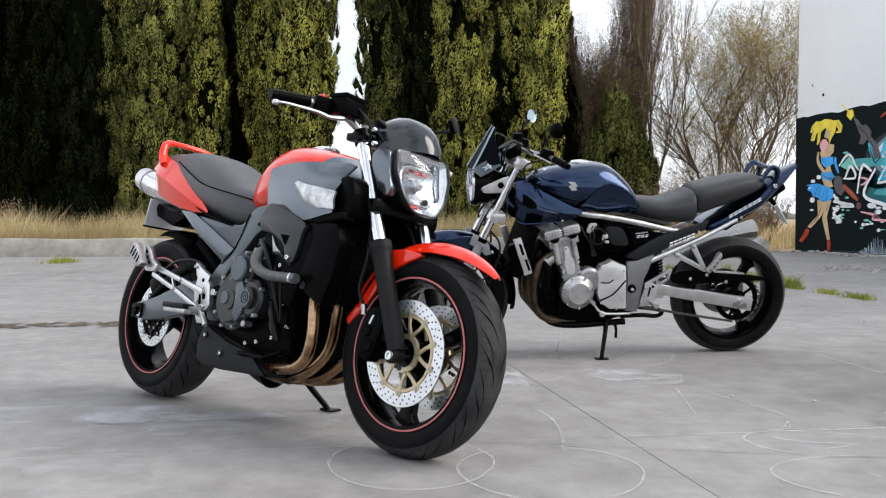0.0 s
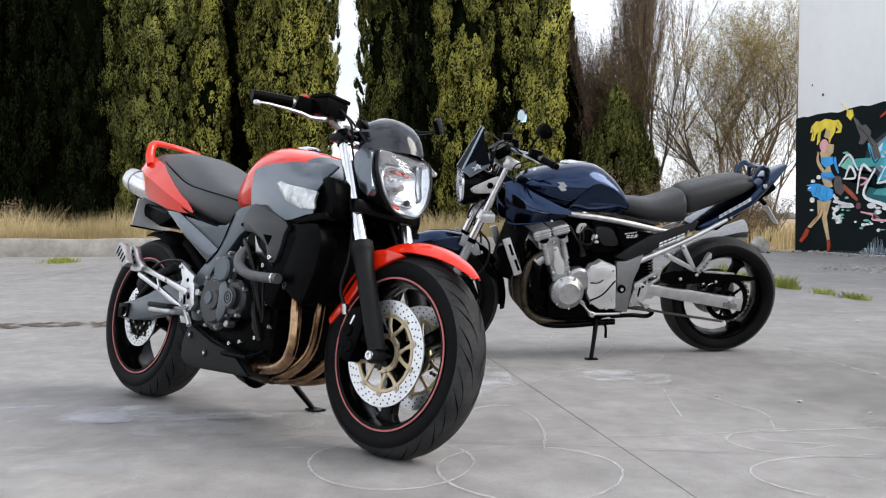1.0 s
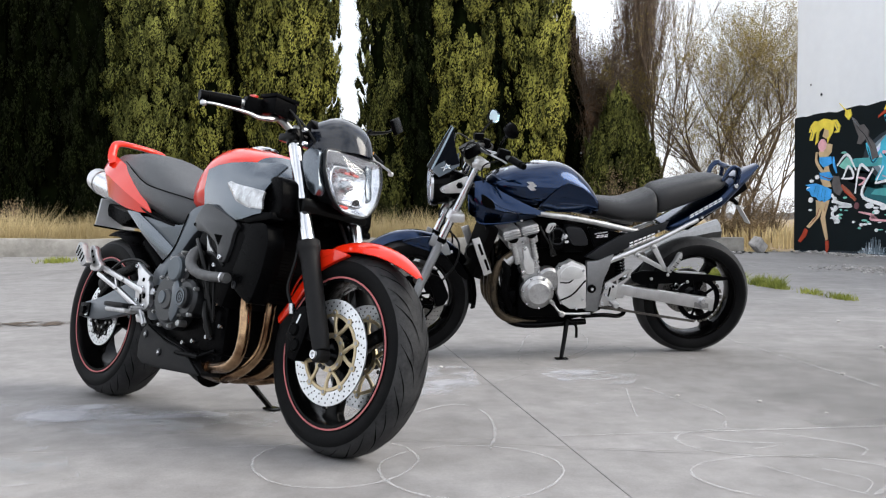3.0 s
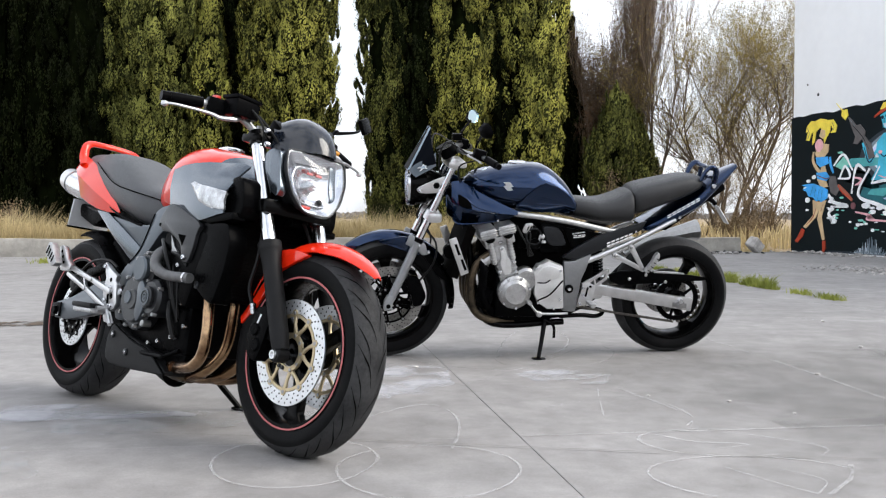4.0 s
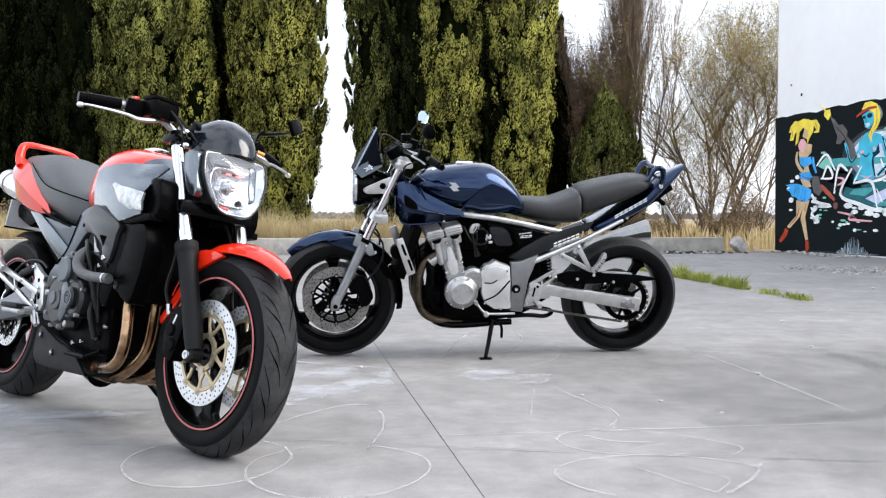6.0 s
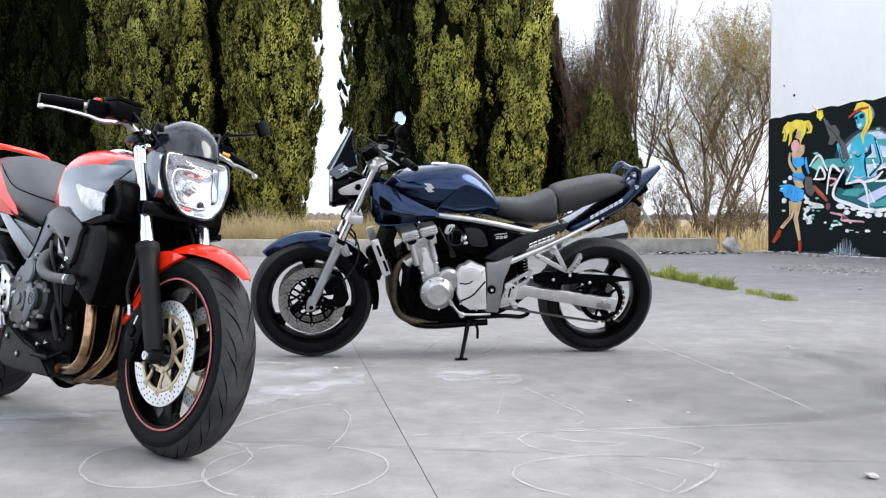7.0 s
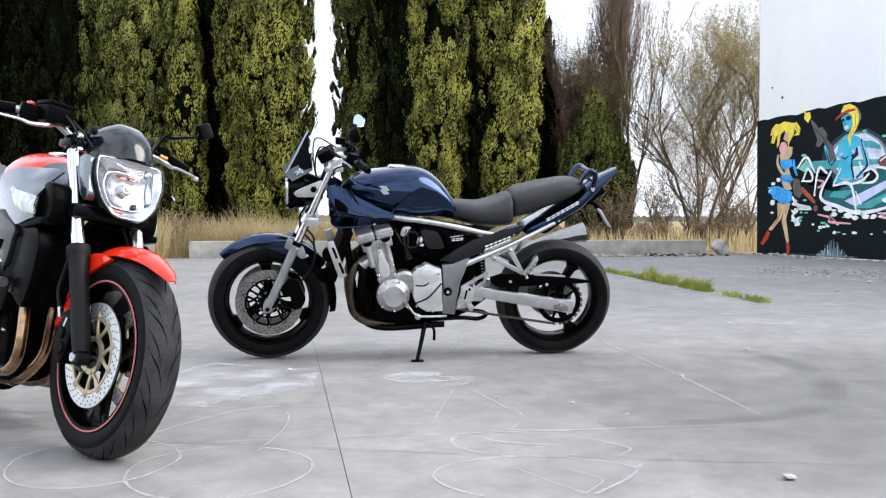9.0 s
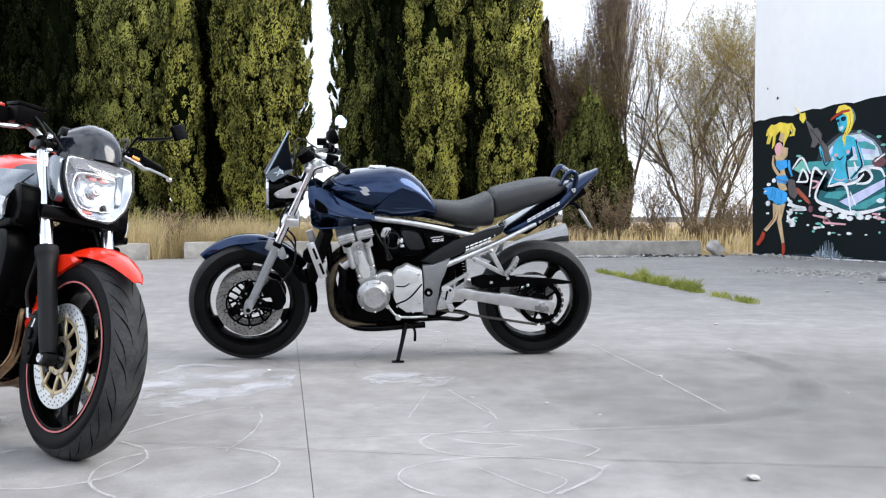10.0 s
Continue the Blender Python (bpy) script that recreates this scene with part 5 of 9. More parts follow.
M_PLATE = material("plate_metal", (0.55, 0.56, 0.57), 0.45, metal=0.2, vary=0.1)
M_RAD = material("radiator_and_bay_black", (0.0015, 0.0013, 0.0013), 0.6, spec=0.02, vary=0.4, scale=120)
M_MIRROR = material("mirror_glass", (0.72, 0.86, 0.90), 0.03, metal=1.0, vary=0.0)
M_SMOKE = material("smoked_screen", (0.0012, 0.002, 0.004), 0.14, vary=0.0, spec=0.03)
# Blue-grey base puts part of the mirrored sky into the colour.
M_WING = material("glossy_wing_sky_tint", (0.035, 0.050, 0.065), 0.16, vary=0.1, coat=0.8, spec=0.4)
M_HEADDARK = material("sooty_steel", (0.030, 0.024, 0.018), 0.38, metal=0.7, vary=0.5, scale=9, second=(0.13, 0.10, 0.065), spec=0.3)
M_ENGCOVER = material("satin_engine_cover", (0.022, 0.023, 0.025), 0.28, metal=0.4, vary=0.2, scale=10, spec=0.5, bump=0.1, bump_scale=200)
M_SEATDARK = material("dark_seat_vinyl", (0.017, 0.017, 0.018), 0.4, spec=0.4, vary=0.15, scale=14, bump=0.35, bump_scale=420)
M_COVER = material("satin_dark_grey", (0.012, 0.013, 0.015), 0.32, metal=0.2, vary=0.15, scale=8, spec=0.3)
M_FORKGREY = material("fork_leg_grey", (0.30, 0.31, 0.32), 0.38, metal=0.7, vary=0.12, scale=16)
M_MATT = material("matt_black_fork_leg", (0.008, 0.008, 0.0085), 0.5, vary=0.2, scale=18, spec=0.15, bump=0.15, bump_scale=260)
M_PALECAST = material("pale_cast_cover", (0.66, 0.66, 0.655), 0.36, metal=0.7, vary=0.12, scale=14, bump=0.15, bump_scale=180)
M_CHAIN = material("greasy_chain", (0.11, 0.10, 0.09), 0.40, metal=0.7, vary=0.4, scale=60)
M_PLATEGREY = material("cast_grey_plate", (0.26, 0.265, 0.275), 0.30, metal=0.8, vary=0.15, scale=8)
M_SATIN = material("satin_steel", (0.31, 0.31, 0.31), 0.30, metal=0.95, vary=0.2, scale=9)
# Pale blue for the gleam on the screen's edge; the badge uses it too.
M_LIP = material("pale_gleam_and_badge", (0.20, 0.27, 0.34), 0.12, vary=0.1, coat=0.6)
M_DECALSILVER = material("silver_decal", (0.55, 0.56, 0.57), 0.35, metal=0.4, vary=0.05)


def both(name, make, mat, parent, label="", smooth=40):
    """The same piece on the left and on the right; returns the left one."""
    left = part(name, make(1), mat, parent, label, smooth)
    part(name, make(-1), mat, parent, label, smooth)
    return left


def wheel(bike, name, at, radius, width, steer, spoke_turn, spokes=3, stripe=None, label="", spoke_w=0.055, rim=0.222, tread=False, rim_mat=None):
    """Cast wheel: the rim with hub and spokes, and its tyre; returns the rim part."""
    rim_mat = rim_mat or M_BLACK
    h = width * 0.46
    body = lathe([(rim, -h + 0.006), (rim, -h), (rim - 0.012, -h), (rim - 0.024, -h * 0.55), (rim - 0.026, -0.01), (rim - 0.026, 0.01), (rim - 0.024, h * 0.55), (rim - 0.012, h), (rim, h), (rim, h - 0.006), (rim - 0.014, h * 0.4), (rim - 0.014, -h * 0.4)], 64)
    hub = lathe([(0.012, -0.062), (0.040, -0.062), (0.046, -0.035), (0.036, -0.02), (0.036, 0.02), (0.046, 0.035), (0.040, 0.062), (0.012, 0.062)], 32)
    arms = []
    for i in range(spokes):
        a = radians(spoke_turn + 360 / spokes * i)
        arm = plate([(0.030, -spoke_w * 0.55), (0.10, -spoke_w * 0.36), (rim - 0.05, -spoke_w * 0.42), (rim - 0.022, -spoke_w * 0.85), (rim - 0.022, spoke_w * 0.85), (rim - 0.05, spoke_w * 0.42), (0.10, spoke_w * 0.36), (0.030, spoke_w * 0.55)], -0.017, 0.017, 0.007, 2)
        arms.append(moved(arm, Matrix.Rotation(-a, 4, "Y")))
    m = steer @ Matrix.Translation(at)
    root = part(name, moved(joined(body, hub, *arms), m), rim_mat, bike, label or "black cast wheel")
    w = width / 2
    k = (radius - rim)
    prof = [(rim - 0.008, -w * 0.80), (rim + 0.010, -w * 0.94), (rim + k * 0.40, -w), (rim + k * 0.62, -w * 0.96), (rim + k * 0.82, -w * 0.76), (rim + k * 0.94, -w * 0.45), (rim + k * 0.99, -w * 0.18)]
    prof = prof + [(radius, 0)] + [(r, -y) for r, y in prof[::-1]]
    tyre = part("tyre", moved(lathe(prof, 96), m), M_TYRE, root, "black rubber tyre with worn tread", smooth=60)
    band = [(r + 0.0008, y) for r, y in prof[3:-3]]
    part("tread", moved(lathe(band, 96, closed=False), m), M_TREAD, root, "worn grey tread band", smooth=60)
    if tread:
        cuts = []
        def on(a, y):
            t = abs(y) / w
            r = float(np.interp(t, [0, 0.18, 0.45, 0.76, 0.96, 1.0], [radius, rim + k * 0.99, rim + k * 0.94, rim + k * 0.82, rim + k * 0.62, rim + k * 0.4])) + 0.0022
            return Vector((r * math.cos(a), y, r * math.sin(a)))
        n = 30
        for i in range(n):
            for s in (-1, 1):
                base = 2 * math.pi * (i + (0.5 if s > 0 else 0)) / n
                bm = bmesh.new()
                prev = None
                for j in range(9):
                    t = j / 8
                    a, y = base + 0.40 * t ** 0.85 + 0.02 * math.sin(6 * t), s * w * ((0.10 if i % 2 else 0.34) + (0.80 if i % 2 else 0.56) * t)
                    half = 0.0019 * math.sin(math.pi * min(1, 0.15 + t * 0.9)) + 0.0006
                    p, q = on(a - half / radius * 1.5, y), on(a + half / radius * 1.5, y)
                    v = (bm.verts.new(p), bm.verts.new(q))
                    if prev:
                        bm.faces.new((prev[0], prev[1], v[1], v[0]))
                    prev = v
                cuts.append(bm)
        part("tread_pattern", moved(joined(*cuts), m), M_GROOVE, root, "dark slanting tread grooves")
    if stripe:
        for s in (-1, 1):
            part("rim_stripe", moved(lathe([(rim + 0.002, s * (h + 0.001)), (rim + 0.002, s * (h + 0.003)), (rim - 0.003, s * (h + 0.003)), (rim - 0.003, s * (h + 0.001))], 64), m), stripe, root, "thin red rim tape")
    return root


def brake_disc(wheel_part, at, steer, y, r, carrier, arms=5, holes=34, band=0.040, disc_mat=None):
    """Perforated brake disc on its carrier."""
    m = steer @ Matrix.Translation((at[0], at[1] + y, at[2]))
    ring = part("brake_disc", moved(lathe([(r - band, -0.0025), (r, -0.0025), (r, 0.0025), (r - band, 0.0025)], 72), m), disc_mat or M_DISC, wheel_part, "drilled steel brake disc")
    dots = []
    for j, rr in enumerate((r - 0.009, r - 0.020, r - 0.031)):
        for i in range(holes):
            a = 2 * math.pi * (i + j * 0.33) / holes
            for s in (-1, 1):
                dots.append(disc(0.0030, s * 0.0024, s * 0.0031, (rr * math.cos(a), 0, rr * math.sin(a)), 6, 0.0002))
    tagged(part("drilled_hole", moved(joined(*dots), m), M_GROOVE, ring), kind="stuff")
    web = [lathe([(0.042, -0.004), (0.057, -0.004), (0.057, 0.004), (0.042, 0.004)], 32)]
    part("carrier_ring", moved(lathe([(r - band - 0.011, -0.0035), (r - band - 0.002, -0.0035), (r - band - 0.002, 0.0035), (r - band - 0.011, 0.0035)], 48), m), carrier, ring)
    for i in range(arms):
        a = 360 / arms * i
        for s in (-90 / arms, 90 / arms):
            k = 0.013 if s > 0 else -0.013
            arm = plate([(0.056, -0.007 - k), ((r - band) * 0.72, -0.0050 - k * 0.35), (r - band + 0.006, -0.0085), (r - band + 0.006, 0.0085), ((r - band) * 0.72, 0.0050 - k * 0.35), (0.056, 0.007 - k)], -0.004, 0.004, 0.002, 1)
            part("carrier_arm", moved(moved(arm, Matrix.Rotation(-radians(a + s), 4, "Y")), m), carrier, ring)
            b = radians(a + s)
            part("disc_bobbin", moved(disc(0.0105, -0.0055, 0.0055, ((r - band) * math.cos(b), 0, (r - band) * math.sin(b)), 12, 0.002), m), carrier, ring)
            part("bobbin_pin", moved(joined(*[disc(0.006, q * 0.005, q * 0.0072, ((r - band) * math.cos(b), 0, (r - band) * math.sin(b)), 10, 0.001) for q in (1, -1)]), m), M_SATIN, ring)
            part("carrier_bolt", moved(joined(*[disc(0.0055, q * 0.003, q * 0.0065, (0.052 * math.cos(b + 0.3), 0, 0.052 * math.sin(b + 0.3)), 8, 0.001) for q in (1, -1)]), m), M_SATIN, ring)
    part("disc_carrier", moved(joined(*web), m), carrier, ring)
    return ring


def bolt(parent, x, y, z, r=0.008, depth=0.008, mat=None, steer=None):
    s = 1 if y > 0 else -1
    bm = joined(lathe([(0.0001, 0), (r, 0), (r, s * depth * 0.6), (r * 0.8, s * depth), (r * 0.45, s * depth), (r * 0.4, s * depth * 0.5), (0.0001, s * depth * 0.5)], 10))
    m = Matrix.Translation((x, y, z))
    return part("bolt", moved(bm, steer @ m if steer else m), mat or M_STEEL, parent)


def steer_about(head, foot, angle):
    """Turn of the front end about the steering head's axis."""
    h, f = Vector(head), Vector(foot)
    return Matrix.Translation(h) @ Matrix.Rotation(radians(angle), 4, (h - f).normalized()) @ Matrix.Translation(-h)


def dome(outline, x0, x1, rings=5, power=0.5):
    """A bulging lens or shell: an outline in (y, z) that swells from x0 to x1."""
    bm = bmesh.new()
    cy = sum(p[0] for p in outline) / len(outline)
    cz = sum(p[1] for p in outline) / len(outline)
    layers = []
    for i in range(rings + 1):
        t = i / (rings + 1)
        k, x = 1 - t, x0 + (x1 - x0) * (1 - (1 - t) ** 2) ** power
        layers.append([bm.verts.new((x, cy + (y - cy) * k, cz + (z - cz) * k)) for y, z in outline])
    tip = bm.verts.new((x1, cy, cz))
    n = len(outline)
    for a, b in zip(layers, layers[1:]):
        for j in range(n):
            bm.faces.new((a[j], a[(j + 1) % n], b[(j + 1) % n], b[j]))
    for j in range(n):
        bm.faces.new((layers[-1][j], layers[-1][(j + 1) % n], tip))
    return bm


def shell(outline, x0, x1, k=1.0):
    """Straight sides between an outline in (y, z) at x0 and the same, scaled by k, at x1; closed at the back."""
    bm = bmesh.new()
    cy = sum(p[0] for p in outline) / len(outline)
    cz = sum(p[1] for p in outline) / len(outline)
    a = [bm.verts.new((x0, y, z)) for y, z in outline]
    b = [bm.verts.new((x1, cy + (y - cy) * k, cz + (z - cz) * k)) for y, z in outline]
    n = len(a)
    for j in range(n):
        bm.faces.new((a[j], a[(j + 1) % n], b[(j + 1) % n], b[j]))
    bm.faces.new(b[::-1])
    return bm


def rounded(outline, n=4):
    """Soften an outline's corners."""
    p = [Vector((a, b, 0)) for a, b in outline]
    out = []
    for i in range(len(p)):
        a, b, c = p[i - 1], p[i], p[(i + 1) % len(p)]
        s, e = b + (a - b) * 0.28, b + (c - b) * 0.28
        for j in range(n + 1):
            t = j / n
            q = s * (1 - t) ** 2 + b * 2 * t * (1 - t) + e * t * t
            out.append((q.x, q.y))
    return out


def side_panel(rows, side, thick=0.004):
    """A curved body side: rows along x of (x, [(y, z), ...]); side +1 left, -1 right."""
    return sheet([[(x, side * y, z) for y, z in pts] for x, pts in rows], thick * -side)


def bars_decal(parent, x, y, z, length, height, turn, n, mat, steer=None):
    """Plain bars standing in for lettering."""
    bms = []
    for i in range(n):
        t0, t1 = (i + 0.08) / n, (i + 0.86) / n
        for z0, z1 in ((-0.5, -0.16), (0.16, 0.5)):
            lo, hi = -0.35 * height * z0, -0.35 * height * z1
            bms.append(plate([(-length / 2 + length * t0 + lo, height * z0), (-length / 2 + length * t1 + lo, height * z0), (-length / 2 + length * t1 + hi, height * z1), (-length / 2 + length * t0 + hi, height * z1)], 0, 0.0012 if y > 0 else -0.0012, 0))
    m = Matrix.Translation((x, y, z)) @ Matrix.Rotation(radians(turn), 4, "Y")
    return part("decal", moved(joined(*bms), steer @ m if steer else m), mat, parent, "pale lettering shown as plain bars")


def bar_between(a, b, wa, wb, y0, y1, bevel=0.003):
    """A flat bar from a to b in (x, z), wa and wb wide, with round ends."""
    pa, pb = Vector((a[0], a[1], 0)), Vector((b[0], b[1], 0))
    d = (pb - pa).normalized()
    base = math.atan2(d.y, d.x)
    pts = []
    for c, w, turn in ((pb, wb, 0.0), (pa, wa, math.pi)):
        for k in range(7):
            t = base + turn - math.pi / 2 + math.pi * k / 6
            pts.append((c.x + math.cos(t) * w / 2, c.y + math.sin(t) * w / 2))
    return plate(pts, y0, y1, bevel, 2)


def bike_pose(rear, front, lean):
    """Stands on both contact points and leans to its left by that many degrees."""
    r, f = Vector((*rear, 0)), Vector((*front, 0))
    x = (f - r).normalized()
    return Matrix.Translation(r) @ Matrix.Rotation(math.atan2(x.y, x.x), 4, "Z") @ Matrix.Rotation(radians(-lean), 4, "X")


# ---- the dark blue motorcycle ----
def blue_motorcycle():
    bike = empty("motorcycle", bike_pose((0.945, 6.148), (-0.512, 5.949), 10), "dark blue naked motorcycle leaning on its side stand", "motorcycle", "parked motorcycles")
    I = Matrix.Identity(4)
    FW, RW = (1.471, 0, 0.306), (0.010, 0, 0.303)
    # wheels and brakes
    fw = wheel(bike, "front_wheel", FW, 0.302, 0.122, I, 85, 3, label="black three-spoke front wheel")
    for s in (1, -1):
        d = brake_disc(fw, FW, I, s * 0.068, 0.166, M_DARKMETAL, band=0.045, disc_mat=M_DISCDARK)
    rw = wheel(bike, "rear_wheel", RW, 0.302, 0.148, I, 0, 3, label="black three-spoke rear wheel")
    brake_disc(rw, RW, I, -0.075, 0.12, M_DARKMETAL, disc_mat=M_DISCDARK)
    part("axle", tube([(FW[0], -0.125, FW[2]), (FW[0], 0.125, FW[2])], 0.011, 14), M_STEEL, fw)
    part("axle", tube([(0, -0.155, RW[2]), (0, 0.155, RW[2])], 0.012, 14), M_STEEL, rw)
    # fork
    top, low = (1.163, 0.99), (1.478, 0.285)
    way = Vector((low[0] - top[0], 0, low[1] - top[1]))
    def f(t, y):
        return (top[0] + way.x * t, y, top[1] + way.z * t)
    fork = both("front_fork", lambda s: tube([f(0, s * 0.10), f(0.62, s * 0.10)], 0.0188, 18), M_STEEL, bike, "chromed fork tubes")
    for s in (1, -1):
        part("fork_slider", joined(tube([f(0.545, s * 0.10), f(0.60, s * 0.10), f(0.80, s * 0.103), f(0.93, s * 0.105), f(0.985, s * 0.108)], [0.0245, 0.0225, 0.0205, 0.0205, 0.017], 18), plate(rounded([(FW[0] + 0.030, FW[2] - 0.045), (FW[0] - 0.012, FW[2] - 0.035), (FW[0] - 0.022, FW[2] + 0.03), (FW[0] + 0.012, FW[2] + 0.035), (FW[0] + 0.028, FW[2])]), s * 0.098, s * 0.128, 0.005)), M_FORKGREY, fork, "grey aluminium fork leg")
        part("axle_bolt", disc(0.011, s * 0.128, s * 0.133, (FW[0] + 0.006, 0, FW[2] - 0.020), 12, 0.002), M_DARKMETAL, fork)
        part("dust_seal", tube([f(0.525, s * 0.10), f(0.552, s * 0.10)], 0.0255, 18), M_PLASTIC, fork)
        part("fork_bracket", plate([(1.375, 0.640), (1.345, 0.625), (1.30, 0.590), (1.285, 0.540), (1.315, 0.535), (1.345, 0.565), (1.395, 0.590)], s * 0.088, s * 0.112, 0.006), M_FORKGREY, fork)
        part("brake_caliper", joined(plate(rounded([(1.372, 0.435), (1.325, 0.42), (1.288, 0.33), (1.312, 0.285), (1.352, 0.275), (1.362, 0.33), (1.395, 0.40)]), s * 0.058, s * 0.108, 0.008), plate([(1.42, 0.385), (1.36, 0.41), (1.34, 0.36), (1.40, 0.345)], s * 0.085, s * 0.10, 0.003)), M_PLASTIC, fork, "black two-piston brake caliper")
        part("brake_hose", tube([(1.33, s * 0.10, 0.40), (1.26, s * 0.12, 0.50), (1.25, s * 0.11, 0.60), (1.32, s * 0.09, 0.70), (1.25, s * 0.06, 0.82)], 0.005, 8), M_CABLE, fork)
    part("lower_clamp", joined(box(1.225, 1.295, -0.135, 0.135, 0.700, 0.745, 0.012), *[tube([f(0.335, s * 0.10), f(0.395, s * 0.10)], 0.031, 18) for s in (1, -1)]), M_ALU, fork, "bare aluminium lower fork clamp")
    part("upper_clamp", joined(box(1.11, 1.20, -0.13, 0.13, 0.965, 0.995, 0.01), *[tube([f(-0.02, s * 0.10), f(0.04, s * 0.10)], 0.030, 18) for s in (1, -1)]), M_ALU, fork)
    for s in (1, -1):
        bolt(fork, 1.33, s * 0.120, 0.59, 0.008)
        bolt(fork, 1.285, s * 0.120, 0.555, 0.008)
    # front mudguard
    guard = part("front_mudguard", arch(FW, 0.338, 146, 44, 0.062, 0.035, 0.004, 22, 8, [0.066, 0.072, 0.07, 0.066, 0.06, 0.045, 0.02]), M_BLUE, bike, "glossy dark blue front mudguard")
    both("mudguard_side", lambda s: plate(rounded([(1.54, 0.60), (1.40, 0.625), (1.32, 0.60), (1.30, 0.53), (1.34, 0.53), (1.44, 0.565)]), s * 0.058, s * 0.070, 0.004), M_BLUE, guard)
    part("mudguard_flap", joined(arch(FW, 0.332, 152, 190, 0.062, 0.03, 0.004, 10, 6), *[plate([(1.315, 0.545), (1.27, 0.54), (1.18, 0.41), (1.20, 0.40), (1.24, 0.43)], s * 0.050, s * 0.066, 0.004) for s in (1, -1)]), M_PLASTIC, guard, "black plastic mudguard tail")
    # headlight and screen
    hl = [(0.085 * math.cos(a), 0.865 + 0.098 * math.sin(a)) for a in np.linspace(0, 2 * math.pi, 29)[:-1]]
    lamp = part("headlight", joined(shell(hl, 1.372, 1.295, 0.93), shell([(y * 0.93, 0.865 + (z - 0.865) * 0.93) for y, z in hl], 1.295, 1.205, 0.55)), M_BLACK, bike, "round headlight in a deep black shell")
    part("reflector", dome([(y * 0.96, 0.865 + (z - 0.865) * 0.96) for y, z in hl], 1.372, 1.30, 6), M_REFLECT, lamp)
    part("lens", dome(hl, 1.374, 1.396, 5), M_LENS, lamp, "clear domed headlight lens").visible_shadow = False
    part("lens_rim", loftring([(y * 0.985, 0.865 + (z - 0.865) * 0.985) for y, z in hl], 1.368, 1.386, 1.012), M_REFLECT, lamp, "pale clear rim of the lens")
    part("lamp_bezel", loftring(hl, 1.350, 1.374, 1.035), M_BLACK, lamp)
    both("lamp_bracket", lambda s: plate(rounded([(1.350, 0.858), (1.334, 0.874), (1.215, 0.925), (1.196, 0.915), (1.222, 0.842), (1.330, 0.838)], 2), s * 0.098, s * 0.106, 0.003), M_ALU, lamp, "drilled aluminium headlight bracket")
    both("bracket_nut", lambda s: disc(0.017, s * 0.105, s * 0.1075, (1.252, 0, 0.878), 6, 0.001), M_GROOVE, lamp)
    both("bracket_boss", lambda s: disc(0.012, s * 0.105, s * 0.116, (1.252, 0, 0.880), 6, 0.003), M_DARKMETAL, lamp)
    for s in (1, -1):
        bolt(lamp, 1.330, s * 0.107, 0.855, 0.009)
    def screen_row(t):
        """One level of the screen: flat front, a crease, then wings that sweep back."""
        mid = Vector((1.398 - 0.116 * t, 0, 0.952 + 0.198 * t))
        crease = Vector((1.380 - 0.103 * t, 0.074 - 0.048 * t, 0.948 + 0.200 * t))
        edge = Vector((1.256 + 0.012 * math.sin(t * 2.6) + 0.014 * t, 0.114 - 0.083 * t ** 1.5, 0.985 + 0.155 * t))
        half = [mid.lerp(crease, k / 3) for k in range(3)] + [crease.lerp(edge, k / 5) + Vector((0, 0.010 * math.sin(math.pi * k / 5) * (1 - t), 0)) for k in range(6)]
        return [Vector((p.x, -p.y, p.z)) for p in half[:0:-1]] + half
    screen = part("fly_screen", sheet([screen_row(i / 9) for i in range(10)], 0.004), M_SMOKE, bike, "angular smoked fly screen with a pale badge", smooth=25)
    for s in (1, -1):
        # Edge tube coloured pale for the light mirrored along it.
        part("screen_lip", tube([(1.384, s * 0.076, 0.950), (1.330, s * 0.052, 1.050), (1.279, s * 0.028, 1.149)], 0.0055, 6), M_LIP, screen, "bevelled screen edge, coloured pale for its gleam")
        part("screen_wing", side_panel([(1.384, [(0.098, 0.956), (0.100, 0.950), (0.102, 0.945)]), (1.354, [(0.094, 0.980), (0.104, 0.950), (0.114, 0.918)]), (1.300, [(0.095, 1.008), (0.107, 0.980), (0.119, 0.949)]), (1.258, [(0.096, 1.036), (0.108, 1.006), (0.120, 0.974)])], s, 0.005), M_WING, screen, "glossy lower wing of the screen, tinted for mirrored sky")
    star = []
    for i in range(5):
        star += [(0.034 * math.cos(radians(72 * i + 100)), 0.017 * math.sin(radians(72 * i + 100))), (0.012 * math.cos(radians(72 * i + 136)), 0.006 * math.sin(radians(72 * i + 136)))]
    inner_star = [(x * 0.62 + 0.001, z * 0.62) for x, z in star]
    both("decal", lambda s: moved(plate(star, 0, s * 0.001, 0), pose(1.318, s * 0.1105, 0.967, 20 * s, 24, 0)), M_DECALSILVER, screen, "pale star-shaped badge")
    both("decal", lambda s: moved(plate(inner_star, s * 0.001, s * 0.0016, 0), pose(1.318, s * 0.1105, 0.967, 20 * s, 24, 0)), M_LIP, screen)
    # bars, controls, mirrors
    bar = part("handlebar", tube([(1.02, 0.37, 1.015), (1.06, 0.28, 1.035), (1.135, 0.12, 1.045), (1.15, 0, 1.045), (1.135, -0.12, 1.045), (1.06, -0.28, 1.035), (1.02, -0.37, 1.015)], 0.011, 12), M_SATIN, bike, "silver handlebar")
    for s in (1, -1):
        part("grip", tube([(1.045, s * 0.30, 1.028), (1.015, s * 0.385, 1.012)], 0.0175, 14), M_PLASTIC, bar, "black rubber grip")
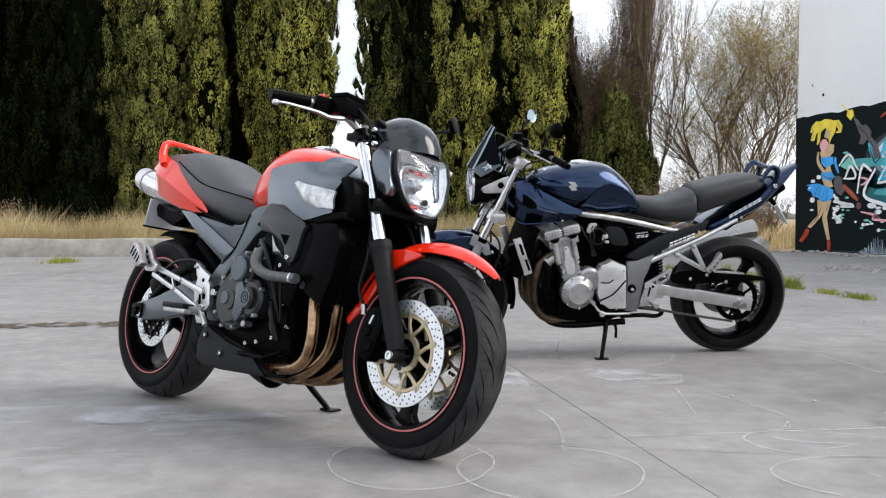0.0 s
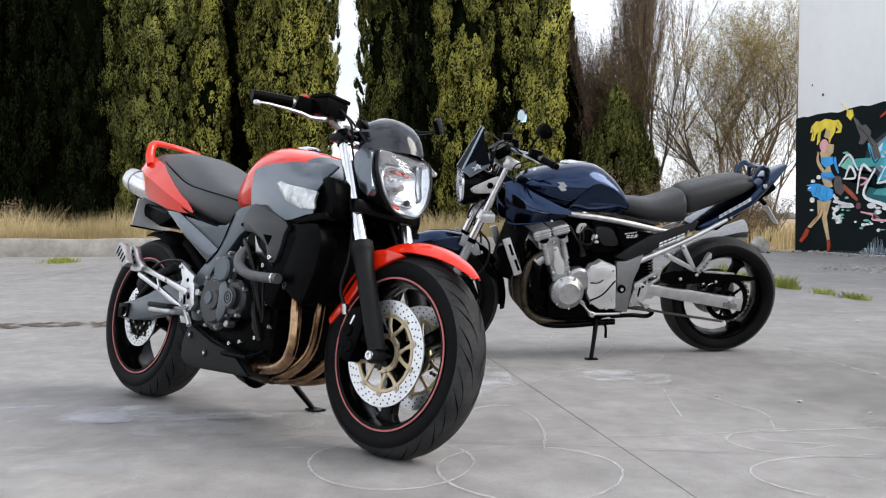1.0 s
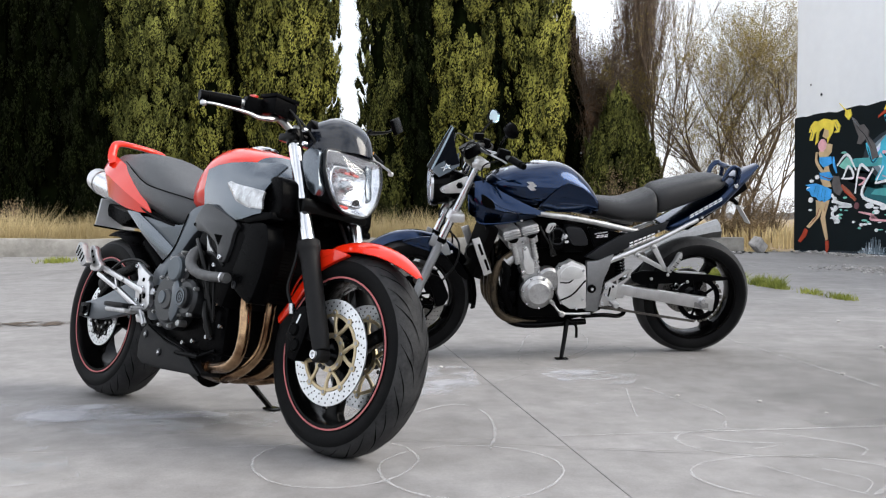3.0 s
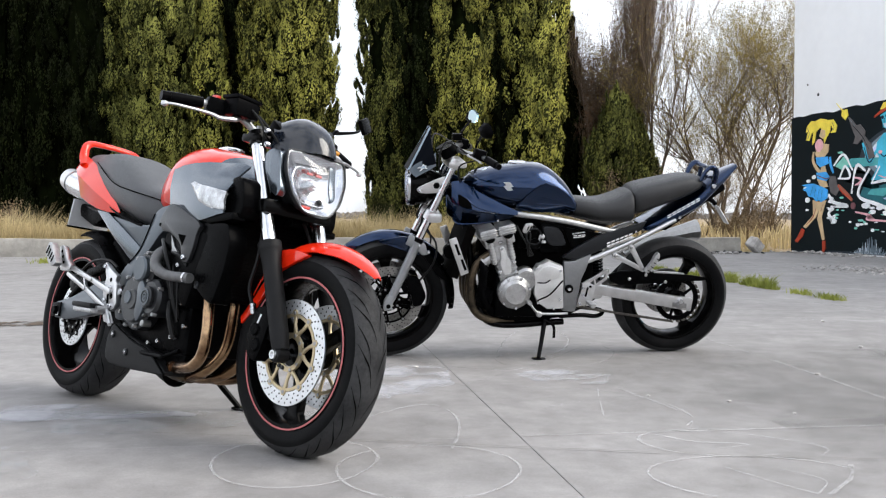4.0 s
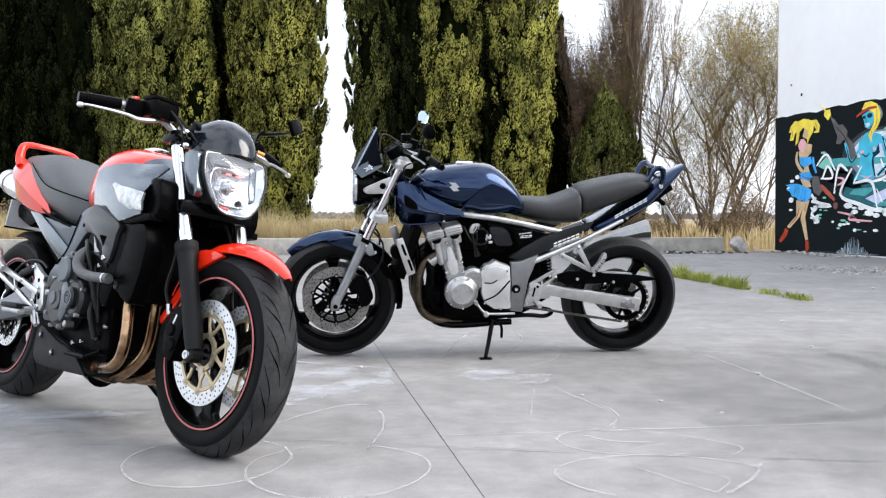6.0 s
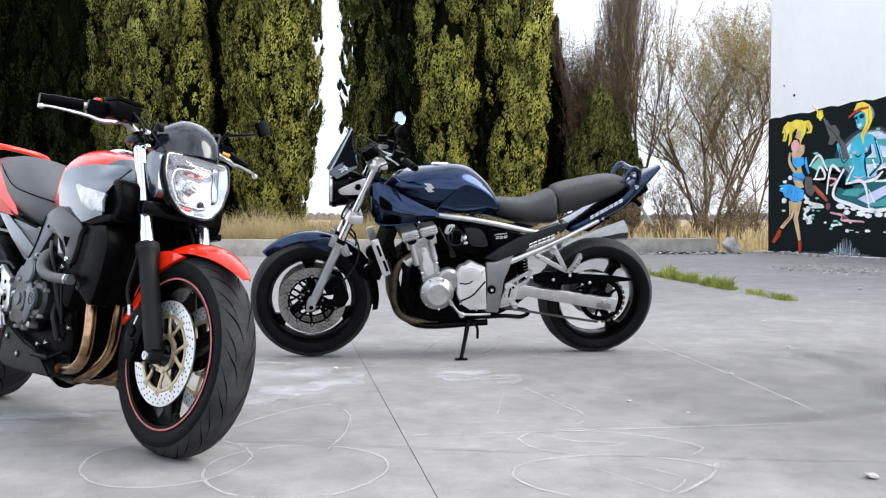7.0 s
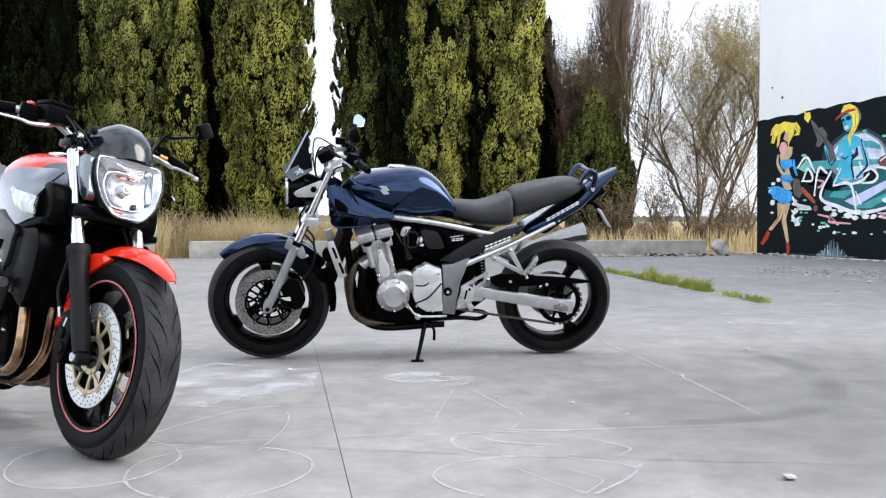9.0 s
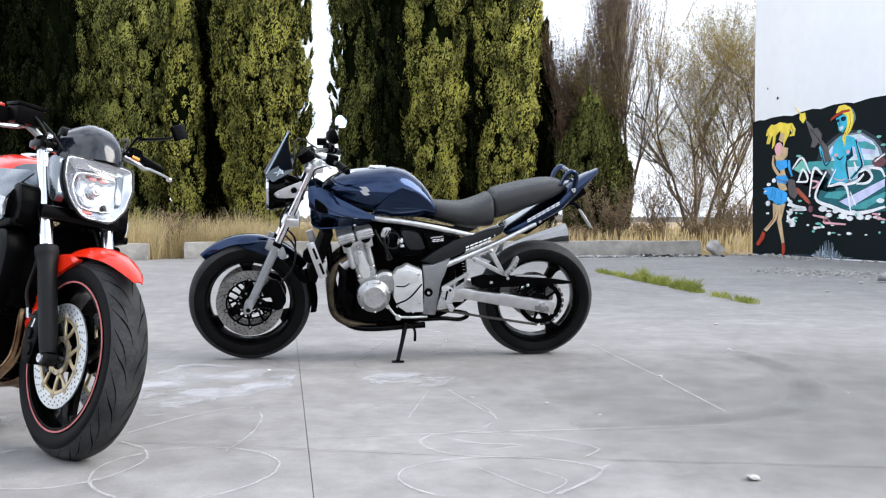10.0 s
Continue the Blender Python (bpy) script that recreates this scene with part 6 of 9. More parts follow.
        part("bar_end", tube([(1.015, s * 0.385, 1.012), (1.008, s * 0.405, 1.008)], 0.014, 12), M_PLASTIC, bar)
        part("switch_box", moved(box(-0.028, 0.028, -0.03, 0.03, -0.026, 0.026, 0.008), pose(1.075, s * 0.255, 1.045, 0, -15, 0)), M_PLASTIC, bar, "black switch housing")
        part("lever", tube([(1.10, s * 0.22, 1.045), (1.13, s * 0.26, 1.043), (1.10, s * 0.33, 1.03), (1.085, s * 0.385, 1.02)], [0.008, 0.007, 0.005, 0.005], 8, flat=0.6), M_SATIN, bar, "dull silver lever")
        at, yaw = (Vector((1.074, 0.425, 1.172)), 24) if s == 1 else (Vector((1.008, -0.346, 1.176)), -46)
        held = pose(at.x, at.y, at.z, 0, 8, yaw)
        stem = part("mirror", joined(moved(dome(ellipse(0, 0, 0.050, 0.037), 0, 0.030, 4), held), tube([(1.09, s * 0.22, 1.05), (1.085, s * 0.25, 1.10), (at.x + 0.015, at.y - s * 0.02, 1.155)], 0.006, 8)), M_PLASTIC, bar, "black rear-view mirror on a stem")
        part("mirror_glass", moved(shell(ellipse(0, 0, 0.046, 0.034), -0.002, 0.004, 1.0), held), M_MIRROR, stem)
    part("brake_reservoir", box(1.085, 1.135, -0.245, -0.19, 1.065, 1.10, 0.006), M_PLASTIC, bar)
    part("clocks", joined(moved(disc(0.045, 0, 0.05, (0, 0, 0), 24), pose(1.20, 0.05, 1.06, -60, 0, 90)), moved(disc(0.045, 0, 0.05, (0, 0, 0), 24), pose(1.20, -0.05, 1.06, -60, 0, 90))), M_PLASTIC, bar, "round black instruments")
    part("cables", joined(*[tube(p, 0.004, 6) for p in ([(1.10, 0.2, 1.03), (1.22, 0.16, 1.09), (1.24, 0.10, 0.95), (1.15, 0.06, 0.85)], [(1.10, -0.2, 1.03), (1.24, -0.14, 1.10), (1.23, -0.06, 0.9), (1.12, -0.05, 0.82)], [(1.08, 0.24, 1.02), (1.16, 0.2, 0.98), (1.13, 0.1, 0.86)])]), M_CABLE, bar)
    # tank
    tank = part("fuel_tank", loft(smooth_sections([(1.115, 0.885, 0.045, 0.012, 0.02, 2.2), (1.06, 0.872, 0.115, 0.066, 0.055, 2.3), (0.98, 0.86, 0.150, 0.104, 0.078, 2.4), (0.88, 0.85, 0.165, 0.129, 0.092, 2.4), (0.78, 0.84, 0.163, 0.146, 0.094, 2.4), (0.70, 0.83, 0.145, 0.138, 0.090, 2.4), (0.62, 0.82, 0.122, 0.088, 0.088, 2.4), (0.565, 0.79, 0.106, 0.045, 0.066, 2.4), (0.54, 0.765, 0.085, 0.018, 0.042, 2.4)], 5), 40), M_BLUE, bike, "glossy dark blue fuel tank", smooth=60)
    part("filler_cap", lathe_z((0.84, 0, 0.978), [(0.0001, 0), (0.046, 0), (0.046, 0.006), (0.036, 0.012), (0.0001, 0.012)]), M_STEEL, tank, "chrome filler cap")
    both("knee_recess", lambda s: side_panel([(x, [(y0 + 0.002 - 0.034 * (1 - j / 5) ** 1.3, z0 + (z1 - z0) * j / 5) for j in range(6)]) for x, y0, z0, z1 in ((0.87, 0.163, 0.768, 0.790), (0.825, 0.168, 0.762, 0.838), (0.78, 0.168, 0.758, 0.876), (0.73, 0.160, 0.754, 0.902), (0.66, 0.141, 0.750, 0.878), (0.605, 0.122, 0.746, 0.838), (0.58, 0.112, 0.745, 0.815))], s, 0.004), M_BLUE, tank, "dark blue knee recess with a sharp upper crease", 25)
    both("tank_badge", lambda s: moved(plate([(-0.024, 0.0), (-0.004, 0.022), (0.028, 0.022), (0.010, 0.006), (0.024, 0.0), (0.004, -0.022), (-0.028, -0.022), (-0.010, -0.006)], 0, 0.002, 0), pose(0.912, s * 0.166, 0.885, -14 * s, 0, 0)), M_DECALSILVER, tank, "small chrome maker's badge")
    both("side_cowl", lambda s: side_panel([(1.178, [(0.128, 0.800), (0.126, 0.85), (0.105, 0.895)]), (1.14, [(0.165, 0.785), (0.155, 0.85), (0.125, 0.905)]), (1.05, [(0.185, 0.766), (0.175, 0.81), (0.150, 0.85)]), (0.95, [(0.187, 0.754), (0.180, 0.78), (0.165, 0.80)]), (0.865, [(0.170, 0.747), (0.172, 0.756), (0.170, 0.764)])], s, 0.006), M_BLUE, bike, "dark blue tank side cowl")
    both("cowl_underside", lambda s: side_panel([(1.168, [(0.090, 0.712), (0.110, 0.755), (0.122, 0.798)]), (1.13, [(0.100, 0.692), (0.135, 0.735), (0.160, 0.783)]), (1.05, [(0.115, 0.698), (0.150, 0.732), (0.180, 0.764)]), (0.95, [(0.140, 0.716), (0.163, 0.735), (0.182, 0.752)]), (0.87, [(0.160, 0.741), (0.164, 0.744), (0.166, 0.747)])], s, 0.005), M_BLUE, bike, "shaded dark blue underside of the tank cowl", 25)
    both("cowl_crease", lambda s: tube([(1.165, s * 0.094, 0.705), (1.13, s * 0.104, 0.690), (1.05, s * 0.119, 0.696), (0.95, s * 0.143, 0.714)], [0.003, 0.006, 0.006, 0.003], 8), M_BLUE, bike)
    both("cowl_ridge", lambda s: tube([(1.125, s * 0.166, 0.832), (1.07, s * 0.184, 0.790), (0.99, s * 0.190, 0.766), (0.93, s * 0.188, 0.756)], [0.002, 0.005, 0.005, 0.002], 8), M_BLUE, bike, "raised crease along the cowl")
    both("cowl_inlet", lambda s: plate(rounded([(1.155, 0.850), (1.10, 0.815), (1.085, 0.775), (1.15, 0.790)]), s * 0.150, s * 0.1845, 0.004), M_GROOVE, bike, "black cowl inlet")
    both("tank_seam", lambda s: tube([(1.10, s * 0.120, 0.868), (1.06, s * 0.150, 0.832), (0.98, s * 0.168, 0.792), (0.90, s * 0.170, 0.772), (0.84, s * 0.166, 0.762)], 0.0035, 6), M_BLUE, bike)
    bolt(bike, 0.962, 0.184, 0.722, 0.007)
    # frame
    frame_part = both("frame", lambda s: tube([(1.15, s * 0.05, 0.86), (1.05, s * 0.12, 0.79), (0.87, s * 0.162, 0.752), (0.72, s * 0.170, 0.733), (0.567, s * 0.165, 0.705), (0.40, s * 0.155, 0.668), (0.30, s * 0.125, 0.655)], 0.0135, 14), M_CAST, bike, "silver tubular frame")
    both("frame_plate", lambda s: plate([(0.626, 0.519), (0.576, 0.520), (0.487, 0.556), (0.512, 0.475), (0.532, 0.429), (0.556, 0.262), (0.622, 0.268), (0.616, 0.40)], s * 0.145, s * 0.185, 0.008), M_PLATEGREY, frame_part, "grey cast frame plate")
    both("down_tube", lambda s: tube([(1.13, s * 0.06, 0.80), (1.09, s * 0.09, 0.62), (1.04, s * 0.11, 0.32), (0.95, s * 0.12, 0.19), (0.60, s * 0.13, 0.20)], 0.016, 12), M_BLACK, frame_part)
    both("lower_rail", lambda s: tube([(0.565, s * 0.17, 0.500), (0.49, s * 0.17, 0.525), (0.35, s * 0.165, 0.583), (0.20, s * 0.15, 0.648), (0.05, s * 0.12, 0.715)], [0.013, 0.015, 0.014, 0.012, 0.011], 12), M_ALU, frame_part)
    cover = both("side_cover", lambda s: plate([(0.635, 0.538), (0.562, 0.588), (0.468, 0.642), (0.214, 0.716), (0.237, 0.672), (0.465, 0.560), (0.565, 0.520)], s * 0.150, s * 0.176, 0.007), M_COVER, bike, "satin black side cover with pale lettering")
    bars_decal(cover, 0.350, 0.1785, 0.6245, 0.140, 0.020, 21.5, 6, M_WHITE)
    bars_decal(cover, 0.350, -0.1785, 0.6245, 0.140, 0.020, 21.5, 6, M_WHITE)
    bolt(cover, 0.27, 0.178, 0.668, 0.007)
    part("air_box", box(0.62, 0.74, -0.13, 0.13, 0.55, 0.70, 0.02), M_PLASTIC, bike, "black air box")
    both("air_box_cover", lambda s: plate(rounded([(0.738, 0.690), (0.645, 0.680), (0.604, 0.590), (0.690, 0.590), (0.715, 0.625)], 2), s * 0.13, s * 0.155, 0.006), M_COVER, bike)
    part("intake_clamp", joined(*[lathe([(0.036, 0), (0.042, 0), (0.042, 0.010), (0.036, 0.010)], 24, (0.775, 0.118 + 0.022 * k, 0.640)) for k in range(3)]), M_COVER, bike)
    part("throttle_linkage", joined(disc(0.014, 0.150, 0.166, (0.735, 0, 0.638), 12), disc(0.009, 0.160, 0.176, (0.735, 0, 0.638), 6), box(0.716, 0.736, 0.150, 0.166, 0.606, 0.618, 0.003), box(0.742, 0.752, 0.150, 0.160, 0.612, 0.632, 0.003)), M_DECALSILVER, bike, "small bare metal throttle links")
    for k in range(3):
        part("fuel_line", tube([(0.86 - 0.03 * k, 0.150, 0.690 - 0.01 * k), (0.835 - 0.02 * k, 0.165, 0.640), (0.80, 0.160, 0.590 - 0.02 * k), (0.775, 0.150, 0.545)], 0.0055, 8), M_CABLE, bike)
    tri = both("badge_panel", lambda s: plate([(0.625, 0.685), (0.43, 0.652), (0.50, 0.622), (0.585, 0.585)], s * 0.145, s * 0.162, 0.005), M_PLASTIC, bike)
    bars_decal(tri, 0.555, 0.164, 0.657, 0.065, 0.005, 8, 5, M_WHITE)
    bars_decal(tri, 0.550, 0.164, 0.641, 0.06, 0.012, 5, 3, M_WHITE)
    part("carburettor", joined(disc(0.04, 0.10, 0.15, (0.79, 0, 0.655), 20), disc(0.03, 0.09, 0.16, (0.765, 0, 0.60), 20), box(0.74, 0.85, -0.12, 0.12, 0.57, 0.66, 0.015)), M_DARKMETAL, bike)
    # Black fill for the engine bay's shade; it stops views through the bike.
    part("battery_tray", plate([(1.03, 0.52), (1.0, 0.66), (0.90, 0.72), (0.62, 0.70), (0.46, 0.64), (0.44, 0.42), (0.56, 0.24), (0.98, 0.24)], -0.085, 0.085, 0.02), M_RAD, bike, "black plate put in for the dark behind the engine")
    bracket = part("throttle_bracket", plate(rounded([(0.836, 0.662), (0.822, 0.704), (0.779, 0.706), (0.790, 0.668), (0.812, 0.652)], 2), 0.152, 0.166, 0.004), M_ALU, bike, "bare metal throttle bracket")
    part("bracket_slots", joined(*[bar_between((0.812 - 0.014 * k, 0.672), (0.803 - 0.014 * k, 0.690), 0.005, 0.005, 0.166, 0.1675, 0) for k in range(2)]), M_GROOVE, bracket)
    # engine
    tilt = pose(0.880, 0, 0.44, 0, 0, 0) @ Matrix.Rotation(radians(15), 4, "Y")
    def cyl_box(x0, x1, hw, z0, z1, b=0.008):
        return moved(box(x0, x1, -hw, hw, z0, z1, b), tilt @ Matrix.Translation((0, 0, 0)))
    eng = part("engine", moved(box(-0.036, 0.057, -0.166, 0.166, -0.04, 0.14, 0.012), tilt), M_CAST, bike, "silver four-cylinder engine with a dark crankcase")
    part("crankcase", box(0.62, 0.955, -0.15, 0.15, 0.225, 0.45, 0.03), M_DARKMETAL, eng, "black crankcase")
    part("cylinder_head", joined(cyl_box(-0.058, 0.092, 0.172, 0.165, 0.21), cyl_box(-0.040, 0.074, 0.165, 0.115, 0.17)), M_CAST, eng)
    part("cam_chain_panel", moved(plate(rounded([(-0.004, 0.02), (0.036, 0.02), (0.042, 0.085), (0.030, 0.105), (0.028, 0.160), (0.002, 0.160), (-0.002, 0.105), (-0.012, 0.085)], 2), 0.165, 0.181, 0.004), tilt), M_PALECAST, eng, "smooth cam chain cover")
    for x, z in ((0.018, 0.185), (0.018, 0.150), (-0.028, 0.070), (0.050, 0.040), (-0.028, 0.020)):
        part("head_nut", moved(disc(0.008, 0.170, 0.184, (x, 0, z), 6, 0.002), tilt), M_STEEL, eng)
    part("exhaust_stub", joined(moved(tube([(0.075, 0.140, 0.115), (0.115, 0.140, 0.100)], 0.024, 14, 2), tilt), moved(tube([(0.108, 0.140, 0.104), (0.116, 0.140, 0.100)], 0.031, 14, 2), tilt)), M_CAST, eng)
    for i in range(4):
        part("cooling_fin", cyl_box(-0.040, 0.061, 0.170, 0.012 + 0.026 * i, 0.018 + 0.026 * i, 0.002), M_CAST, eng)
    for k in (-0.028, 0.063):
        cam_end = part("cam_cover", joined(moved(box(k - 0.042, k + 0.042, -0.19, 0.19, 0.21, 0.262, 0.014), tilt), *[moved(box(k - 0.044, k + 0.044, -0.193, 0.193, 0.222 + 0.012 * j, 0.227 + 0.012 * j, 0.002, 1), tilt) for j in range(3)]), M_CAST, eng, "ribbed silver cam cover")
        part("cam_plug", moved(plate([(k - 0.024 * math.cos(a), 0.213 - 0.018 * math.sin(a)) for a in np.linspace(0, math.pi, 9)], 0.178, 0.1945, 0.001), tilt), M_GROOVE, cam_end)
    for k in (-0.026, 0.066):
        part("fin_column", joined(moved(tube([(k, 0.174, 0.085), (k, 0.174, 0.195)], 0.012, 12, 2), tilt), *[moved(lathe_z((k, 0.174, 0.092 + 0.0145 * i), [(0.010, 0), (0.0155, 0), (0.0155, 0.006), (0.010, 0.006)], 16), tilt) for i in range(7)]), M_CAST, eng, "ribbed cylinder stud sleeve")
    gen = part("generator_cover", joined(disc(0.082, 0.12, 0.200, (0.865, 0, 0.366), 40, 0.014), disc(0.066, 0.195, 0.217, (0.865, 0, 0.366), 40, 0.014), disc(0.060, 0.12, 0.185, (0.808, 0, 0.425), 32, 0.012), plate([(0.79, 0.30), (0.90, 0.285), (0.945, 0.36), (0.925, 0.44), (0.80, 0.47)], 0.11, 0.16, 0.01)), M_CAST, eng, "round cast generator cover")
    for i in range(7):
        a = radians(i * 51 + 10)
        bolt(gen, 0.865 + 0.076 * math.cos(a), 0.196, 0.366 + 0.076 * math.sin(a), 0.007)
    spr = part("sprocket_cover", plate([(0.775, 0.470), (0.752, 0.502), (0.731, 0.506), (0.704, 0.525), (0.661, 0.506), (0.630, 0.496), (0.624, 0.433), (0.617, 0.282), (0.699, 0.280), (0.747, 0.312), (0.768, 0.36), (0.766, 0.43)], 0.13, 0.190, 0.007), M_PALECAST, eng, "pale cast sprocket cover")
    part("cover_step", plate(rounded([(0.760, 0.462), (0.735, 0.492), (0.70, 0.502), (0.645, 0.486), (0.642, 0.44), (0.69, 0.43), (0.755, 0.43)], 2), 0.190, 0.199, 0.004), M_PALECAST, spr)
    part("cover_rib", joined(tube([(0.755, 0.191, 0.415), (0.705, 0.191, 0.418), (0.655, 0.191, 0.475)], 0.0032, 6), tube([(0.752, 0.191, 0.325), (0.69, 0.191, 0.355), (0.628, 0.191, 0.425)], 0.0040, 6)), M_DARKMETAL, spr)
    for x, z in ((0.765, 0.49), (0.645, 0.475), (0.64, 0.33), (0.67, 0.285), (0.75, 0.315)):
        bolt(spr, x, 0.195, z, 0.007)
    part("clutch_cover", joined(disc(0.095, -0.12, -0.20, (0.80, 0, 0.37), 40, 0.018), disc(0.06, -0.12, -0.19, (0.93, 0, 0.33), 30, 0.012)), M_CAST, eng)
    part("oil_pan", plate([(0.98, 0.235), (0.93, 0.205), (0.68, 0.200), (0.62, 0.23), (0.62, 0.26), (1.0, 0.28)], -0.12, 0.12, 0.012), M_DARKMETAL, eng)
    part("starter_dark", joined(disc(0.05, 0.06, 0.14, (1.01, 0, 0.33), 24), plate([(1.0, 0.29), (1.06, 0.32), (1.02, 0.36), (0.96, 0.37)], 0.08, 0.15, 0.008)), M_DARKMETAL, eng)
    # radiator
    rad = part("radiator", moved(box(-0.022, 0.022, -0.17, 0.17, -0.10, 0.16, 0.004), pose(1.135, 0, 0.53, 0, -19, 0)), M_RAD, bike, "black radiator")
    side = both("radiator_guard", lambda s: plate([(1.195, 0.625), (1.158, 0.637), (1.092, 0.462), (1.130, 0.446)], s * 0.158, s * 0.172, 0.004), M_ALU, rad, "silver radiator side guard")
    part("guard_slot", joined(*[plate([(1.168 - 0.038 * k, 0.602 - 0.088 * k), (1.156 - 0.038 * k, 0.606 - 0.088 * k), (1.135 - 0.038 * k, 0.552 - 0.088 * k), (1.147 - 0.038 * k, 0.548 - 0.088 * k)], 0.1725, 0.1735, 0) for k in (0, 0.85)]), M_GROOVE, side)
    part("radiator_hose", tube([(1.05, 0.12, 0.53), (1.018, 0.155, 0.487), (1.018, 0.16, 0.43), (1.022, 0.155, 0.36), (0.99, 0.13, 0.28)], 0.021, 12), M_PLASTIC, rad)
    part("horn", disc(0.036, 0.08, 0.12, (1.175, 0, 0.555), 24), M_PLASTIC, rad)
    # exhaust
    pipes = part("exhaust", joined(*[tube([(0.98, y, 0.555), (1.045, y, 0.505), (1.068, y, 0.44), (1.073, y, 0.34), (1.052, y, 0.262), (0.98, y * 0.9, 0.214), (0.85, y * 0.6, 0.195)], 0.0185, 12) for y in (-0.14, -0.05, 0.05, 0.14)]), M_HEADDARK, bike, "heat-tinted four-into-one exhaust")
    part("collector", tube([(0.88, -0.02, 0.195), (0.70, -0.05, 0.190), (0.50, -0.12, 0.20), (0.32, -0.16, 0.30), (0.15, -0.18, 0.45)], [0.045, 0.035, 0.028, 0.026, 0.030], 16), M_DARKMETAL, pipes)
    can = part("silencer", tube([(0.20, -0.180, 0.470), (0.06, -0.190, 0.545), (-0.12, -0.198, 0.592), (-0.196, -0.200, 0.606)], [0.020, 0.027, 0.044, 0.056], 9, 5), M_SATIN, pipes, "faceted satin steel silencer", smooth=20)
    part("silencer_tip", tube([(-0.19, -0.20, 0.605), (-0.1985, -0.20, 0.6065)], 0.030, 16), M_GROOVE, can)
    # seat and tail
    seat = part("rider_seat", loft(smooth_sections([(0.575, 0.76, 0.075, 0.03, 0.035, 2.8), (0.54, 0.765, 0.105, 0.048, 0.045, 2.8), (0.42, 0.75, 0.135, 0.058, 0.055, 2.8), (0.33, 0.755, 0.145, 0.078, 0.065, 2.9), (0.275, 0.765, 0.14, 0.090, 0.07, 3.0), (0.262, 0.765, 0.12, 0.07, 0.06, 3.0)], 5), 32), M_SEATDARK, bike, "black vinyl rider seat", smooth=50)
    part("passenger_seat", loft(smooth_sections([(0.272, 0.80, 0.10, 0.045, 0.06, 3.0), (0.24, 0.81, 0.135, 0.068, 0.075, 3.2), (0.12, 0.84, 0.135, 0.068, 0.065, 3.2), (0.0, 0.87, 0.125, 0.060, 0.05, 3.2), (-0.07, 0.885, 0.11, 0.045, 0.03, 2.8), (-0.098, 0.895, 0.08, 0.025, 0.015, 2.6)], 5), 32), M_SEATDARK, bike, "raised black vinyl passenger seat", smooth=50)
    tail = part("tail_cowl", loft(smooth_sections([(0.205, 0.668, 0.085, 0.010, 0.010, 3.0), (0.175, 0.676, 0.118, 0.026, 0.028, 3.0), (0.08, 0.720, 0.128, 0.038, 0.038, 3.0), (-0.063, 0.799, 0.124, 0.046, 0.040, 2.9), (-0.13, 0.856, 0.110, 0.055, 0.046, 2.8), (-0.20, 0.908, 0.083, 0.042, 0.042, 2.5), (-0.285, 0.973, 0.042, 0.012, 0.014, 2.2)], 5), 32), M_BLUE, bike, "pointed dark blue tail cowl", smooth=50)
    bars_decal(tail, 0.015, 0.1295, 0.776, 0.19, 0.014, 29.5, 7, M_WHITE)
    bars_decal(tail, 0.015, -0.1295, 0.776, 0.19, 0.014, 29.5, 7, M_WHITE)
    bolt(tail, 0.030, 0.124, 0.728, 0.009)
    part("under_tail", plate([(0.15, 0.66), (0.08, 0.652), (-0.06, 0.752), (-0.22, 0.865), (-0.20, 0.90), (0.0, 0.77)], -0.085, 0.085, 0.012), M_PLASTIC, tail)
    rail = part("grab_rail", joined(*[tube([(-0.075, s * 0.100, 0.910), (-0.095, s * 0.105, 0.955), (-0.122, s * 0.105, 0.977), (-0.148, s * 0.103, 0.965), (-0.150, s * 0.102, 0.925), (-0.138, s * 0.10, 0.865)], [0.015, 0.018, 0.019, 0.019, 0.018, 0.017], 10, flat=0.6) for s in (1, -1)], tube([(-0.13, -0.105, 0.972), (-0.145, 0, 0.965), (-0.13, 0.105, 0.972)], 0.012, 10)), M_BLUE, bike, "dark blue grab rails")
    for s in (1, -1):
        bolt(rail, -0.138, s * 0.118, 0.885, 0.012)
    plate_part = part("number_plate", moved(box(-0.003, 0.003, -0.03, 0.03, -0.055, 0.055, 0.002, 1), pose(-0.240, 0, 0.722, 0, 34, 0)), M_PLATE, bike, "pale blank number plate")
    part("plate_holder", tube([(-0.10, 0, 0.79), (-0.17, 0, 0.800), (-0.205, 0, 0.775)], 0.012, 8), M_PLASTIC, plate_part)
    # swingarm, chain, suspension
    arm = part("swingarm", joined(*[plate([(0.50, 0.395), (0.49, 0.345), (0.428, 0.337), (0.34, 0.320), (-0.060, 0.246), (-0.068, 0.312), (0.423, 0.386)], s * 0.105, s * 0.138, 0.005) for s in (1, -1)], box(0.40, 0.50, -0.12, 0.12, 0.31, 0.39, 0.015)), M_ALU, bike, "bare aluminium swingarm")
    part("axle_block", joined(disc(0.014, 0.138, 0.150, (0.0, 0, 0.283), 6, 0.003), disc(0.024, 0.138, 0.142, (0.0, 0, 0.283), 24, 0.002), plate([(-0.035, 0.262), (0.04, 0.272), (0.04, 0.296), (-0.035, 0.288)], 0.138, 0.1405, 0.001)), M_SATIN, arm)
    sprk = part("rear_sprocket", lathe([(0.088, -0.003), (0.112, -0.003), (0.112, 0.003), (0.088, 0.003)], 60, (0, 0.088, 0.300)), M_DARKMETAL, rw, "black greasy rear sprocket")
    teeth = []
    for i in range(42):
        a = 2 * math.pi * i / 42
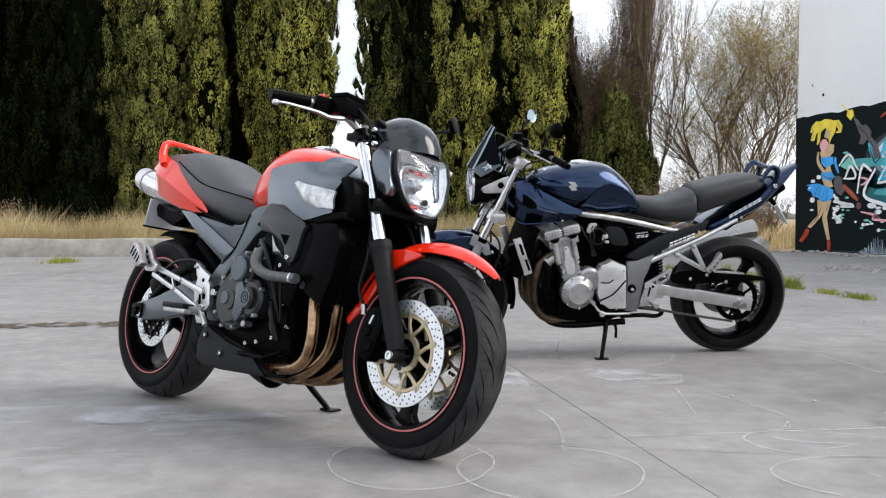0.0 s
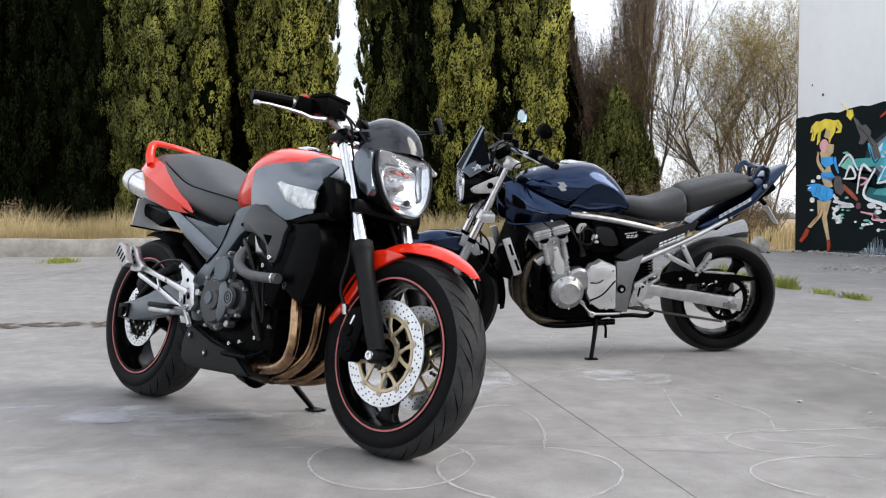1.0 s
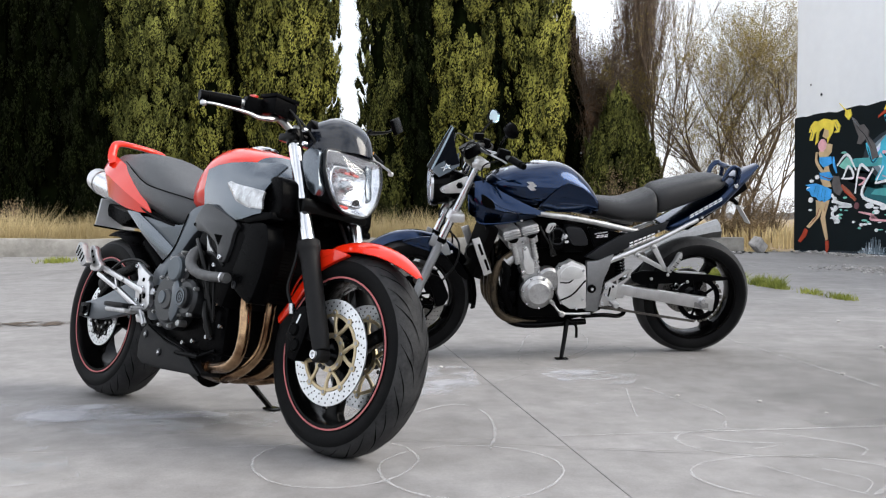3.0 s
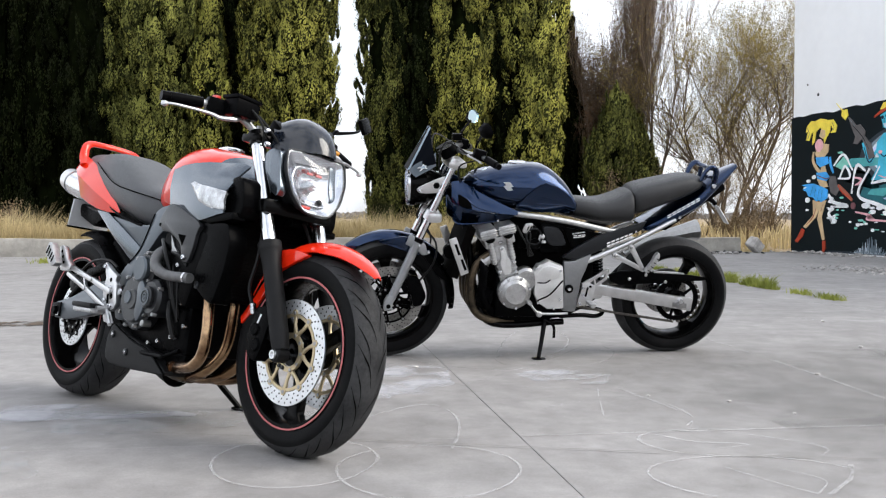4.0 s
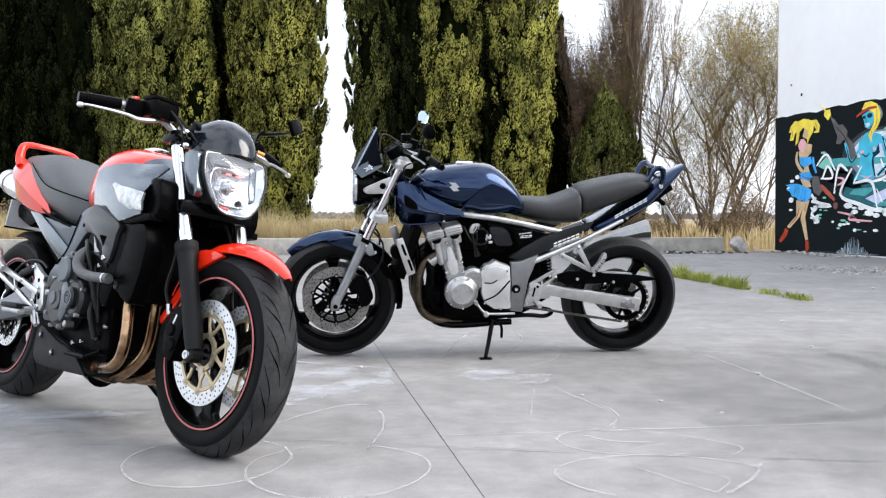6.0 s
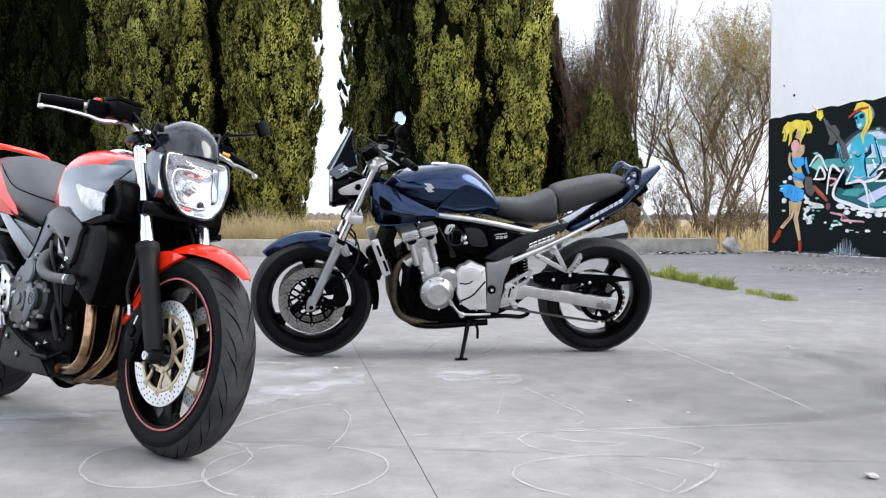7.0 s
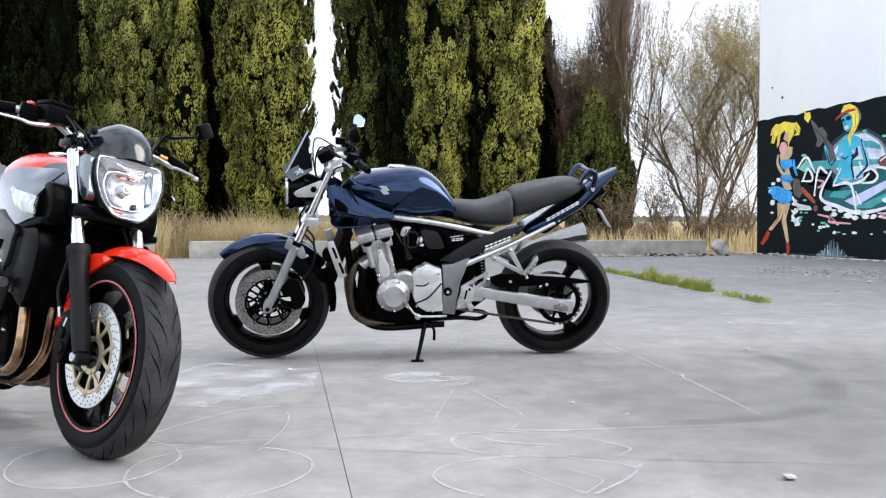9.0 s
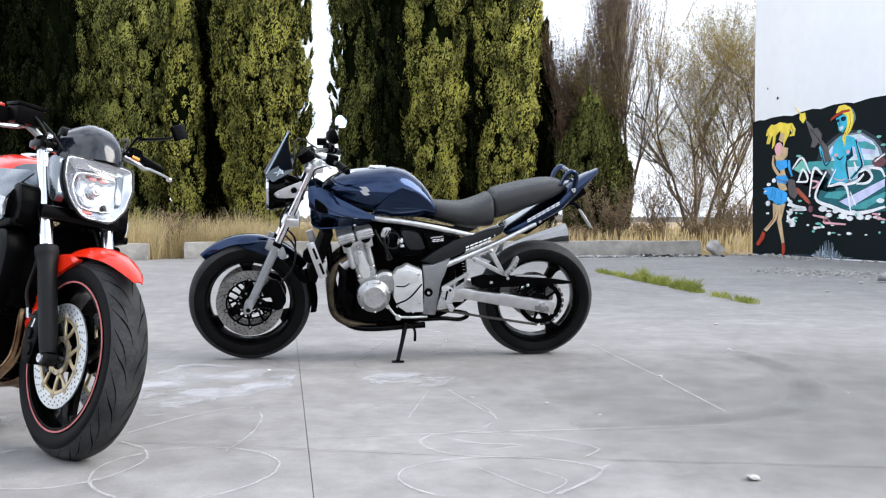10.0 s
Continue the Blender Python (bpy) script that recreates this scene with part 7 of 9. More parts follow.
        teeth.append(moved(box(-0.003, 0.003, -0.003, 0.003, -0.003, 0.003, 0.001, 1), Matrix.Translation((0.113 * math.cos(a), 0.088, 0.300 + 0.114 * math.sin(a))) @ Matrix.Rotation(-a, 4, "Y")))
    tagged(part("sprocket_teeth", joined(*teeth), M_DARKMETAL, sprk), kind="stuff")
    part("sprocket_web", joined(lathe([(0.03, -0.003), (0.046, -0.003), (0.046, 0.003), (0.03, 0.003)], 30, (0, 0.088, 0.300)), *[moved(plate([(0.04, -0.008), (0.092, -0.006), (0.092, 0.006), (0.04, 0.008)], -0.003, 0.003, 0.001, 1), Matrix.Translation((0, 0.088, 0.30)) @ Matrix.Rotation(radians(72 * i), 4, "Y")) for i in range(5)]), M_DARKMETAL, sprk)
    links = []
    def chain_run(a, b):
        d = Vector(b) - Vector(a)
        n = int(d.length / 0.0159)
        for i in range(n):
            c = Vector(a) + d * ((i + 0.5) / n)
            off = 0.006 if i % 2 else 0.004
            for s in (1, -1):
                links.append(moved(plate([(-0.010, -0.005), (0.010, -0.005), (0.010, 0.005), (-0.010, 0.005)], s * off, s * (off + 0.0018), 0.0008, 1), Matrix.Translation((c.x, 0.088, c.z)) @ Matrix.Rotation(-math.atan2(d.z, d.x), 4, "Y")))
            links.append(tube([(c.x, 0.082, c.z), (c.x, 0.094, c.z)], 0.0042, 6))
    chain_run((0.66, 0, 0.345), (0.02, 0, 0.413))
    chain_run((0.65, 0, 0.290), (0.30, 0, 0.227))
    chain_run((0.30, 0, 0.227), (0.015, 0, 0.181))
    for k in range(12):
        a0, a1 = radians(95 + 14.6 * k), radians(95 + 14.6 * (k + 1))
        chain_run((0.119 * math.cos(a0), 0, 0.300 + 0.119 * math.sin(a0)), (0.119 * math.cos(a1), 0, 0.300 + 0.119 * math.sin(a1)))
    tagged(part("chain", joined(*links), M_CHAIN, arm), "greasy drive chain", kind="stuff")
    guard_c = part("chain_guard", plate(rounded([(0.376, 0.457), (0.142, 0.446), (-0.021, 0.434), (-0.158, 0.413), (-0.150, 0.400), (-0.02, 0.396), (0.213, 0.384), (0.358, 0.378)], 1), 0.098, 0.112, 0.004), M_PLASTIC, arm, "black chain guard")
    # Aluminium strip stands in for the highlight on the guard's top edge.
    part("guard_strip", plate([(0.140, 0.450), (-0.020, 0.439), (-0.020, 0.433), (0.140, 0.443)], 0.090, 0.1145, 0.001), M_ALU, guard_c, "bright strip put in as the chain guard's highlight")
    part("guard_bolts", joined(*[disc(0.008, 0.112, 0.118, (x, 0, z), 10, 0.002) for x, z in ((0.18, 0.432), (0.265, 0.412), (0.075, 0.395))]), M_ALU, guard_c)
    part("shock", joined(tube([(0.40, 0, 0.38), (0.44, 0, 0.62)], 0.020, 12), *[lathe_z((0.405 + 0.0018 * i, 0, 0.42 + 0.016 * i), [(0.030, 0), (0.037, 0), (0.037, 0.007), (0.030, 0.007)], 18) for i in range(10)]), M_DARKMETAL, bike, "dark coil-over rear shock")
    part("centre_stand", tube([(0.62, 0.12, 0.225), (0.506, 0.115, 0.228), (0.42, 0.08, 0.212), (0.37, 0.03, 0.215), (0.37, -0.03, 0.215), (0.42, -0.08, 0.212), (0.62, -0.12, 0.225)], 0.011, 10), M_BLACK, bike, "black folded centre stand")
    # foot controls and stands
    for s in (1, -1):
        hang = part("foot_rest_bracket", joined(bar_between((0.512, 0.408), (0.400, 0.474), 0.018, 0.016, s * 0.172, s * 0.186), bar_between((0.400, 0.474), (0.412, 0.430), 0.016, 0.014, s * 0.172, s * 0.186), bar_between((0.412, 0.430), (0.466, 0.392), 0.014, 0.016, s * 0.172, s * 0.186), bar_between((0.466, 0.432), (0.462, 0.392), 0.010, 0.010, s * 0.173, s * 0.185), plate([(0.528, 0.412), (0.490, 0.412), (0.459, 0.395), (0.471, 0.326), (0.499, 0.297), (0.552, 0.289), (0.545, 0.33), (0.532, 0.37)], s * 0.170, s * 0.188, 0.004)), M_ALU, bike, "cut-out aluminium foot rest bracket")
        part("foot_peg", joined(tube([(0.49, s * 0.188, 0.31), (0.49, s * 0.27, 0.315)], 0.012, 10), box(0.474, 0.508, min(s * 0.20, s * 0.27), max(s * 0.20, s * 0.27), 0.316, 0.325, 0.003)), M_CAST, hang)
        part("bracket_hole", joined(disc(0.007, s * 0.188, s * 0.1895, (0.486, 0, 0.392), 12, 0), bar_between((0.500, 0.385), (0.508, 0.345), 0.010, 0.008, s * 0.188, s * 0.1895, 0)), M_GROOVE, hang)
        for x, z in ((0.522, 0.385), (0.522, 0.352), (0.537, 0.305)):
            bolt(hang, x, s * 0.188, z, 0.009)
        pill = part("pillion_bracket", joined(bar_between((0.365, 0.545), (0.216, 0.470), 0.026, 0.020, s * 0.155, s * 0.170), bar_between((0.284, 0.588), (0.216, 0.470), 0.026, 0.020, s * 0.157, s * 0.172), bar_between((0.355, 0.556), (0.300, 0.580), 0.012, 0.012, s * 0.152, s * 0.160)), M_ALU, bike, "polished pillion foot rest bracket")
        part("bracket_pad", joined(disc(0.009, s * 0.170, s * 0.175, (0.362, 0, 0.543), 14), disc(0.009, s * 0.172, s * 0.177, (0.284, 0, 0.585), 14)), M_SATIN, pill)
        part("pillion_peg", plate(rounded([(0.222, 0.472), (0.205, 0.458), (0.165, 0.500), (0.146, 0.545), (0.150, 0.566), (0.168, 0.556), (0.186, 0.515)], 2), s * 0.176, s * 0.206, 0.006), M_CAST, pill, "folded ribbed pillion peg")
        part("peg_ribs", joined(*[bar_between((0.204 - 0.014 * k, 0.478 + 0.019 * k), (0.190 - 0.012 * k, 0.470 + 0.020 * k), 0.004, 0.004, s * 0.206, s * 0.2085, 0) for k in range(4)]), M_DARKMETAL, pill)
    shift = part("gear_lever", joined(tube([(0.80, 0.215, 0.325), (0.755, 0.215, 0.272), (0.70, 0.21, 0.262), (0.60, 0.205, 0.262)], 0.006, 10), tube([(0.80, 0.205, 0.325), (0.80, 0.245, 0.325)], 0.010, 10), disc(0.014, 0.20, 0.225, (0.745, 0, 0.262), 16)), M_CAST, bike, "bare metal gear lever")
    stand = part("side_stand", joined(tube([(0.70, 0.15, 0.215), (0.722, 0.20, 0.135), (0.748, 0.255, 0.055)], [0.013, 0.011, 0.010], 10), tube([(0.705, 0.16, 0.22), (0.66, 0.17, 0.19), (0.655, 0.175, 0.13)], 0.007, 8)), M_BLACK, bike, "black side stand lowered to the ground")
    part("stand_foot", moved(box(-0.03, 0.03, -0.022, 0.022, 0.0, 0.008, 0.002), pose(0.748, 0.258, 0.0462, 10, 0, 0)), M_BLACK, stand)
    bolt(frame_part, 0.595, 0.188, 0.383, 0.022, 0.010, M_DARKMETAL)
    bolt(frame_part, 0.595, 0.194, 0.383, 0.010, 0.010)
    return bike


def lathe_z(at, profile, sides=24):
    """Turn a profile of (radius, height) about an upright axis."""
    bm = lathe(profile, sides)
    return moved(bm, Matrix.Translation(at) @ Matrix.Rotation(radians(90), 4, "X"))


def loftring(outline, x0, x1, k=1.05):
    """A thin frame round an outline in (y, z)."""
    bm = bmesh.new()
    cy = sum(p[0] for p in outline) / len(outline)
    cz = sum(p[1] for p in outline) / len(outline)
    rings = []
    for x, s in ((x0, 1.0), (x0, k), (x1, k), (x1, 0.985)):
        rings.append([bm.verts.new((x, cy + (y - cy) * s, cz + (z - cz) * s)) for y, z in outline])
    n = len(outline)
    for i in range(4):
        a, b = rings[i], rings[(i + 1) % 4]
        for j in range(n):
            bm.faces.new((a[j], a[(j + 1) % n], b[(j + 1) % n], b[j]))
    return bm


blue_motorcycle()


# ---- the red and grey motorcycle ----
def red_motorcycle():
    bike = empty("motorcycle", bike_pose((-1.659, 4.784), (-0.665, 3.741), 10), "red and grey naked motorcycle leaning on its side stand", "motorcycle", "parked motorcycles")
    I = Matrix.Identity(4)
    FW, RW = (1.428, 0, 0.298), (0.022, 0, 0.310)
    top, low = (1.150, 0.935), (1.440, 0.285)
    S = steer_about((1.105, 0, 0.90), (1.105 + 0.446 * 0.9, 0, 0.0), 2.5)
    S_BAR = steer_about((1.105, 0, 0.90), (1.105 + 0.446 * 0.9, 0, 0.0), 7.0)
    def front(name, bm, mat, parent, label="", smooth=40):
        return part(name, moved(bm, S), mat, parent, label, smooth)
    # wheels and brakes
    fw = wheel(bike, "front_wheel", FW, 0.300, 0.122, S, 25, 3, M_STRIPE, "black three-spoke front wheel with red rim tape", tread=True)
    for s in (-1, 1):
        brake_disc(fw, FW, S, s * 0.066, 0.155, M_GOLD, 5)
    rw = wheel(bike, "rear_wheel", RW, 0.306, 0.168, I, 100, 3, M_STRIPE, "black three-spoke rear wheel with red rim tape", tread=True)
    brake_disc(rw, RW, I, -0.080, 0.120, M_DARKMETAL, 5, 26, 0.035)
    front("axle", tube([(FW[0], -0.125, FW[2] - 0.01), (FW[0], 0.125, FW[2] - 0.01)], 0.012, 14), M_STEEL, fw)
    part("axle", tube([(RW[0], -0.15, RW[2]), (RW[0], 0.15, RW[2])], 0.013, 14), M_STEEL, rw)
    way = Vector((low[0] - top[0], 0, low[1] - top[1]))
    def f(t, y):
        return (top[0] + way.x * t, y, top[1] + way.z * t)
    # fork
    fork = front("front_fork", joined(*[tube([f(0, s * 0.102), f(0.60, s * 0.102)], 0.0215, 18) for s in (1, -1)]), M_STEEL, bike, "chromed fork tubes")
    for s in (1, -1):
        front("fork_slider", joined(tube([f(0.50, s * 0.102), f(0.53, s * 0.102), f(0.60, s * 0.102), f(0.90, s * 0.104), f(0.98, s * 0.106)], [0.036, 0.036, 0.029, 0.028, 0.024], 20), disc(0.024, s * 0.085, s * 0.124, (FW[0], 0, FW[2] - 0.01), 20)), M_MATT, fork, "matt black fork leg")
        front("axle_cap", lathe([(0.008, s * 0.124), (0.013, s * 0.124), (0.013, s * 0.130), (0.008, s * 0.130)], 16, (FW[0] - 0.002, 0, FW[2] - 0.012)), M_DISC, fork, "steel axle end")
        front("pinch_bolts", joined(*[disc(0.006, s * 0.112, s * 0.120, (FW[0] + 0.022 + 0.014 * q, 0, FW[2] - 0.040 - 0.004 * q), 8, 0.001) for q in (0, 1)]), M_COVER, fork)
        front("fork_clamp", tube([f(0.31, s * 0.102), f(0.36, s * 0.102)], 0.031, 18), M_BLACK, fork)
        front("brake_caliper", joined(plate(rounded([(1.345, 0.425), (1.300, 0.415), (1.265, 0.33), (1.280, 0.27), (1.325, 0.255), (1.345, 0.30), (1.37, 0.385)]), s * 0.050, s * 0.112, 0.009), plate([(1.40, 0.37), (1.345, 0.40), (1.33, 0.33), (1.39, 0.32)], s * 0.088, s * 0.104, 0.003), disc(0.020, s * 0.11, s * 0.118, (1.305, 0, 0.35), 16), disc(0.020, s * 0.11, s * 0.118, (1.318, 0, 0.305), 16)), M_PLASTIC, fork, "black four-piston brake caliper")
        front("brake_hose", tube([(1.29, s * 0.115, 0.405), (1.255, s * 0.12, 0.47), (1.26, s * 0.11, 0.56), (1.235, s * 0.09, 0.66), (1.20, s * 0.06, 0.74)], 0.0055, 8), M_CABLE, fork, "black brake hose")
        front("hose_union", tube([(1.285, s * 0.113, 0.395), (1.282, s * 0.118, 0.425)], 0.009, 8), M_STEEL, fork)
        front("caliper_decal", plate([(1.328, 0.395), (1.322, 0.397), (1.292, 0.335), (1.298, 0.333)], s * 0.1122, s * 0.1132, 0), M_WHITE, fork)
    front("lower_clamp", box(1.215, 1.285, -0.13, 0.13, 0.700, 0.745, 0.012), M_BLACK, fork)
    front("upper_clamp", box(1.10, 1.185, -0.13, 0.13, 0.925, 0.952, 0.01), M_BLACK, fork)
    for s in (1, -1):
        front("fork_cap", tube([f(-0.035, s * 0.102), f(0.025, s * 0.102)], 0.027, 16, 2), M_BLACK, fork)
        front("bar_riser", tube([(1.125, s * 0.075, 0.945), (1.128, s * 0.078, 0.985)], 0.016, 12, 2), M_SATIN, fork)
    # mudguard
    def guard_point(a, v, lift=0.0):
        """A point of the red mudguard: it stands further off the tyre towards its pointed front."""
        t = (a - 43) / (146 - 43)
        w = float(np.interp(t, [0, 0.08, 0.2, 0.35, 0.55, 0.8, 1], [0.010, 0.034, 0.052, 0.064, 0.071, 0.069, 0.060]))
        r = float(np.interp(a, [43, 60, 90, 120, 146], [0.352, 0.343, 0.330, 0.322, 0.318])) - float(np.interp(t, [0, 0.3, 1], [0.006, 0.034, 0.046])) * abs(v) ** 2.6 + lift
        return (FW[0] + r * math.cos(radians(a)), v * w, FW[2] + r * math.sin(radians(a)))
    guard = front("front_mudguard", sheet([[guard_point(a, v) for v in np.linspace(-1, 1, 15)] for a in np.linspace(43, 146, 32)], 0.004), M_RED, bike, "glossy red front mudguard", 60)
    for s in (1, -1):
        front("mudguard_side", plate(rounded([(1.46, 0.585), (1.38, 0.602), (1.285, 0.592), (1.262, 0.545), (1.285, 0.505), (1.33, 0.535), (1.40, 0.565)], 2), s * 0.056, s * 0.073, 0.005), M_RED, guard, "red mudguard side")
        front("mudguard_leg", plate([(1.27, 0.525), (1.22, 0.46), (1.155, 0.38), (1.165, 0.36), (1.22, 0.41), (1.285, 0.49)], s * 0.045, s * 0.066, 0.005), M_RED, guard)
        for k in range(9):
            a = 97 - 4.6 * k
            front("decal", sheet([[guard_point(q, s * v, 0.0015) for v in (0.66, 0.74, 0.82)] for q in (a, a - 1.8, a - 3.5)], 0.0012), M_WHITE, guard, "" if k else "pale lettering shown as plain bars")
        bolt(guard, 1.302, s * 0.072, 0.545, 0.010, 0.008, None, S)
    # headlight
    lamp_o = rounded([(-0.114, 0.903), (-0.06, 0.907), (0.0, 0.910), (0.06, 0.907), (0.114, 0.903), (0.118, 0.835), (0.096, 0.765), (0.050, 0.713), (-0.050, 0.713), (-0.096, 0.765), (-0.118, 0.835)], 3)
    tip_back = Matrix.Translation((1.30, 0, 0.80)) @ Matrix.Rotation(radians(-12), 4, "Y") @ Matrix.Translation((-1.30, 0, -0.80))
    def lamp_move(bm):
        return moved(bm, Matrix.Translation((0.008, 0.020, 0)) @ tip_back)
    lamp = front("headlight", lamp_move(shell(lamp_o, 1.315, 1.20, 0.55)), M_COVER, bike, "large shield-shaped clear headlight")
    front("reflector", lamp_move(dome([(y * 0.985, 0.81 + (z - 0.81) * 0.985) for y, z in lamp_o], 1.314, 1.270, 6, 1.0)), M_REFLECT, lamp, "faceted chrome reflector", 0)
    # Paler ring added where the reflector's edge would mirror dark surroundings.
    front("reflector_rim", lamp_move(loftring([(y * 0.965, 0.81 + (z - 0.81) * 0.965) for y, z in lamp_o], 1.305, 1.3145, 1.03)), M_SIGNAL, lamp, "ring added to brighten the reflector's edge")
    inner = rounded([(-0.066, 0.865), (0.066, 0.865), (0.080, 0.815), (0.052, 0.750), (-0.052, 0.750), (-0.080, 0.815)], 2)
    bowl = front("inner_reflector", lamp_move(dome(inner, 1.300, 1.280, 5, 0.85)), M_REFLECT, lamp, "stepped inner reflector", 0)
    front("reflector_step", lamp_move(loftring(inner, 1.290, 1.298, 1.03)), M_REFLECT, bowl)
    front("bulb", lamp_move(joined(moved(disc(0.020, 0, 0.052, (0, 0, 0), 18, 0.006), pose(1.25, 0, 0.815, 0, 0, -90)), moved(disc(0.011, 0, 0.058, (0, 0, 0), 12, 0.004), pose(1.25, 0, 0.815, 0, 0, -90)))), M_SIGNAL, lamp, "bulb cap")
    front("pilot_lamp", lamp_move(moved(disc(0.010, 0, 0.04, (0, 0, 0), 12, 0.004), pose(1.262, 0.03, 0.765, 0, 0, -90))), M_COVER, lamp)
    # Small red boxes stand in for red reflections inside the lamp.
    for k in (-0.016, 0.020):
        front("amber_reflex", lamp_move(box(1.300, 1.3035, k - 0.012, k + 0.012, 0.843, 0.851, 0.001, 1)), M_REDLENS, lamp)
    front("amber_reflex", lamp_move(box(1.300, 1.3035, -0.045, -0.012, 0.733, 0.741, 0.001, 1)), M_REDLENS, lamp)
    front("lens", lamp_move(dome(lamp_o, 1.316, 1.362, 6, 0.6)), M_LENS, lamp, "clear domed headlight lens").visible_shadow = False
    front("lamp_bezel", lamp_move(loftring(lamp_o, 1.306, 1.319, 1.022)), M_COVER, lamp)
    for s in (1, -1):
        front("lamp_ear", plate(rounded([(1.292, 0.893), (1.250, 0.905), (1.215, 0.890), (1.215, 0.855), (1.262, 0.775), (1.300, 0.752), (1.318, 0.775), (1.300, 0.83)]), s * 0.085, s * 0.110, 0.010), M_GREY, lamp, "dark grey headlight side")
        for bx, bz in ((1.212, 0.958), (1.222, 0.915)):
            bolt(lamp, bx, s * 0.110, bz, 0.008, 0.012, None, S)
    # fly screen
    rows = []
    for i in range(11):
        t = i / 10
        a = radians(7 + 75 * t)
        x, z = 1.183 + 0.150 * math.cos(a), 0.890 + 0.138 * math.sin(a)
        hw = 0.104 - 0.040 * t ** 2.2
        rows.append([(x - 0.150 * abs(v) ** 2.6 * (1 - 0.45 * t), v * hw, z - 0.034 * abs(v) ** 3 * t) for v in np.linspace(-1, 1, 19)])
    screen = front("fly_screen", moved(sheet(rows, 0.004), Matrix.Translation((0.008, 0.030, 0))), M_CARBON, bike, "glossy dark carbon fly screen", 60)
    # bars
    D = Matrix.Translation((0.018, 0.008, -0.020))
    def front_bar(name, bm, mat, parent, label="", smooth=40):
        return part(name, moved(bm, S_BAR @ D), mat, parent, label, smooth)
    bar = front_bar("handlebar", tube([(1.005, -0.390, 1.010), (1.045, -0.28, 1.022), (1.085, -0.17, 1.010), (1.125, -0.10, 0.962), (1.13, 0, 0.955), (1.125, 0.10, 0.962), (1.085, 0.17, 1.010), (1.045, 0.28, 1.022), (1.005, 0.390, 1.010)], 0.012, 12), M_SATIN, bike, "dull silver handlebar")
    for s in (1, -1):
        front_bar("grip", tube([(1.043, s * 0.285, 1.022), (1.010, s * 0.380, 1.012)], 0.0175, 14), M_PLASTIC, bar, "black rubber grip")
        front_bar("bar_end", tube([(1.010, s * 0.380, 1.012), (1.002, s * 0.405, 1.010)], 0.016, 14), M_PLASTIC, bar)
        front_bar("switch_box", moved(box(-0.024, 0.024, -0.030, 0.030, -0.028, 0.024, 0.008), pose(1.058, s * 0.245, 1.022, 0, 0, 20 * s)), M_PLASTIC, bar, "black switch housing")
        front_bar("lever", tube([(1.105, s * 0.19, 0.998), (1.130, s * 0.225, 0.985), (1.118, s * 0.262, 0.978), (1.100, s * 0.30, 0.984), (1.065, s * 0.39, 0.983), (1.050, s * 0.420, 0.978)], [0.013, 0.012, 0.009, 0.007, 0.006, 0.006], 10, flat=0.7), M_ALU, bar, "silver hand lever")
        front_bar("lever_ball", lathe_z((1.050, s * 0.420, 0.969), [(0.0005, 0), (0.009, 0.003), (0.011, 0.009), (0.009, 0.015), (0.0005, 0.018)], 12), M_ALU, bar)
        front_bar("lever_perch", tube([(1.08, s * 0.185, 1.010), (1.115, s * 0.205, 1.002)], 0.014, 10), M_PLASTIC, bar)
    front_bar("lever_adjuster", tube([(1.125, 0.205, 1.002), (1.140, 0.225, 0.996)], 0.008, 8), M_AMBER, bar)
    front_bar("kill_switch", moved(box(-0.010, 0.010, -0.010, 0.010, 0, 0.012, 0.003), pose(1.055, -0.245, 1.045, 0, 0, 0)), M_REDLENS, bar, "red kill switch")
    front_bar("brake_reservoir", joined(box(1.075, 1.145, -0.232, -0.142, 1.000, 1.052, 0.006), box(1.072, 1.148, -0.235, -0.139, 1.052, 1.064, 0.003)), M_PLASTIC, bar, "black square brake fluid reservoir")
    mir = front_bar("mirror", joined(tube([(1.09, 0.20, 1.02), (1.10, 0.225, 1.075), (1.08, 0.26, 1.082), (1.02, 0.40, 1.128), (1.008, 0.432, 1.150)], [0.009, 0.011, 0.010, 0.008, 0.010], 8, flat=0.5), moved(box(-0.006, 0.010, -0.046, 0.044, -0.028, 0.028, 0.006), pose(1.005, 0.452, 1.166, 24, -20, 20))), M_PLASTIC, bar, "small black mirror on a flat bent stem")
    for p in ([(1.06, -0.2, 1.03), (1.15, -0.17, 1.03), (1.20, -0.12, 0.96), (1.15, -0.09, 0.86)], [(1.06, 0.2, 1.03), (1.17, 0.17, 1.02), (1.2, 0.12, 0.93), (1.12, 0.08, 0.84)], [(1.08, -0.18, 1.06), (1.17, -0.12, 1.0), (1.22, -0.06, 0.92)]):
        front("cable", tube(p, 0.0038, 8), M_CABLE, bar)
    front("instrument", moved(box(-0.03, 0.03, -0.075, 0.075, -0.03, 0.03, 0.012), pose(1.168, 0.01, 0.972, 0, 35, 0)), M_PLASTIC, bar, "black instrument panel")
    # tank
    tank = part("fuel_tank", loft(smooth_sections([(0.600, 0.745, 0.085, 0.02, 0.03, 2.4), (0.625, 0.760, 0.115, 0.060, 0.055, 2.5), (0.68, 0.780, 0.140, 0.098, 0.085, 2.5), (0.75, 0.80, 0.158, 0.126, 0.100, 2.5), (0.83, 0.81, 0.166, 0.128, 0.10, 2.5), (0.92, 0.81, 0.168, 0.114, 0.09, 2.5), (1.0, 0.810, 0.150, 0.092, 0.08, 2.4), (1.07, 0.800, 0.10, 0.05, 0.06, 2.3)], 5), 40), M_RED, bike, "glossy red fuel tank top", smooth=60)
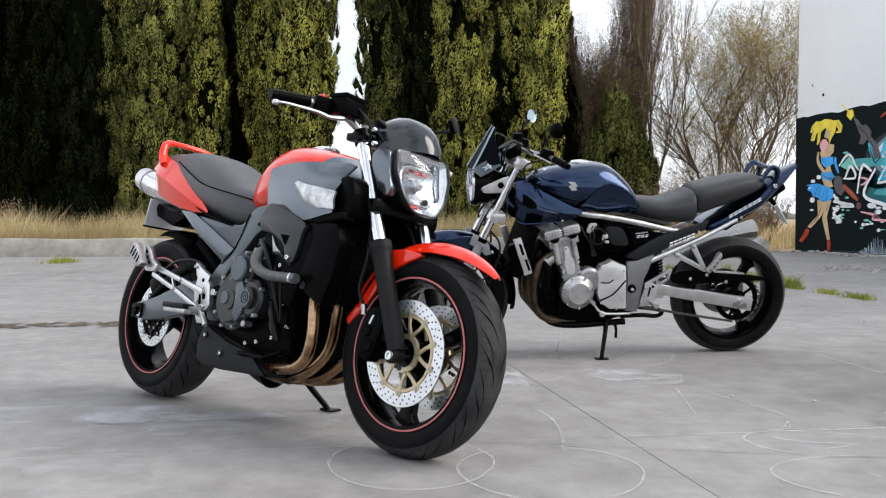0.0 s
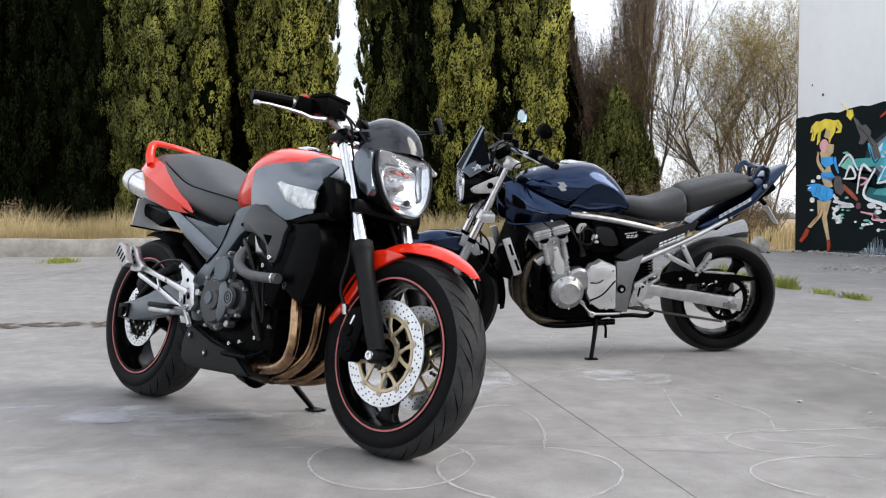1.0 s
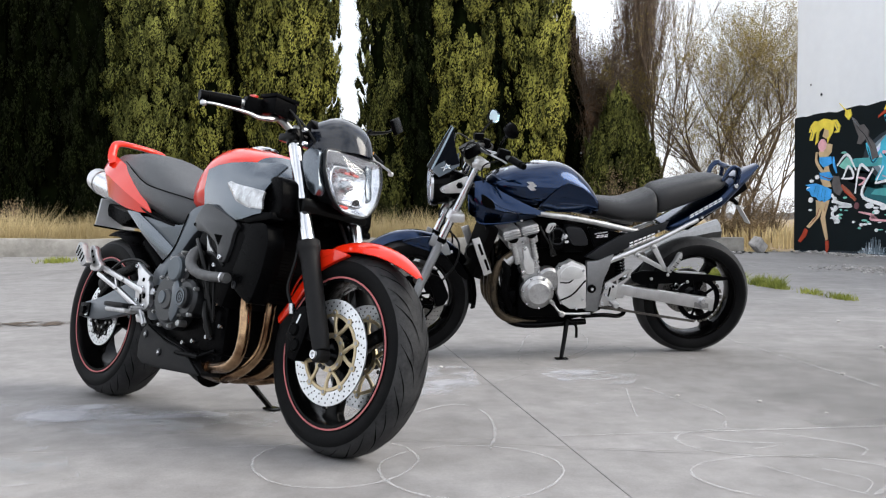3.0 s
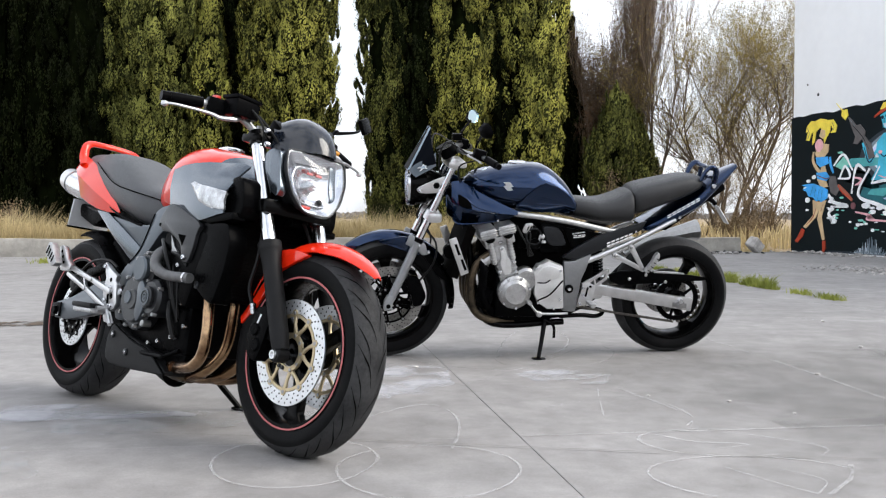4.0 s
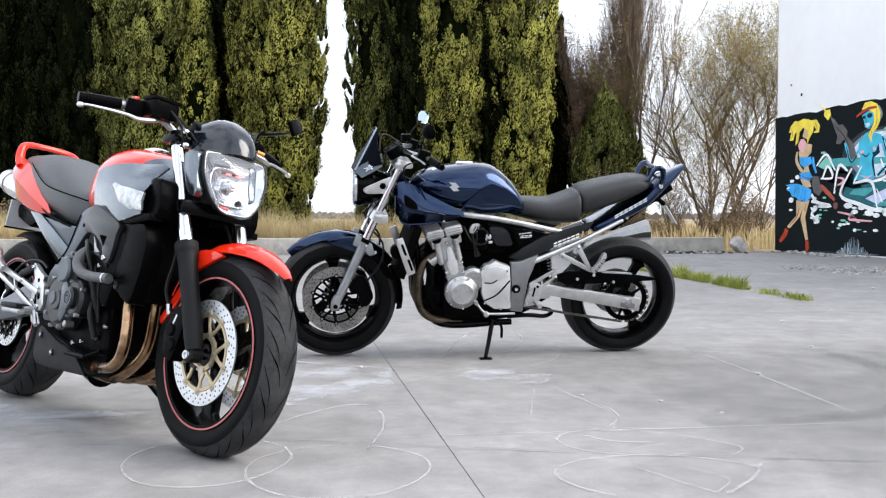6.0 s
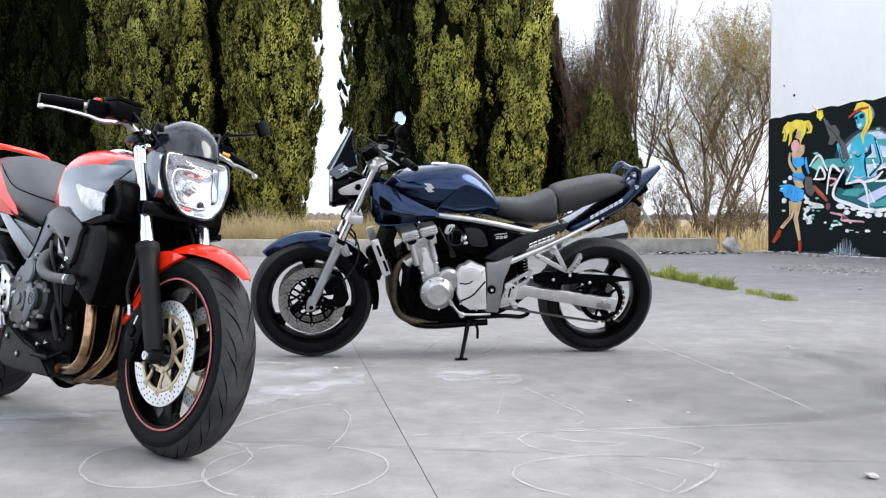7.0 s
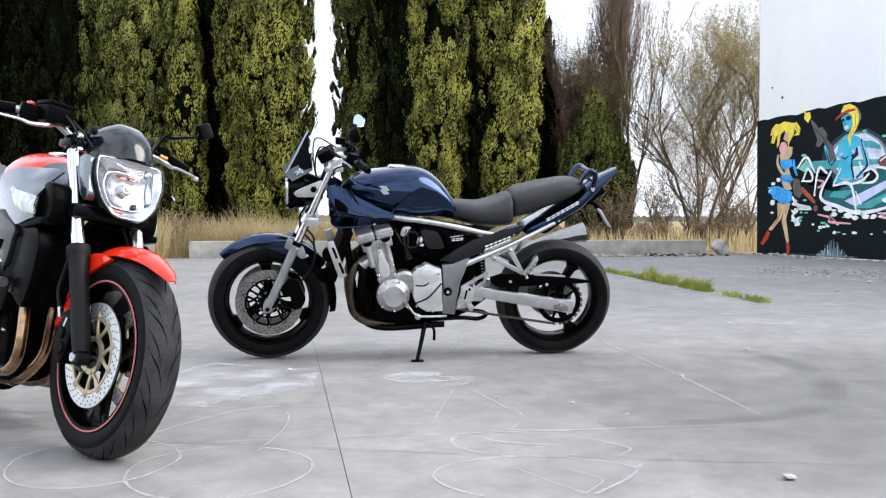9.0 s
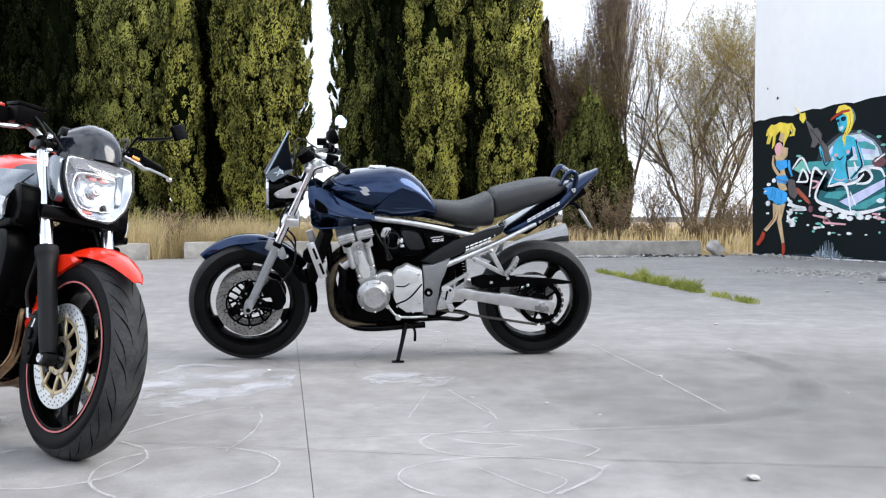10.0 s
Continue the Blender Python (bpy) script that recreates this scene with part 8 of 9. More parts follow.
    part("tank_nose", loft(smooth_sections([(1.012, 0.808, 0.149, 0.090, 0.07, 2.5), (1.05, 0.803, 0.126, 0.068, 0.06, 2.4), (1.10, 0.795, 0.105, 0.045, 0.05, 2.3), (1.14, 0.79, 0.07, 0.02, 0.03, 2.2)], 4), 36), M_GREY, tank, "grey tank nose", 60)
    part("filler_cap", lathe_z((0.85, 0, 0.932), [(0.0001, 0), (0.045, 0), (0.045, 0.006), (0.035, 0.012), (0.0001, 0.012)]), M_STEEL, tank)
    for s in (1, -1):
        part("tank_side", side_panel([
            (0.800, [(0.168, 0.836), (0.171, 0.810), (0.173, 0.770), (0.164, 0.715)]),
            (0.86, [(0.171, 0.847), (0.178, 0.815), (0.185, 0.760), (0.170, 0.700)]),
            (0.93, [(0.170, 0.853), (0.181, 0.818), (0.194, 0.750), (0.178, 0.680)]),
            (1.00, [(0.157, 0.855), (0.178, 0.820), (0.200, 0.748), (0.188, 0.662)]),
            (1.08, [(0.136, 0.852), (0.172, 0.818), (0.202, 0.748), (0.195, 0.668)]),
            (1.15, [(0.128, 0.850), (0.165, 0.812), (0.199, 0.752), (0.196, 0.682)]),
            (1.178, [(0.123, 0.840), (0.160, 0.802), (0.196, 0.750), (0.194, 0.686)])], s, 0.006), M_GREY, tank, "grey metallic tank side panel", 60)
        wedge = [(0.990, 0.1995, 0.781, 0.774), (1.050, 0.2035, 0.772, 0.724), (1.120, 0.2045, 0.762, 0.702), (1.188, 0.1965, 0.750, 0.698)]
        sig = part("turn_signal", side_panel([(x, [(y, z1), (y + 0.006, (z0 + z1) / 2), (y + 0.001, z0)]) for x, y, z1, z0 in wedge], s, 0.008), M_SIGNAL, tank, "clear wedge-shaped turn signal")
        part("signal_lens", side_panel([(x, [(y + 0.003, z1), (y + 0.011, (z0 + z1) / 2), (y + 0.004, z0)]) for x, y, z1, z0 in wedge], s, 0.003), M_LENS, sig).visible_shadow = False
        part("signal_bulb", disc(0.012, s * 0.202, s * 0.2105, (1.10, 0, 0.735), 16, 0.004), M_DARKMETAL, sig)
        for k in range(3):
            part("signal_rib", plate([(1.12 + 0.022 * k, 0.755 - 0.003 * k), (1.123 + 0.022 * k, 0.755 - 0.003 * k), (1.123 + 0.022 * k, 0.700), (1.12 + 0.022 * k, 0.700)], s * 0.19, s * (0.2075 - 0.0026 * k), 0), M_DECALSILVER, sig)
        part("front_cowl", plate(rounded([(1.165, 0.800), (1.215, 0.806), (1.245, 0.775), (1.250, 0.682), (1.20, 0.665), (1.05, 0.650), (1.06, 0.70)], 1), s * 0.105, s * 0.178, 0.008), M_PLASTIC, bike, "black radiator shroud top")
        part("shroud_lip", plate([(0.985, 0.690), (1.06, 0.688), (1.23, 0.690), (1.232, 0.668), (1.10, 0.655), (1.02, 0.664)], s * 0.150, s * 0.196, 0.006), M_PLASTIC, bike, "black lip under the turn signal")
        bolt(tank, 0.862, s * 0.176, 0.752, 0.011, 0.008, M_PLASTIC)
        # radiator shroud
        shr = part("radiator_shroud", plate(rounded([(1.040, 0.656), (1.12, 0.662), (1.20, 0.656), (1.222, 0.60), (1.205, 0.50), (1.165, 0.405), (1.115, 0.425), (1.045, 0.464), (1.030, 0.577)], 3), s * 0.125, s * 0.188, 0.012), M_PLASTIC, bike, "matt black radiator shroud")
        bolt(shr, 1.04, s * 0.188, 0.638, 0.012, 0.004, M_COVER)
        bolt(shr, 1.07, s * 0.188, 0.462, 0.012, 0.004, M_COVER)
        # frame
        fr = part("frame", plate(rounded([(0.700, 0.690), (0.74, 0.712), (0.833, 0.726), (0.877, 0.712), (0.819, 0.649), (0.756, 0.622), (0.707, 0.572), (0.645, 0.522), (0.603, 0.475), (0.600, 0.437), (0.632, 0.375), (0.602, 0.320), (0.526, 0.318), (0.515, 0.405), (0.518, 0.475), (0.569, 0.520), (0.631, 0.565)], 2), s * 0.135, s * 0.168, 0.009), M_FRAME, bike, "grey twin-spar frame")
        part("frame_spar", plate(rounded([(1.08, 0.80), (0.98, 0.76), (0.84, 0.72), (0.80, 0.65), (0.95, 0.64), (1.08, 0.70)], 2), s * 0.115, s * 0.150, 0.008), M_DARKMETAL, fr)
        part("frame_line", tube([(0.705, s * 0.169, 0.688), (0.645, s * 0.1695, 0.575), (0.575, s * 0.1695, 0.515)], 0.0022, 6), M_GROOVE, fr)
        part("pivot_cap", disc(0.026, s * 0.165, s * 0.180, (0.575, 0, 0.415), 24, 0.006), M_PLASTIC, fr)
        part("pivot_nut", disc(0.013, s * 0.180, s * 0.188, (0.575, 0, 0.415), 6, 0.002), M_STEEL, fr)
        part("frame_cover", plate(rounded([(0.800, 0.660), (0.845, 0.712), (0.883, 0.719), (1.07, 0.653), (1.046, 0.62), (1.039, 0.578), (1.018, 0.526), (0.977, 0.533), (0.962, 0.585), (0.888, 0.622), (0.829, 0.626)], 2), s * 0.168, s * 0.203, 0.010), M_ENGCOVER, bike, "dark grey frame cover with a triangular vent")
        part("cover_vent", plate([(0.941, 0.618), (0.988, 0.614), (0.972, 0.583)], s * 0.203, s * 0.2045, 0), M_GROOVE, bike)
        bolt(fr, 0.996, s * 0.203, 0.545, 0.009)
        bolt(fr, 0.814, s * 0.196, 0.648, 0.007, 0.008, M_PLASTIC)
        part("sub_frame", plate([(0.19, 0.710), (0.285, 0.702), (0.43, 0.640), (0.583, 0.572), (0.52, 0.526), (0.35, 0.612)], s * 0.105, s * 0.135, 0.006), M_GREY, bike, "grey rear sub-frame")
        part("seat_side", plate(rounded([(0.28, 0.695), (0.487, 0.662), (0.605, 0.654), (0.671, 0.705), (0.640, 0.626), (0.569, 0.568), (0.42, 0.645)], 2), s * 0.10, s * 0.128, 0.006), M_FRAME, bike)
    part("frame_bridge", box(0.50, 0.60, -0.13, 0.13, 0.36, 0.56, 0.02), M_FRAME, bike)
    # radiator
    rad = part("radiator", moved(box(-0.02, 0.02, -0.145, 0.145, -0.14, 0.13, 0.004), pose(1.155, 0, 0.56, 0, -14, 0)), M_RAD, bike, "wide black radiator")
    tagged(part("radiator_fin", joined(*[moved(box(0.020, 0.0225, -0.14, 0.14, -0.13 + 0.011 * i, -0.1265 + 0.011 * i), pose(1.155, 0, 0.56, 0, -14, 0)) for i in range(23)]), M_RAD, rad), kind="stuff")
    part("radiator_hose", tube([(0.835, -0.17, 0.575), (0.838, -0.205, 0.548), (0.858, -0.222, 0.515), (0.90, -0.225, 0.492), (0.96, -0.222, 0.482), (1.065, -0.212, 0.480)], [0.017, 0.0185, 0.018, 0.017, 0.016, 0.016], 16), M_HOSE, rad, "ribbed grey coolant hose")
    part("hose_clip", joined(tube([(1.04, -0.214, 0.4805), (1.048, -0.213, 0.4802)], 0.0180, 16)), M_STEEL, rad)
    # engine
    eng = part("engine", joined(box(0.60, 0.99, -0.145, 0.145, 0.235, 0.50, 0.03), moved(box(-0.10, 0.10, -0.19, 0.19, -0.02, 0.24, 0.02), pose(0.93, 0, 0.44, 0, 22, 0))), M_DARKMETAL, bike, "black four-cylinder engine")
    part("clutch_cover", joined(disc(0.100, -0.15, -0.200, (0.715, 0, 0.395), 40, 0.012), disc(0.078, -0.198, -0.212, (0.715, 0, 0.395), 40, 0.006), disc(0.034, -0.210, -0.218, (0.722, 0, 0.395), 30, 0.004)), M_ENGCOVER, eng, "round dark clutch cover")
    part("clutch_plate", plate([(0.735 + 0.075 * math.cos(a), 0.395 + 0.082 * math.sin(a)) for a in np.linspace(radians(-62), radians(62), 12)] + [(0.752, 0.440), (0.756, 0.395), (0.752, 0.350)], -0.200, -0.2165, 0.003), M_FRAME, eng, "pale segment of the clutch cover")
    badge = part("clutch_badge", disc(0.022, -0.218, -0.222, (0.70, 0, 0.400), 24, 0.002), M_FRAME, eng)
    st = part("starter_cover", joined(disc(0.060, -0.155, -0.205, (0.757, 0, 0.497), 30, 0.008)), M_ENGCOVER, eng, "round starter gear cover")
    part("starter_cap", disc(0.043, -0.205, -0.224, (0.757, 0, 0.497), 30, 0.006), M_FRAME, st, "grey cap")
    pk = part("pickup_cover", joined(disc(0.062, -0.15, -0.210, (0.828, 0, 0.407), 30, 0.010), disc(0.036, -0.208, -0.226, (0.828, 0, 0.407), 24, 0.004)), M_ENGCOVER, eng)
    part("pickup_ring", joined(lathe([(0.021, -0.226), (0.028, -0.226), (0.028, -0.2285), (0.021, -0.2285)], 24, (0.828, 0, 0.407)), lathe([(0.010, -0.226), (0.015, -0.226), (0.015, -0.2285), (0.010, -0.2285)], 20, (0.828, 0, 0.407)), disc(0.006, -0.226, -0.229, (0.828, 0, 0.407), 10, 0.001)), M_FRAME, pk)
    part("oil_plug", disc(0.011, -0.20, -0.232, (0.84, 0, 0.322), 16, 0.003), M_SATIN, eng)
    for i in range(9):
        a = radians(40 * i + 10)
        bolt(eng, 0.715 + 0.092 * math.cos(a), -0.198, 0.395 + 0.092 * math.sin(a), 0.007, 0.012, M_CAST)
    for i in range(5):
        a = radians(72 * i)
        bolt(st, 0.757 + 0.058 * math.cos(a), -0.190, 0.497 + 0.058 * math.sin(a), 0.0075, 0.022, M_CAST)
    for x, y, z in ((0.90, -0.186, 0.50), (0.93, -0.145, 0.40), (0.97, -0.145, 0.33), (0.90, -0.145, 0.29), (0.82, -0.145, 0.27), (0.76, -0.145, 0.26), (0.95, -0.186, 0.52)):
        bolt(eng, x, y, z, 0.008, 0.012)
    part("oil_line", tube([(0.88, -0.15, 0.36), (0.905, -0.165, 0.325), (0.925, -0.15, 0.285)], 0.007, 10), M_ENGCOVER, eng)
    for k in range(4):
        bolt(pk, 0.828 + 0.062 * math.cos(radians(90 * k + 30)), -0.195, 0.407 + 0.062 * math.sin(radians(90 * k + 30)), 0.007, 0.016, M_CAST)
    part("drain_plug", joined(disc(0.016, -0.145, -0.165, (0.99, 0, 0.455), 6, 0.003), disc(0.010, -0.16, -0.175, (1.005, 0, 0.440), 6, 0.003)), M_STEEL, eng)
    part("harness", joined(tube([(0.80, -0.175, 0.600), (0.87, -0.200, 0.560), (0.905, -0.195, 0.50), (0.93, -0.185, 0.42), (0.945, -0.165, 0.34)], 0.008, 8), tube([(0.90, -0.19, 0.56), (0.96, -0.20, 0.55), (1.00, -0.19, 0.52)], 0.006, 8), tube([(0.905, -0.175, 0.40), (0.935, -0.19, 0.36), (0.955, -0.175, 0.29)], 0.010, 8)), M_CABLE, eng, "black wiring and hoses")
    part("sump", plate([(0.62, 0.25), (0.98, 0.27), (0.95, 0.18), (0.70, 0.17)], -0.13, 0.13, 0.015), M_DARKMETAL, eng)
    part("oil_pipe", joined(tube([(0.74, -0.16, 0.225), (0.90, -0.17, 0.225)], 0.009, 10), tube([(0.90, -0.17, 0.225), (0.96, -0.15, 0.25)], 0.007, 8)), M_DARKMETAL, eng)
    part("throttle_bodies", joined(disc(0.035, -0.10, -0.185, (0.86, 0, 0.60), 20), box(0.80, 0.95, -0.15, 0.15, 0.56, 0.64, 0.02)), M_DARKMETAL, eng)
    part("throttle_wheel", plate([(0.88, 0.62), (0.91, 0.58), (0.94, 0.56), (0.90, 0.555)], -0.185, -0.195, 0.003), M_CAST, eng)
    for i in range(4):
        part("wiring", tube([(0.80 + 0.05 * i, -0.17, 0.58), (0.84 + 0.04 * i, -0.19, 0.53 - 0.02 * i), (0.88 + 0.03 * i, -0.18, 0.44 - 0.03 * i)], 0.005, 6), M_CABLE, eng)
    # exhaust
    pipes = None
    for i, y in enumerate((-0.135, -0.045, 0.045, 0.135)):
        way_in = [(1.00, y, 0.50), (1.06, y, 0.46), (1.072, y, 0.40), (1.082, y, 0.32), (1.072, y, 0.252), (1.030, y, 0.213), (0.96, y * 0.95, 0.200), (0.87, y * 0.8 - 0.01, 0.190)] if i == 0 else [(1.00, y, 0.50), (1.065, y, 0.46), (1.075, y, 0.38), (1.055, y, 0.27), (0.985, y * 0.95 - 0.02, 0.195), (0.88, y * 0.8 - 0.03, 0.165), (0.80, y * 0.6 - 0.04, 0.165)]
        e = tube(way_in, 0.0185, 14)
        if pipes is None:
            pipes = part("exhaust", e, M_HEADER, bike, "heat-tinted bronze exhaust headers")
        else:
            part("header_pipe", e, M_HEADER, pipes)
    part("header_clamp", joined(tube([(0.905, -0.122, 0.193), (0.892, -0.120, 0.192)], 0.0245, 14), tube([(0.880, -0.118, 0.190), (0.868, -0.116, 0.189)], 0.0245, 14), tube([(0.905, -0.062, 0.170), (0.892, -0.06, 0.168)], 0.0235, 14)), M_HEADER, pipes, "bronze header clamp")
    part("collector_box", tube([(0.90, -0.085, 0.178), (0.86, -0.080, 0.176), (0.78, -0.06, 0.178)], [0.034, 0.036, 0.036], 16, flat=0.75), M_HEADDARK, pipes, "sooty collector")
    part("collector", tube([(0.80, -0.05, 0.175), (0.68, -0.04, 0.20), (0.55, 0.0, 0.26), (0.42, 0.0, 0.42), (0.20, -0.02, 0.60)], [0.055, 0.05, 0.035, 0.032, 0.035], 16), M_DARKMETAL, pipes)
    for s in (-1, 1):
        can = part("silencer", tube([(0.12, s * 0.045, 0.745), (0.0, s * 0.055, 0.785), (-0.12, s * 0.060, 0.815), (-0.20, s * 0.062, 0.838)], [0.036, 0.046, 0.048, 0.048], 24), M_STEEL, pipes, "polished under-seat silencer")
        part("silencer_cap", tube([(-0.19, s * 0.062, 0.835), (-0.245, s * 0.063, 0.852)], [0.051, 0.045], 24), M_ALU, can, "bright silencer end cap")
        part("silencer_bore", tube([(-0.235, s * 0.063, 0.849), (-0.249, s * 0.063, 0.853)], 0.028, 16), M_GROOVE, can)
    part("belly_pan", plate(rounded([(0.485, 0.215), (0.490, 0.262), (0.515, 0.300), (0.550, 0.307), (0.615, 0.280), (0.675, 0.266), (0.800, 0.240), (0.860, 0.205), (0.935, 0.164), (0.824, 0.163), (0.576, 0.160), (0.497, 0.172)], 1), -0.165, 0.165, 0.012, 3), M_MATT, bike, "satin black belly pan")
    part("pan_fold", tube([(0.545, -0.166, 0.300), (0.675, -0.1665, 0.258), (0.800, -0.1665, 0.231), (0.915, -0.166, 0.168)], 0.004, 8), M_PLASTIC, bike)
    for x, z in ((0.535, 0.268), (0.640, 0.215)):
        bolt(bike, x, -0.166, z, 0.013, 0.004, M_COVER)
        bolt(bike, x, -0.168, z, 0.006, 0.004)
    # seat and tail
    seat = part("seat", loft(smooth_sections([(0.665, 0.70, 0.06, 0.03, 0.05, 2.6), (0.63, 0.715, 0.105, 0.065, 0.07, 2.7), (0.53, 0.735, 0.140, 0.075, 0.085, 2.8), (0.42, 0.765, 0.150, 0.098, 0.085, 2.9), (0.30, 0.80, 0.146, 0.118, 0.085, 2.9), (0.18, 0.845, 0.134, 0.100, 0.06, 2.8), (0.06, 0.885, 0.115, 0.062, 0.04, 2.7), (-0.02, 0.905, 0.095, 0.045, 0.03, 2.6), (-0.06, 0.91, 0.06, 0.02, 0.02, 2.4)], 5), 36), M_SEAT, bike, "black two-step vinyl seat", smooth=60)
    for s in (1, -1):
        part("seat_welt", tube([(0.10, s * 0.118, 0.900), (0.24, s * 0.146, 0.845), (0.36, s * 0.158, 0.800), (0.48, s * 0.155, 0.775), (0.60, s * 0.122, 0.752), (0.655, s * 0.075, 0.735)], 0.0022, 6), M_GROOVE, seat)
        part("seat_edge", tube([(0.06, s * 0.110, 0.885), (0.16, s * 0.130, 0.815), (0.28, s * 0.142, 0.738), (0.40, s * 0.140, 0.690), (0.57, s * 0.120, 0.652), (0.64, s * 0.095, 0.680), (0.668, s * 0.060, 0.720)], 0.0055, 8), M_PLASTIC, seat, "black seat edging")
    for s in (1, -1):
        tl = part("tail_cowl", side_panel([
            (0.395, [(0.142, 0.702), (0.146, 0.699), (0.142, 0.695)]),
            (0.30, [(0.136, 0.770), (0.152, 0.735), (0.142, 0.700)]),
            (0.20, [(0.130, 0.835), (0.158, 0.775), (0.140, 0.715)]),
            (0.10, [(0.122, 0.890), (0.156, 0.815), (0.132, 0.738)]),
            (0.0, [(0.110, 0.925), (0.146, 0.850), (0.118, 0.765)]),
            (-0.08, [(0.095, 0.935), (0.120, 0.880), (0.098, 0.800)]),
            (-0.125, [(0.070, 0.930), (0.085, 0.890), (0.070, 0.840)])], s, 0.006), M_RED, bike, "glossy red faceted tail cowl", 30)
    rail = part("grab_rail", tube([(0.005, -0.122, 0.890), (-0.024, -0.120, 0.925), (-0.034, -0.112, 0.966), (-0.048, -0.085, 0.985), (-0.062, -0.03, 0.990), (-0.070, 0.04, 0.990), (-0.062, 0.095, 0.982), (-0.040, 0.115, 0.962), (-0.015, 0.122, 0.915)], [0.020, 0.019, 0.016, 0.014, 0.0125, 0.0125, 0.014, 0.016, 0.018], 12, 6, True, 0.7), M_RED, bike, "red arched passenger grab rail")
    part("seat_base", plate([(0.10, 0.78), (0.30, 0.75), (0.64, 0.715), (0.640, 0.668), (0.585, 0.632), (0.44, 0.652), (0.28, 0.690), (0.12, 0.72)], -0.098, 0.098, 0.010), M_PLASTIC, bike, "black tray under the seat")
    part("tail_bottom", plate([(0.30, 0.70), (0.10, 0.735), (-0.10, 0.80), (-0.14, 0.86), (-0.05, 0.90), (0.25, 0.78)], -0.08, 0.08, 0.012), M_PLASTIC, bike)
    part("tail_light", moved(dome(rounded([(-0.05, -0.02), (0.05, -0.02), (0.04, 0.02), (-0.04, 0.02)]), 0, 0.025), pose(-0.135, 0, 0.905, 0, 0, 180)), M_REDLENS, bike, "red tail light")
    plate_part = part("number_plate", moved(box(-0.004, 0.004, -0.085, 0.085, -0.055, 0.055, 0.002, 1), pose(-0.145, 0, 0.712, 0, 12, 0)), M_PLATE, bike, "pale blank number plate")
    part("plate_edge", moved(box(-0.006, 0.006, -0.087, 0.087, -0.008, 0.0, 0.002, 1), pose(-0.157, 0, 0.660, 0, 12, 0)), M_PLASTIC, plate_part)
    part("plate_holder", plate([(0.10, 0.70), (-0.05, 0.73), (-0.16, 0.76), (-0.13, 0.70), (0.0, 0.66)], -0.05, 0.05, 0.008), M_PLASTIC, plate_part)
    # swingarm and rear end
    for s in (1, -1):
        arm = part("swingarm", plate(rounded([(0.58, 0.44), (0.45, 0.465), (0.30, 0.44), (0.10, 0.372), (-0.045, 0.345), (-0.05, 0.290), (0.10, 0.288), (0.32, 0.325), (0.50, 0.36), (0.58, 0.38)], 2), s * 0.108, s * 0.142, 0.008), M_FRAME, bike, "grey braced swingarm")
        part("arm_brace", plate([(0.48, 0.46), (0.34, 0.52), (0.20, 0.485), (0.06, 0.372), (0.09, 0.372), (0.22, 0.455), (0.33, 0.485), (0.42, 0.45)], s * 0.112, s * 0.138, 0.006), M_PLASTIC, arm)
        part("chain_adjuster", joined(plate([(-0.035, 0.345), (0.04, 0.35), (0.04, 0.295), (-0.035, 0.292)], s * 0.142, s * 0.148, 0.003), disc(0.018, s * 0.148, s * 0.160, (0.003, 0, 0.318), 6, 0.003)), M_DARKMETAL, arm)
    hug = part("hugger", arch(RW, 0.335, 35, 96, 0.088, 0.03, 0.004, 14, 8), M_PLASTIC, bike, "black rear wheel hugger")
    part("rear_caliper", joined(plate(rounded([(0.10, 0.455), (0.03, 0.47), (-0.005, 0.43), (0.02, 0.395), (0.09, 0.40)]), -0.065, -0.108, 0.008), plate([(0.03, 0.44), (-0.01, 0.35), (0.03, 0.345)], -0.09, -0.10, 0.003)), M_PLASTIC, bike)
    part("rear_brake_hose", tube([(0.06, -0.11, 0.46), (0.18, -0.115, 0.515), (0.32, -0.12, 0.525), (0.42, -0.13, 0.50)], 0.005, 8), M_CABLE, bike)
    part("shock", joined(tube([(0.43, 0, 0.36), (0.47, 0, 0.62)], 0.022, 12), *[lathe_z((0.435 + 0.0018 * i, 0, 0.40 + 0.017 * i), [(0.030, 0), (0.038, 0), (0.038, 0.008), (0.030, 0.008)], 18) for i in range(10)]), M_BLACK, bike)
    for s in (1, -1):
        hang = part("foot_rest_bracket", plate([(0.457, 0.513), (0.478, 0.505), (0.514, 0.486), (0.560, 0.468), (0.552, 0.448), (0.566, 0.437), (0.580, 0.372), (0.562, 0.350), (0.520, 0.346), (0.486, 0.360), (0.470, 0.420), (0.482, 0.455), (0.470, 0.475)], s * 0.180, s * 0.198, 0.004), M_ALU, bike, "star-shaped bare aluminium foot rest bracket")
        part("bracket_hole", joined(disc(0.010, s * 0.198, s * 0.1995, (0.540, 0, 0.396), 14, 0), disc(0.007, s * 0.198, s * 0.1995, (0.522, 0, 0.452), 12, 0), bar_between((0.512, 0.415), (0.520, 0.375), 0.010, 0.014, s * 0.198, s * 0.1995, 0)), M_GROOVE, hang)
        part("pillion_arm", joined(bar_between((0.205, 0.486), (0.385, 0.447), 0.020, 0.018, s * 0.200, s * 0.212), bar_between((0.385, 0.447), (0.530, 0.412), 0.018, 0.022, s * 0.196, s * 0.208)), M_ALU, hang, "polished pillion foot rest arm")
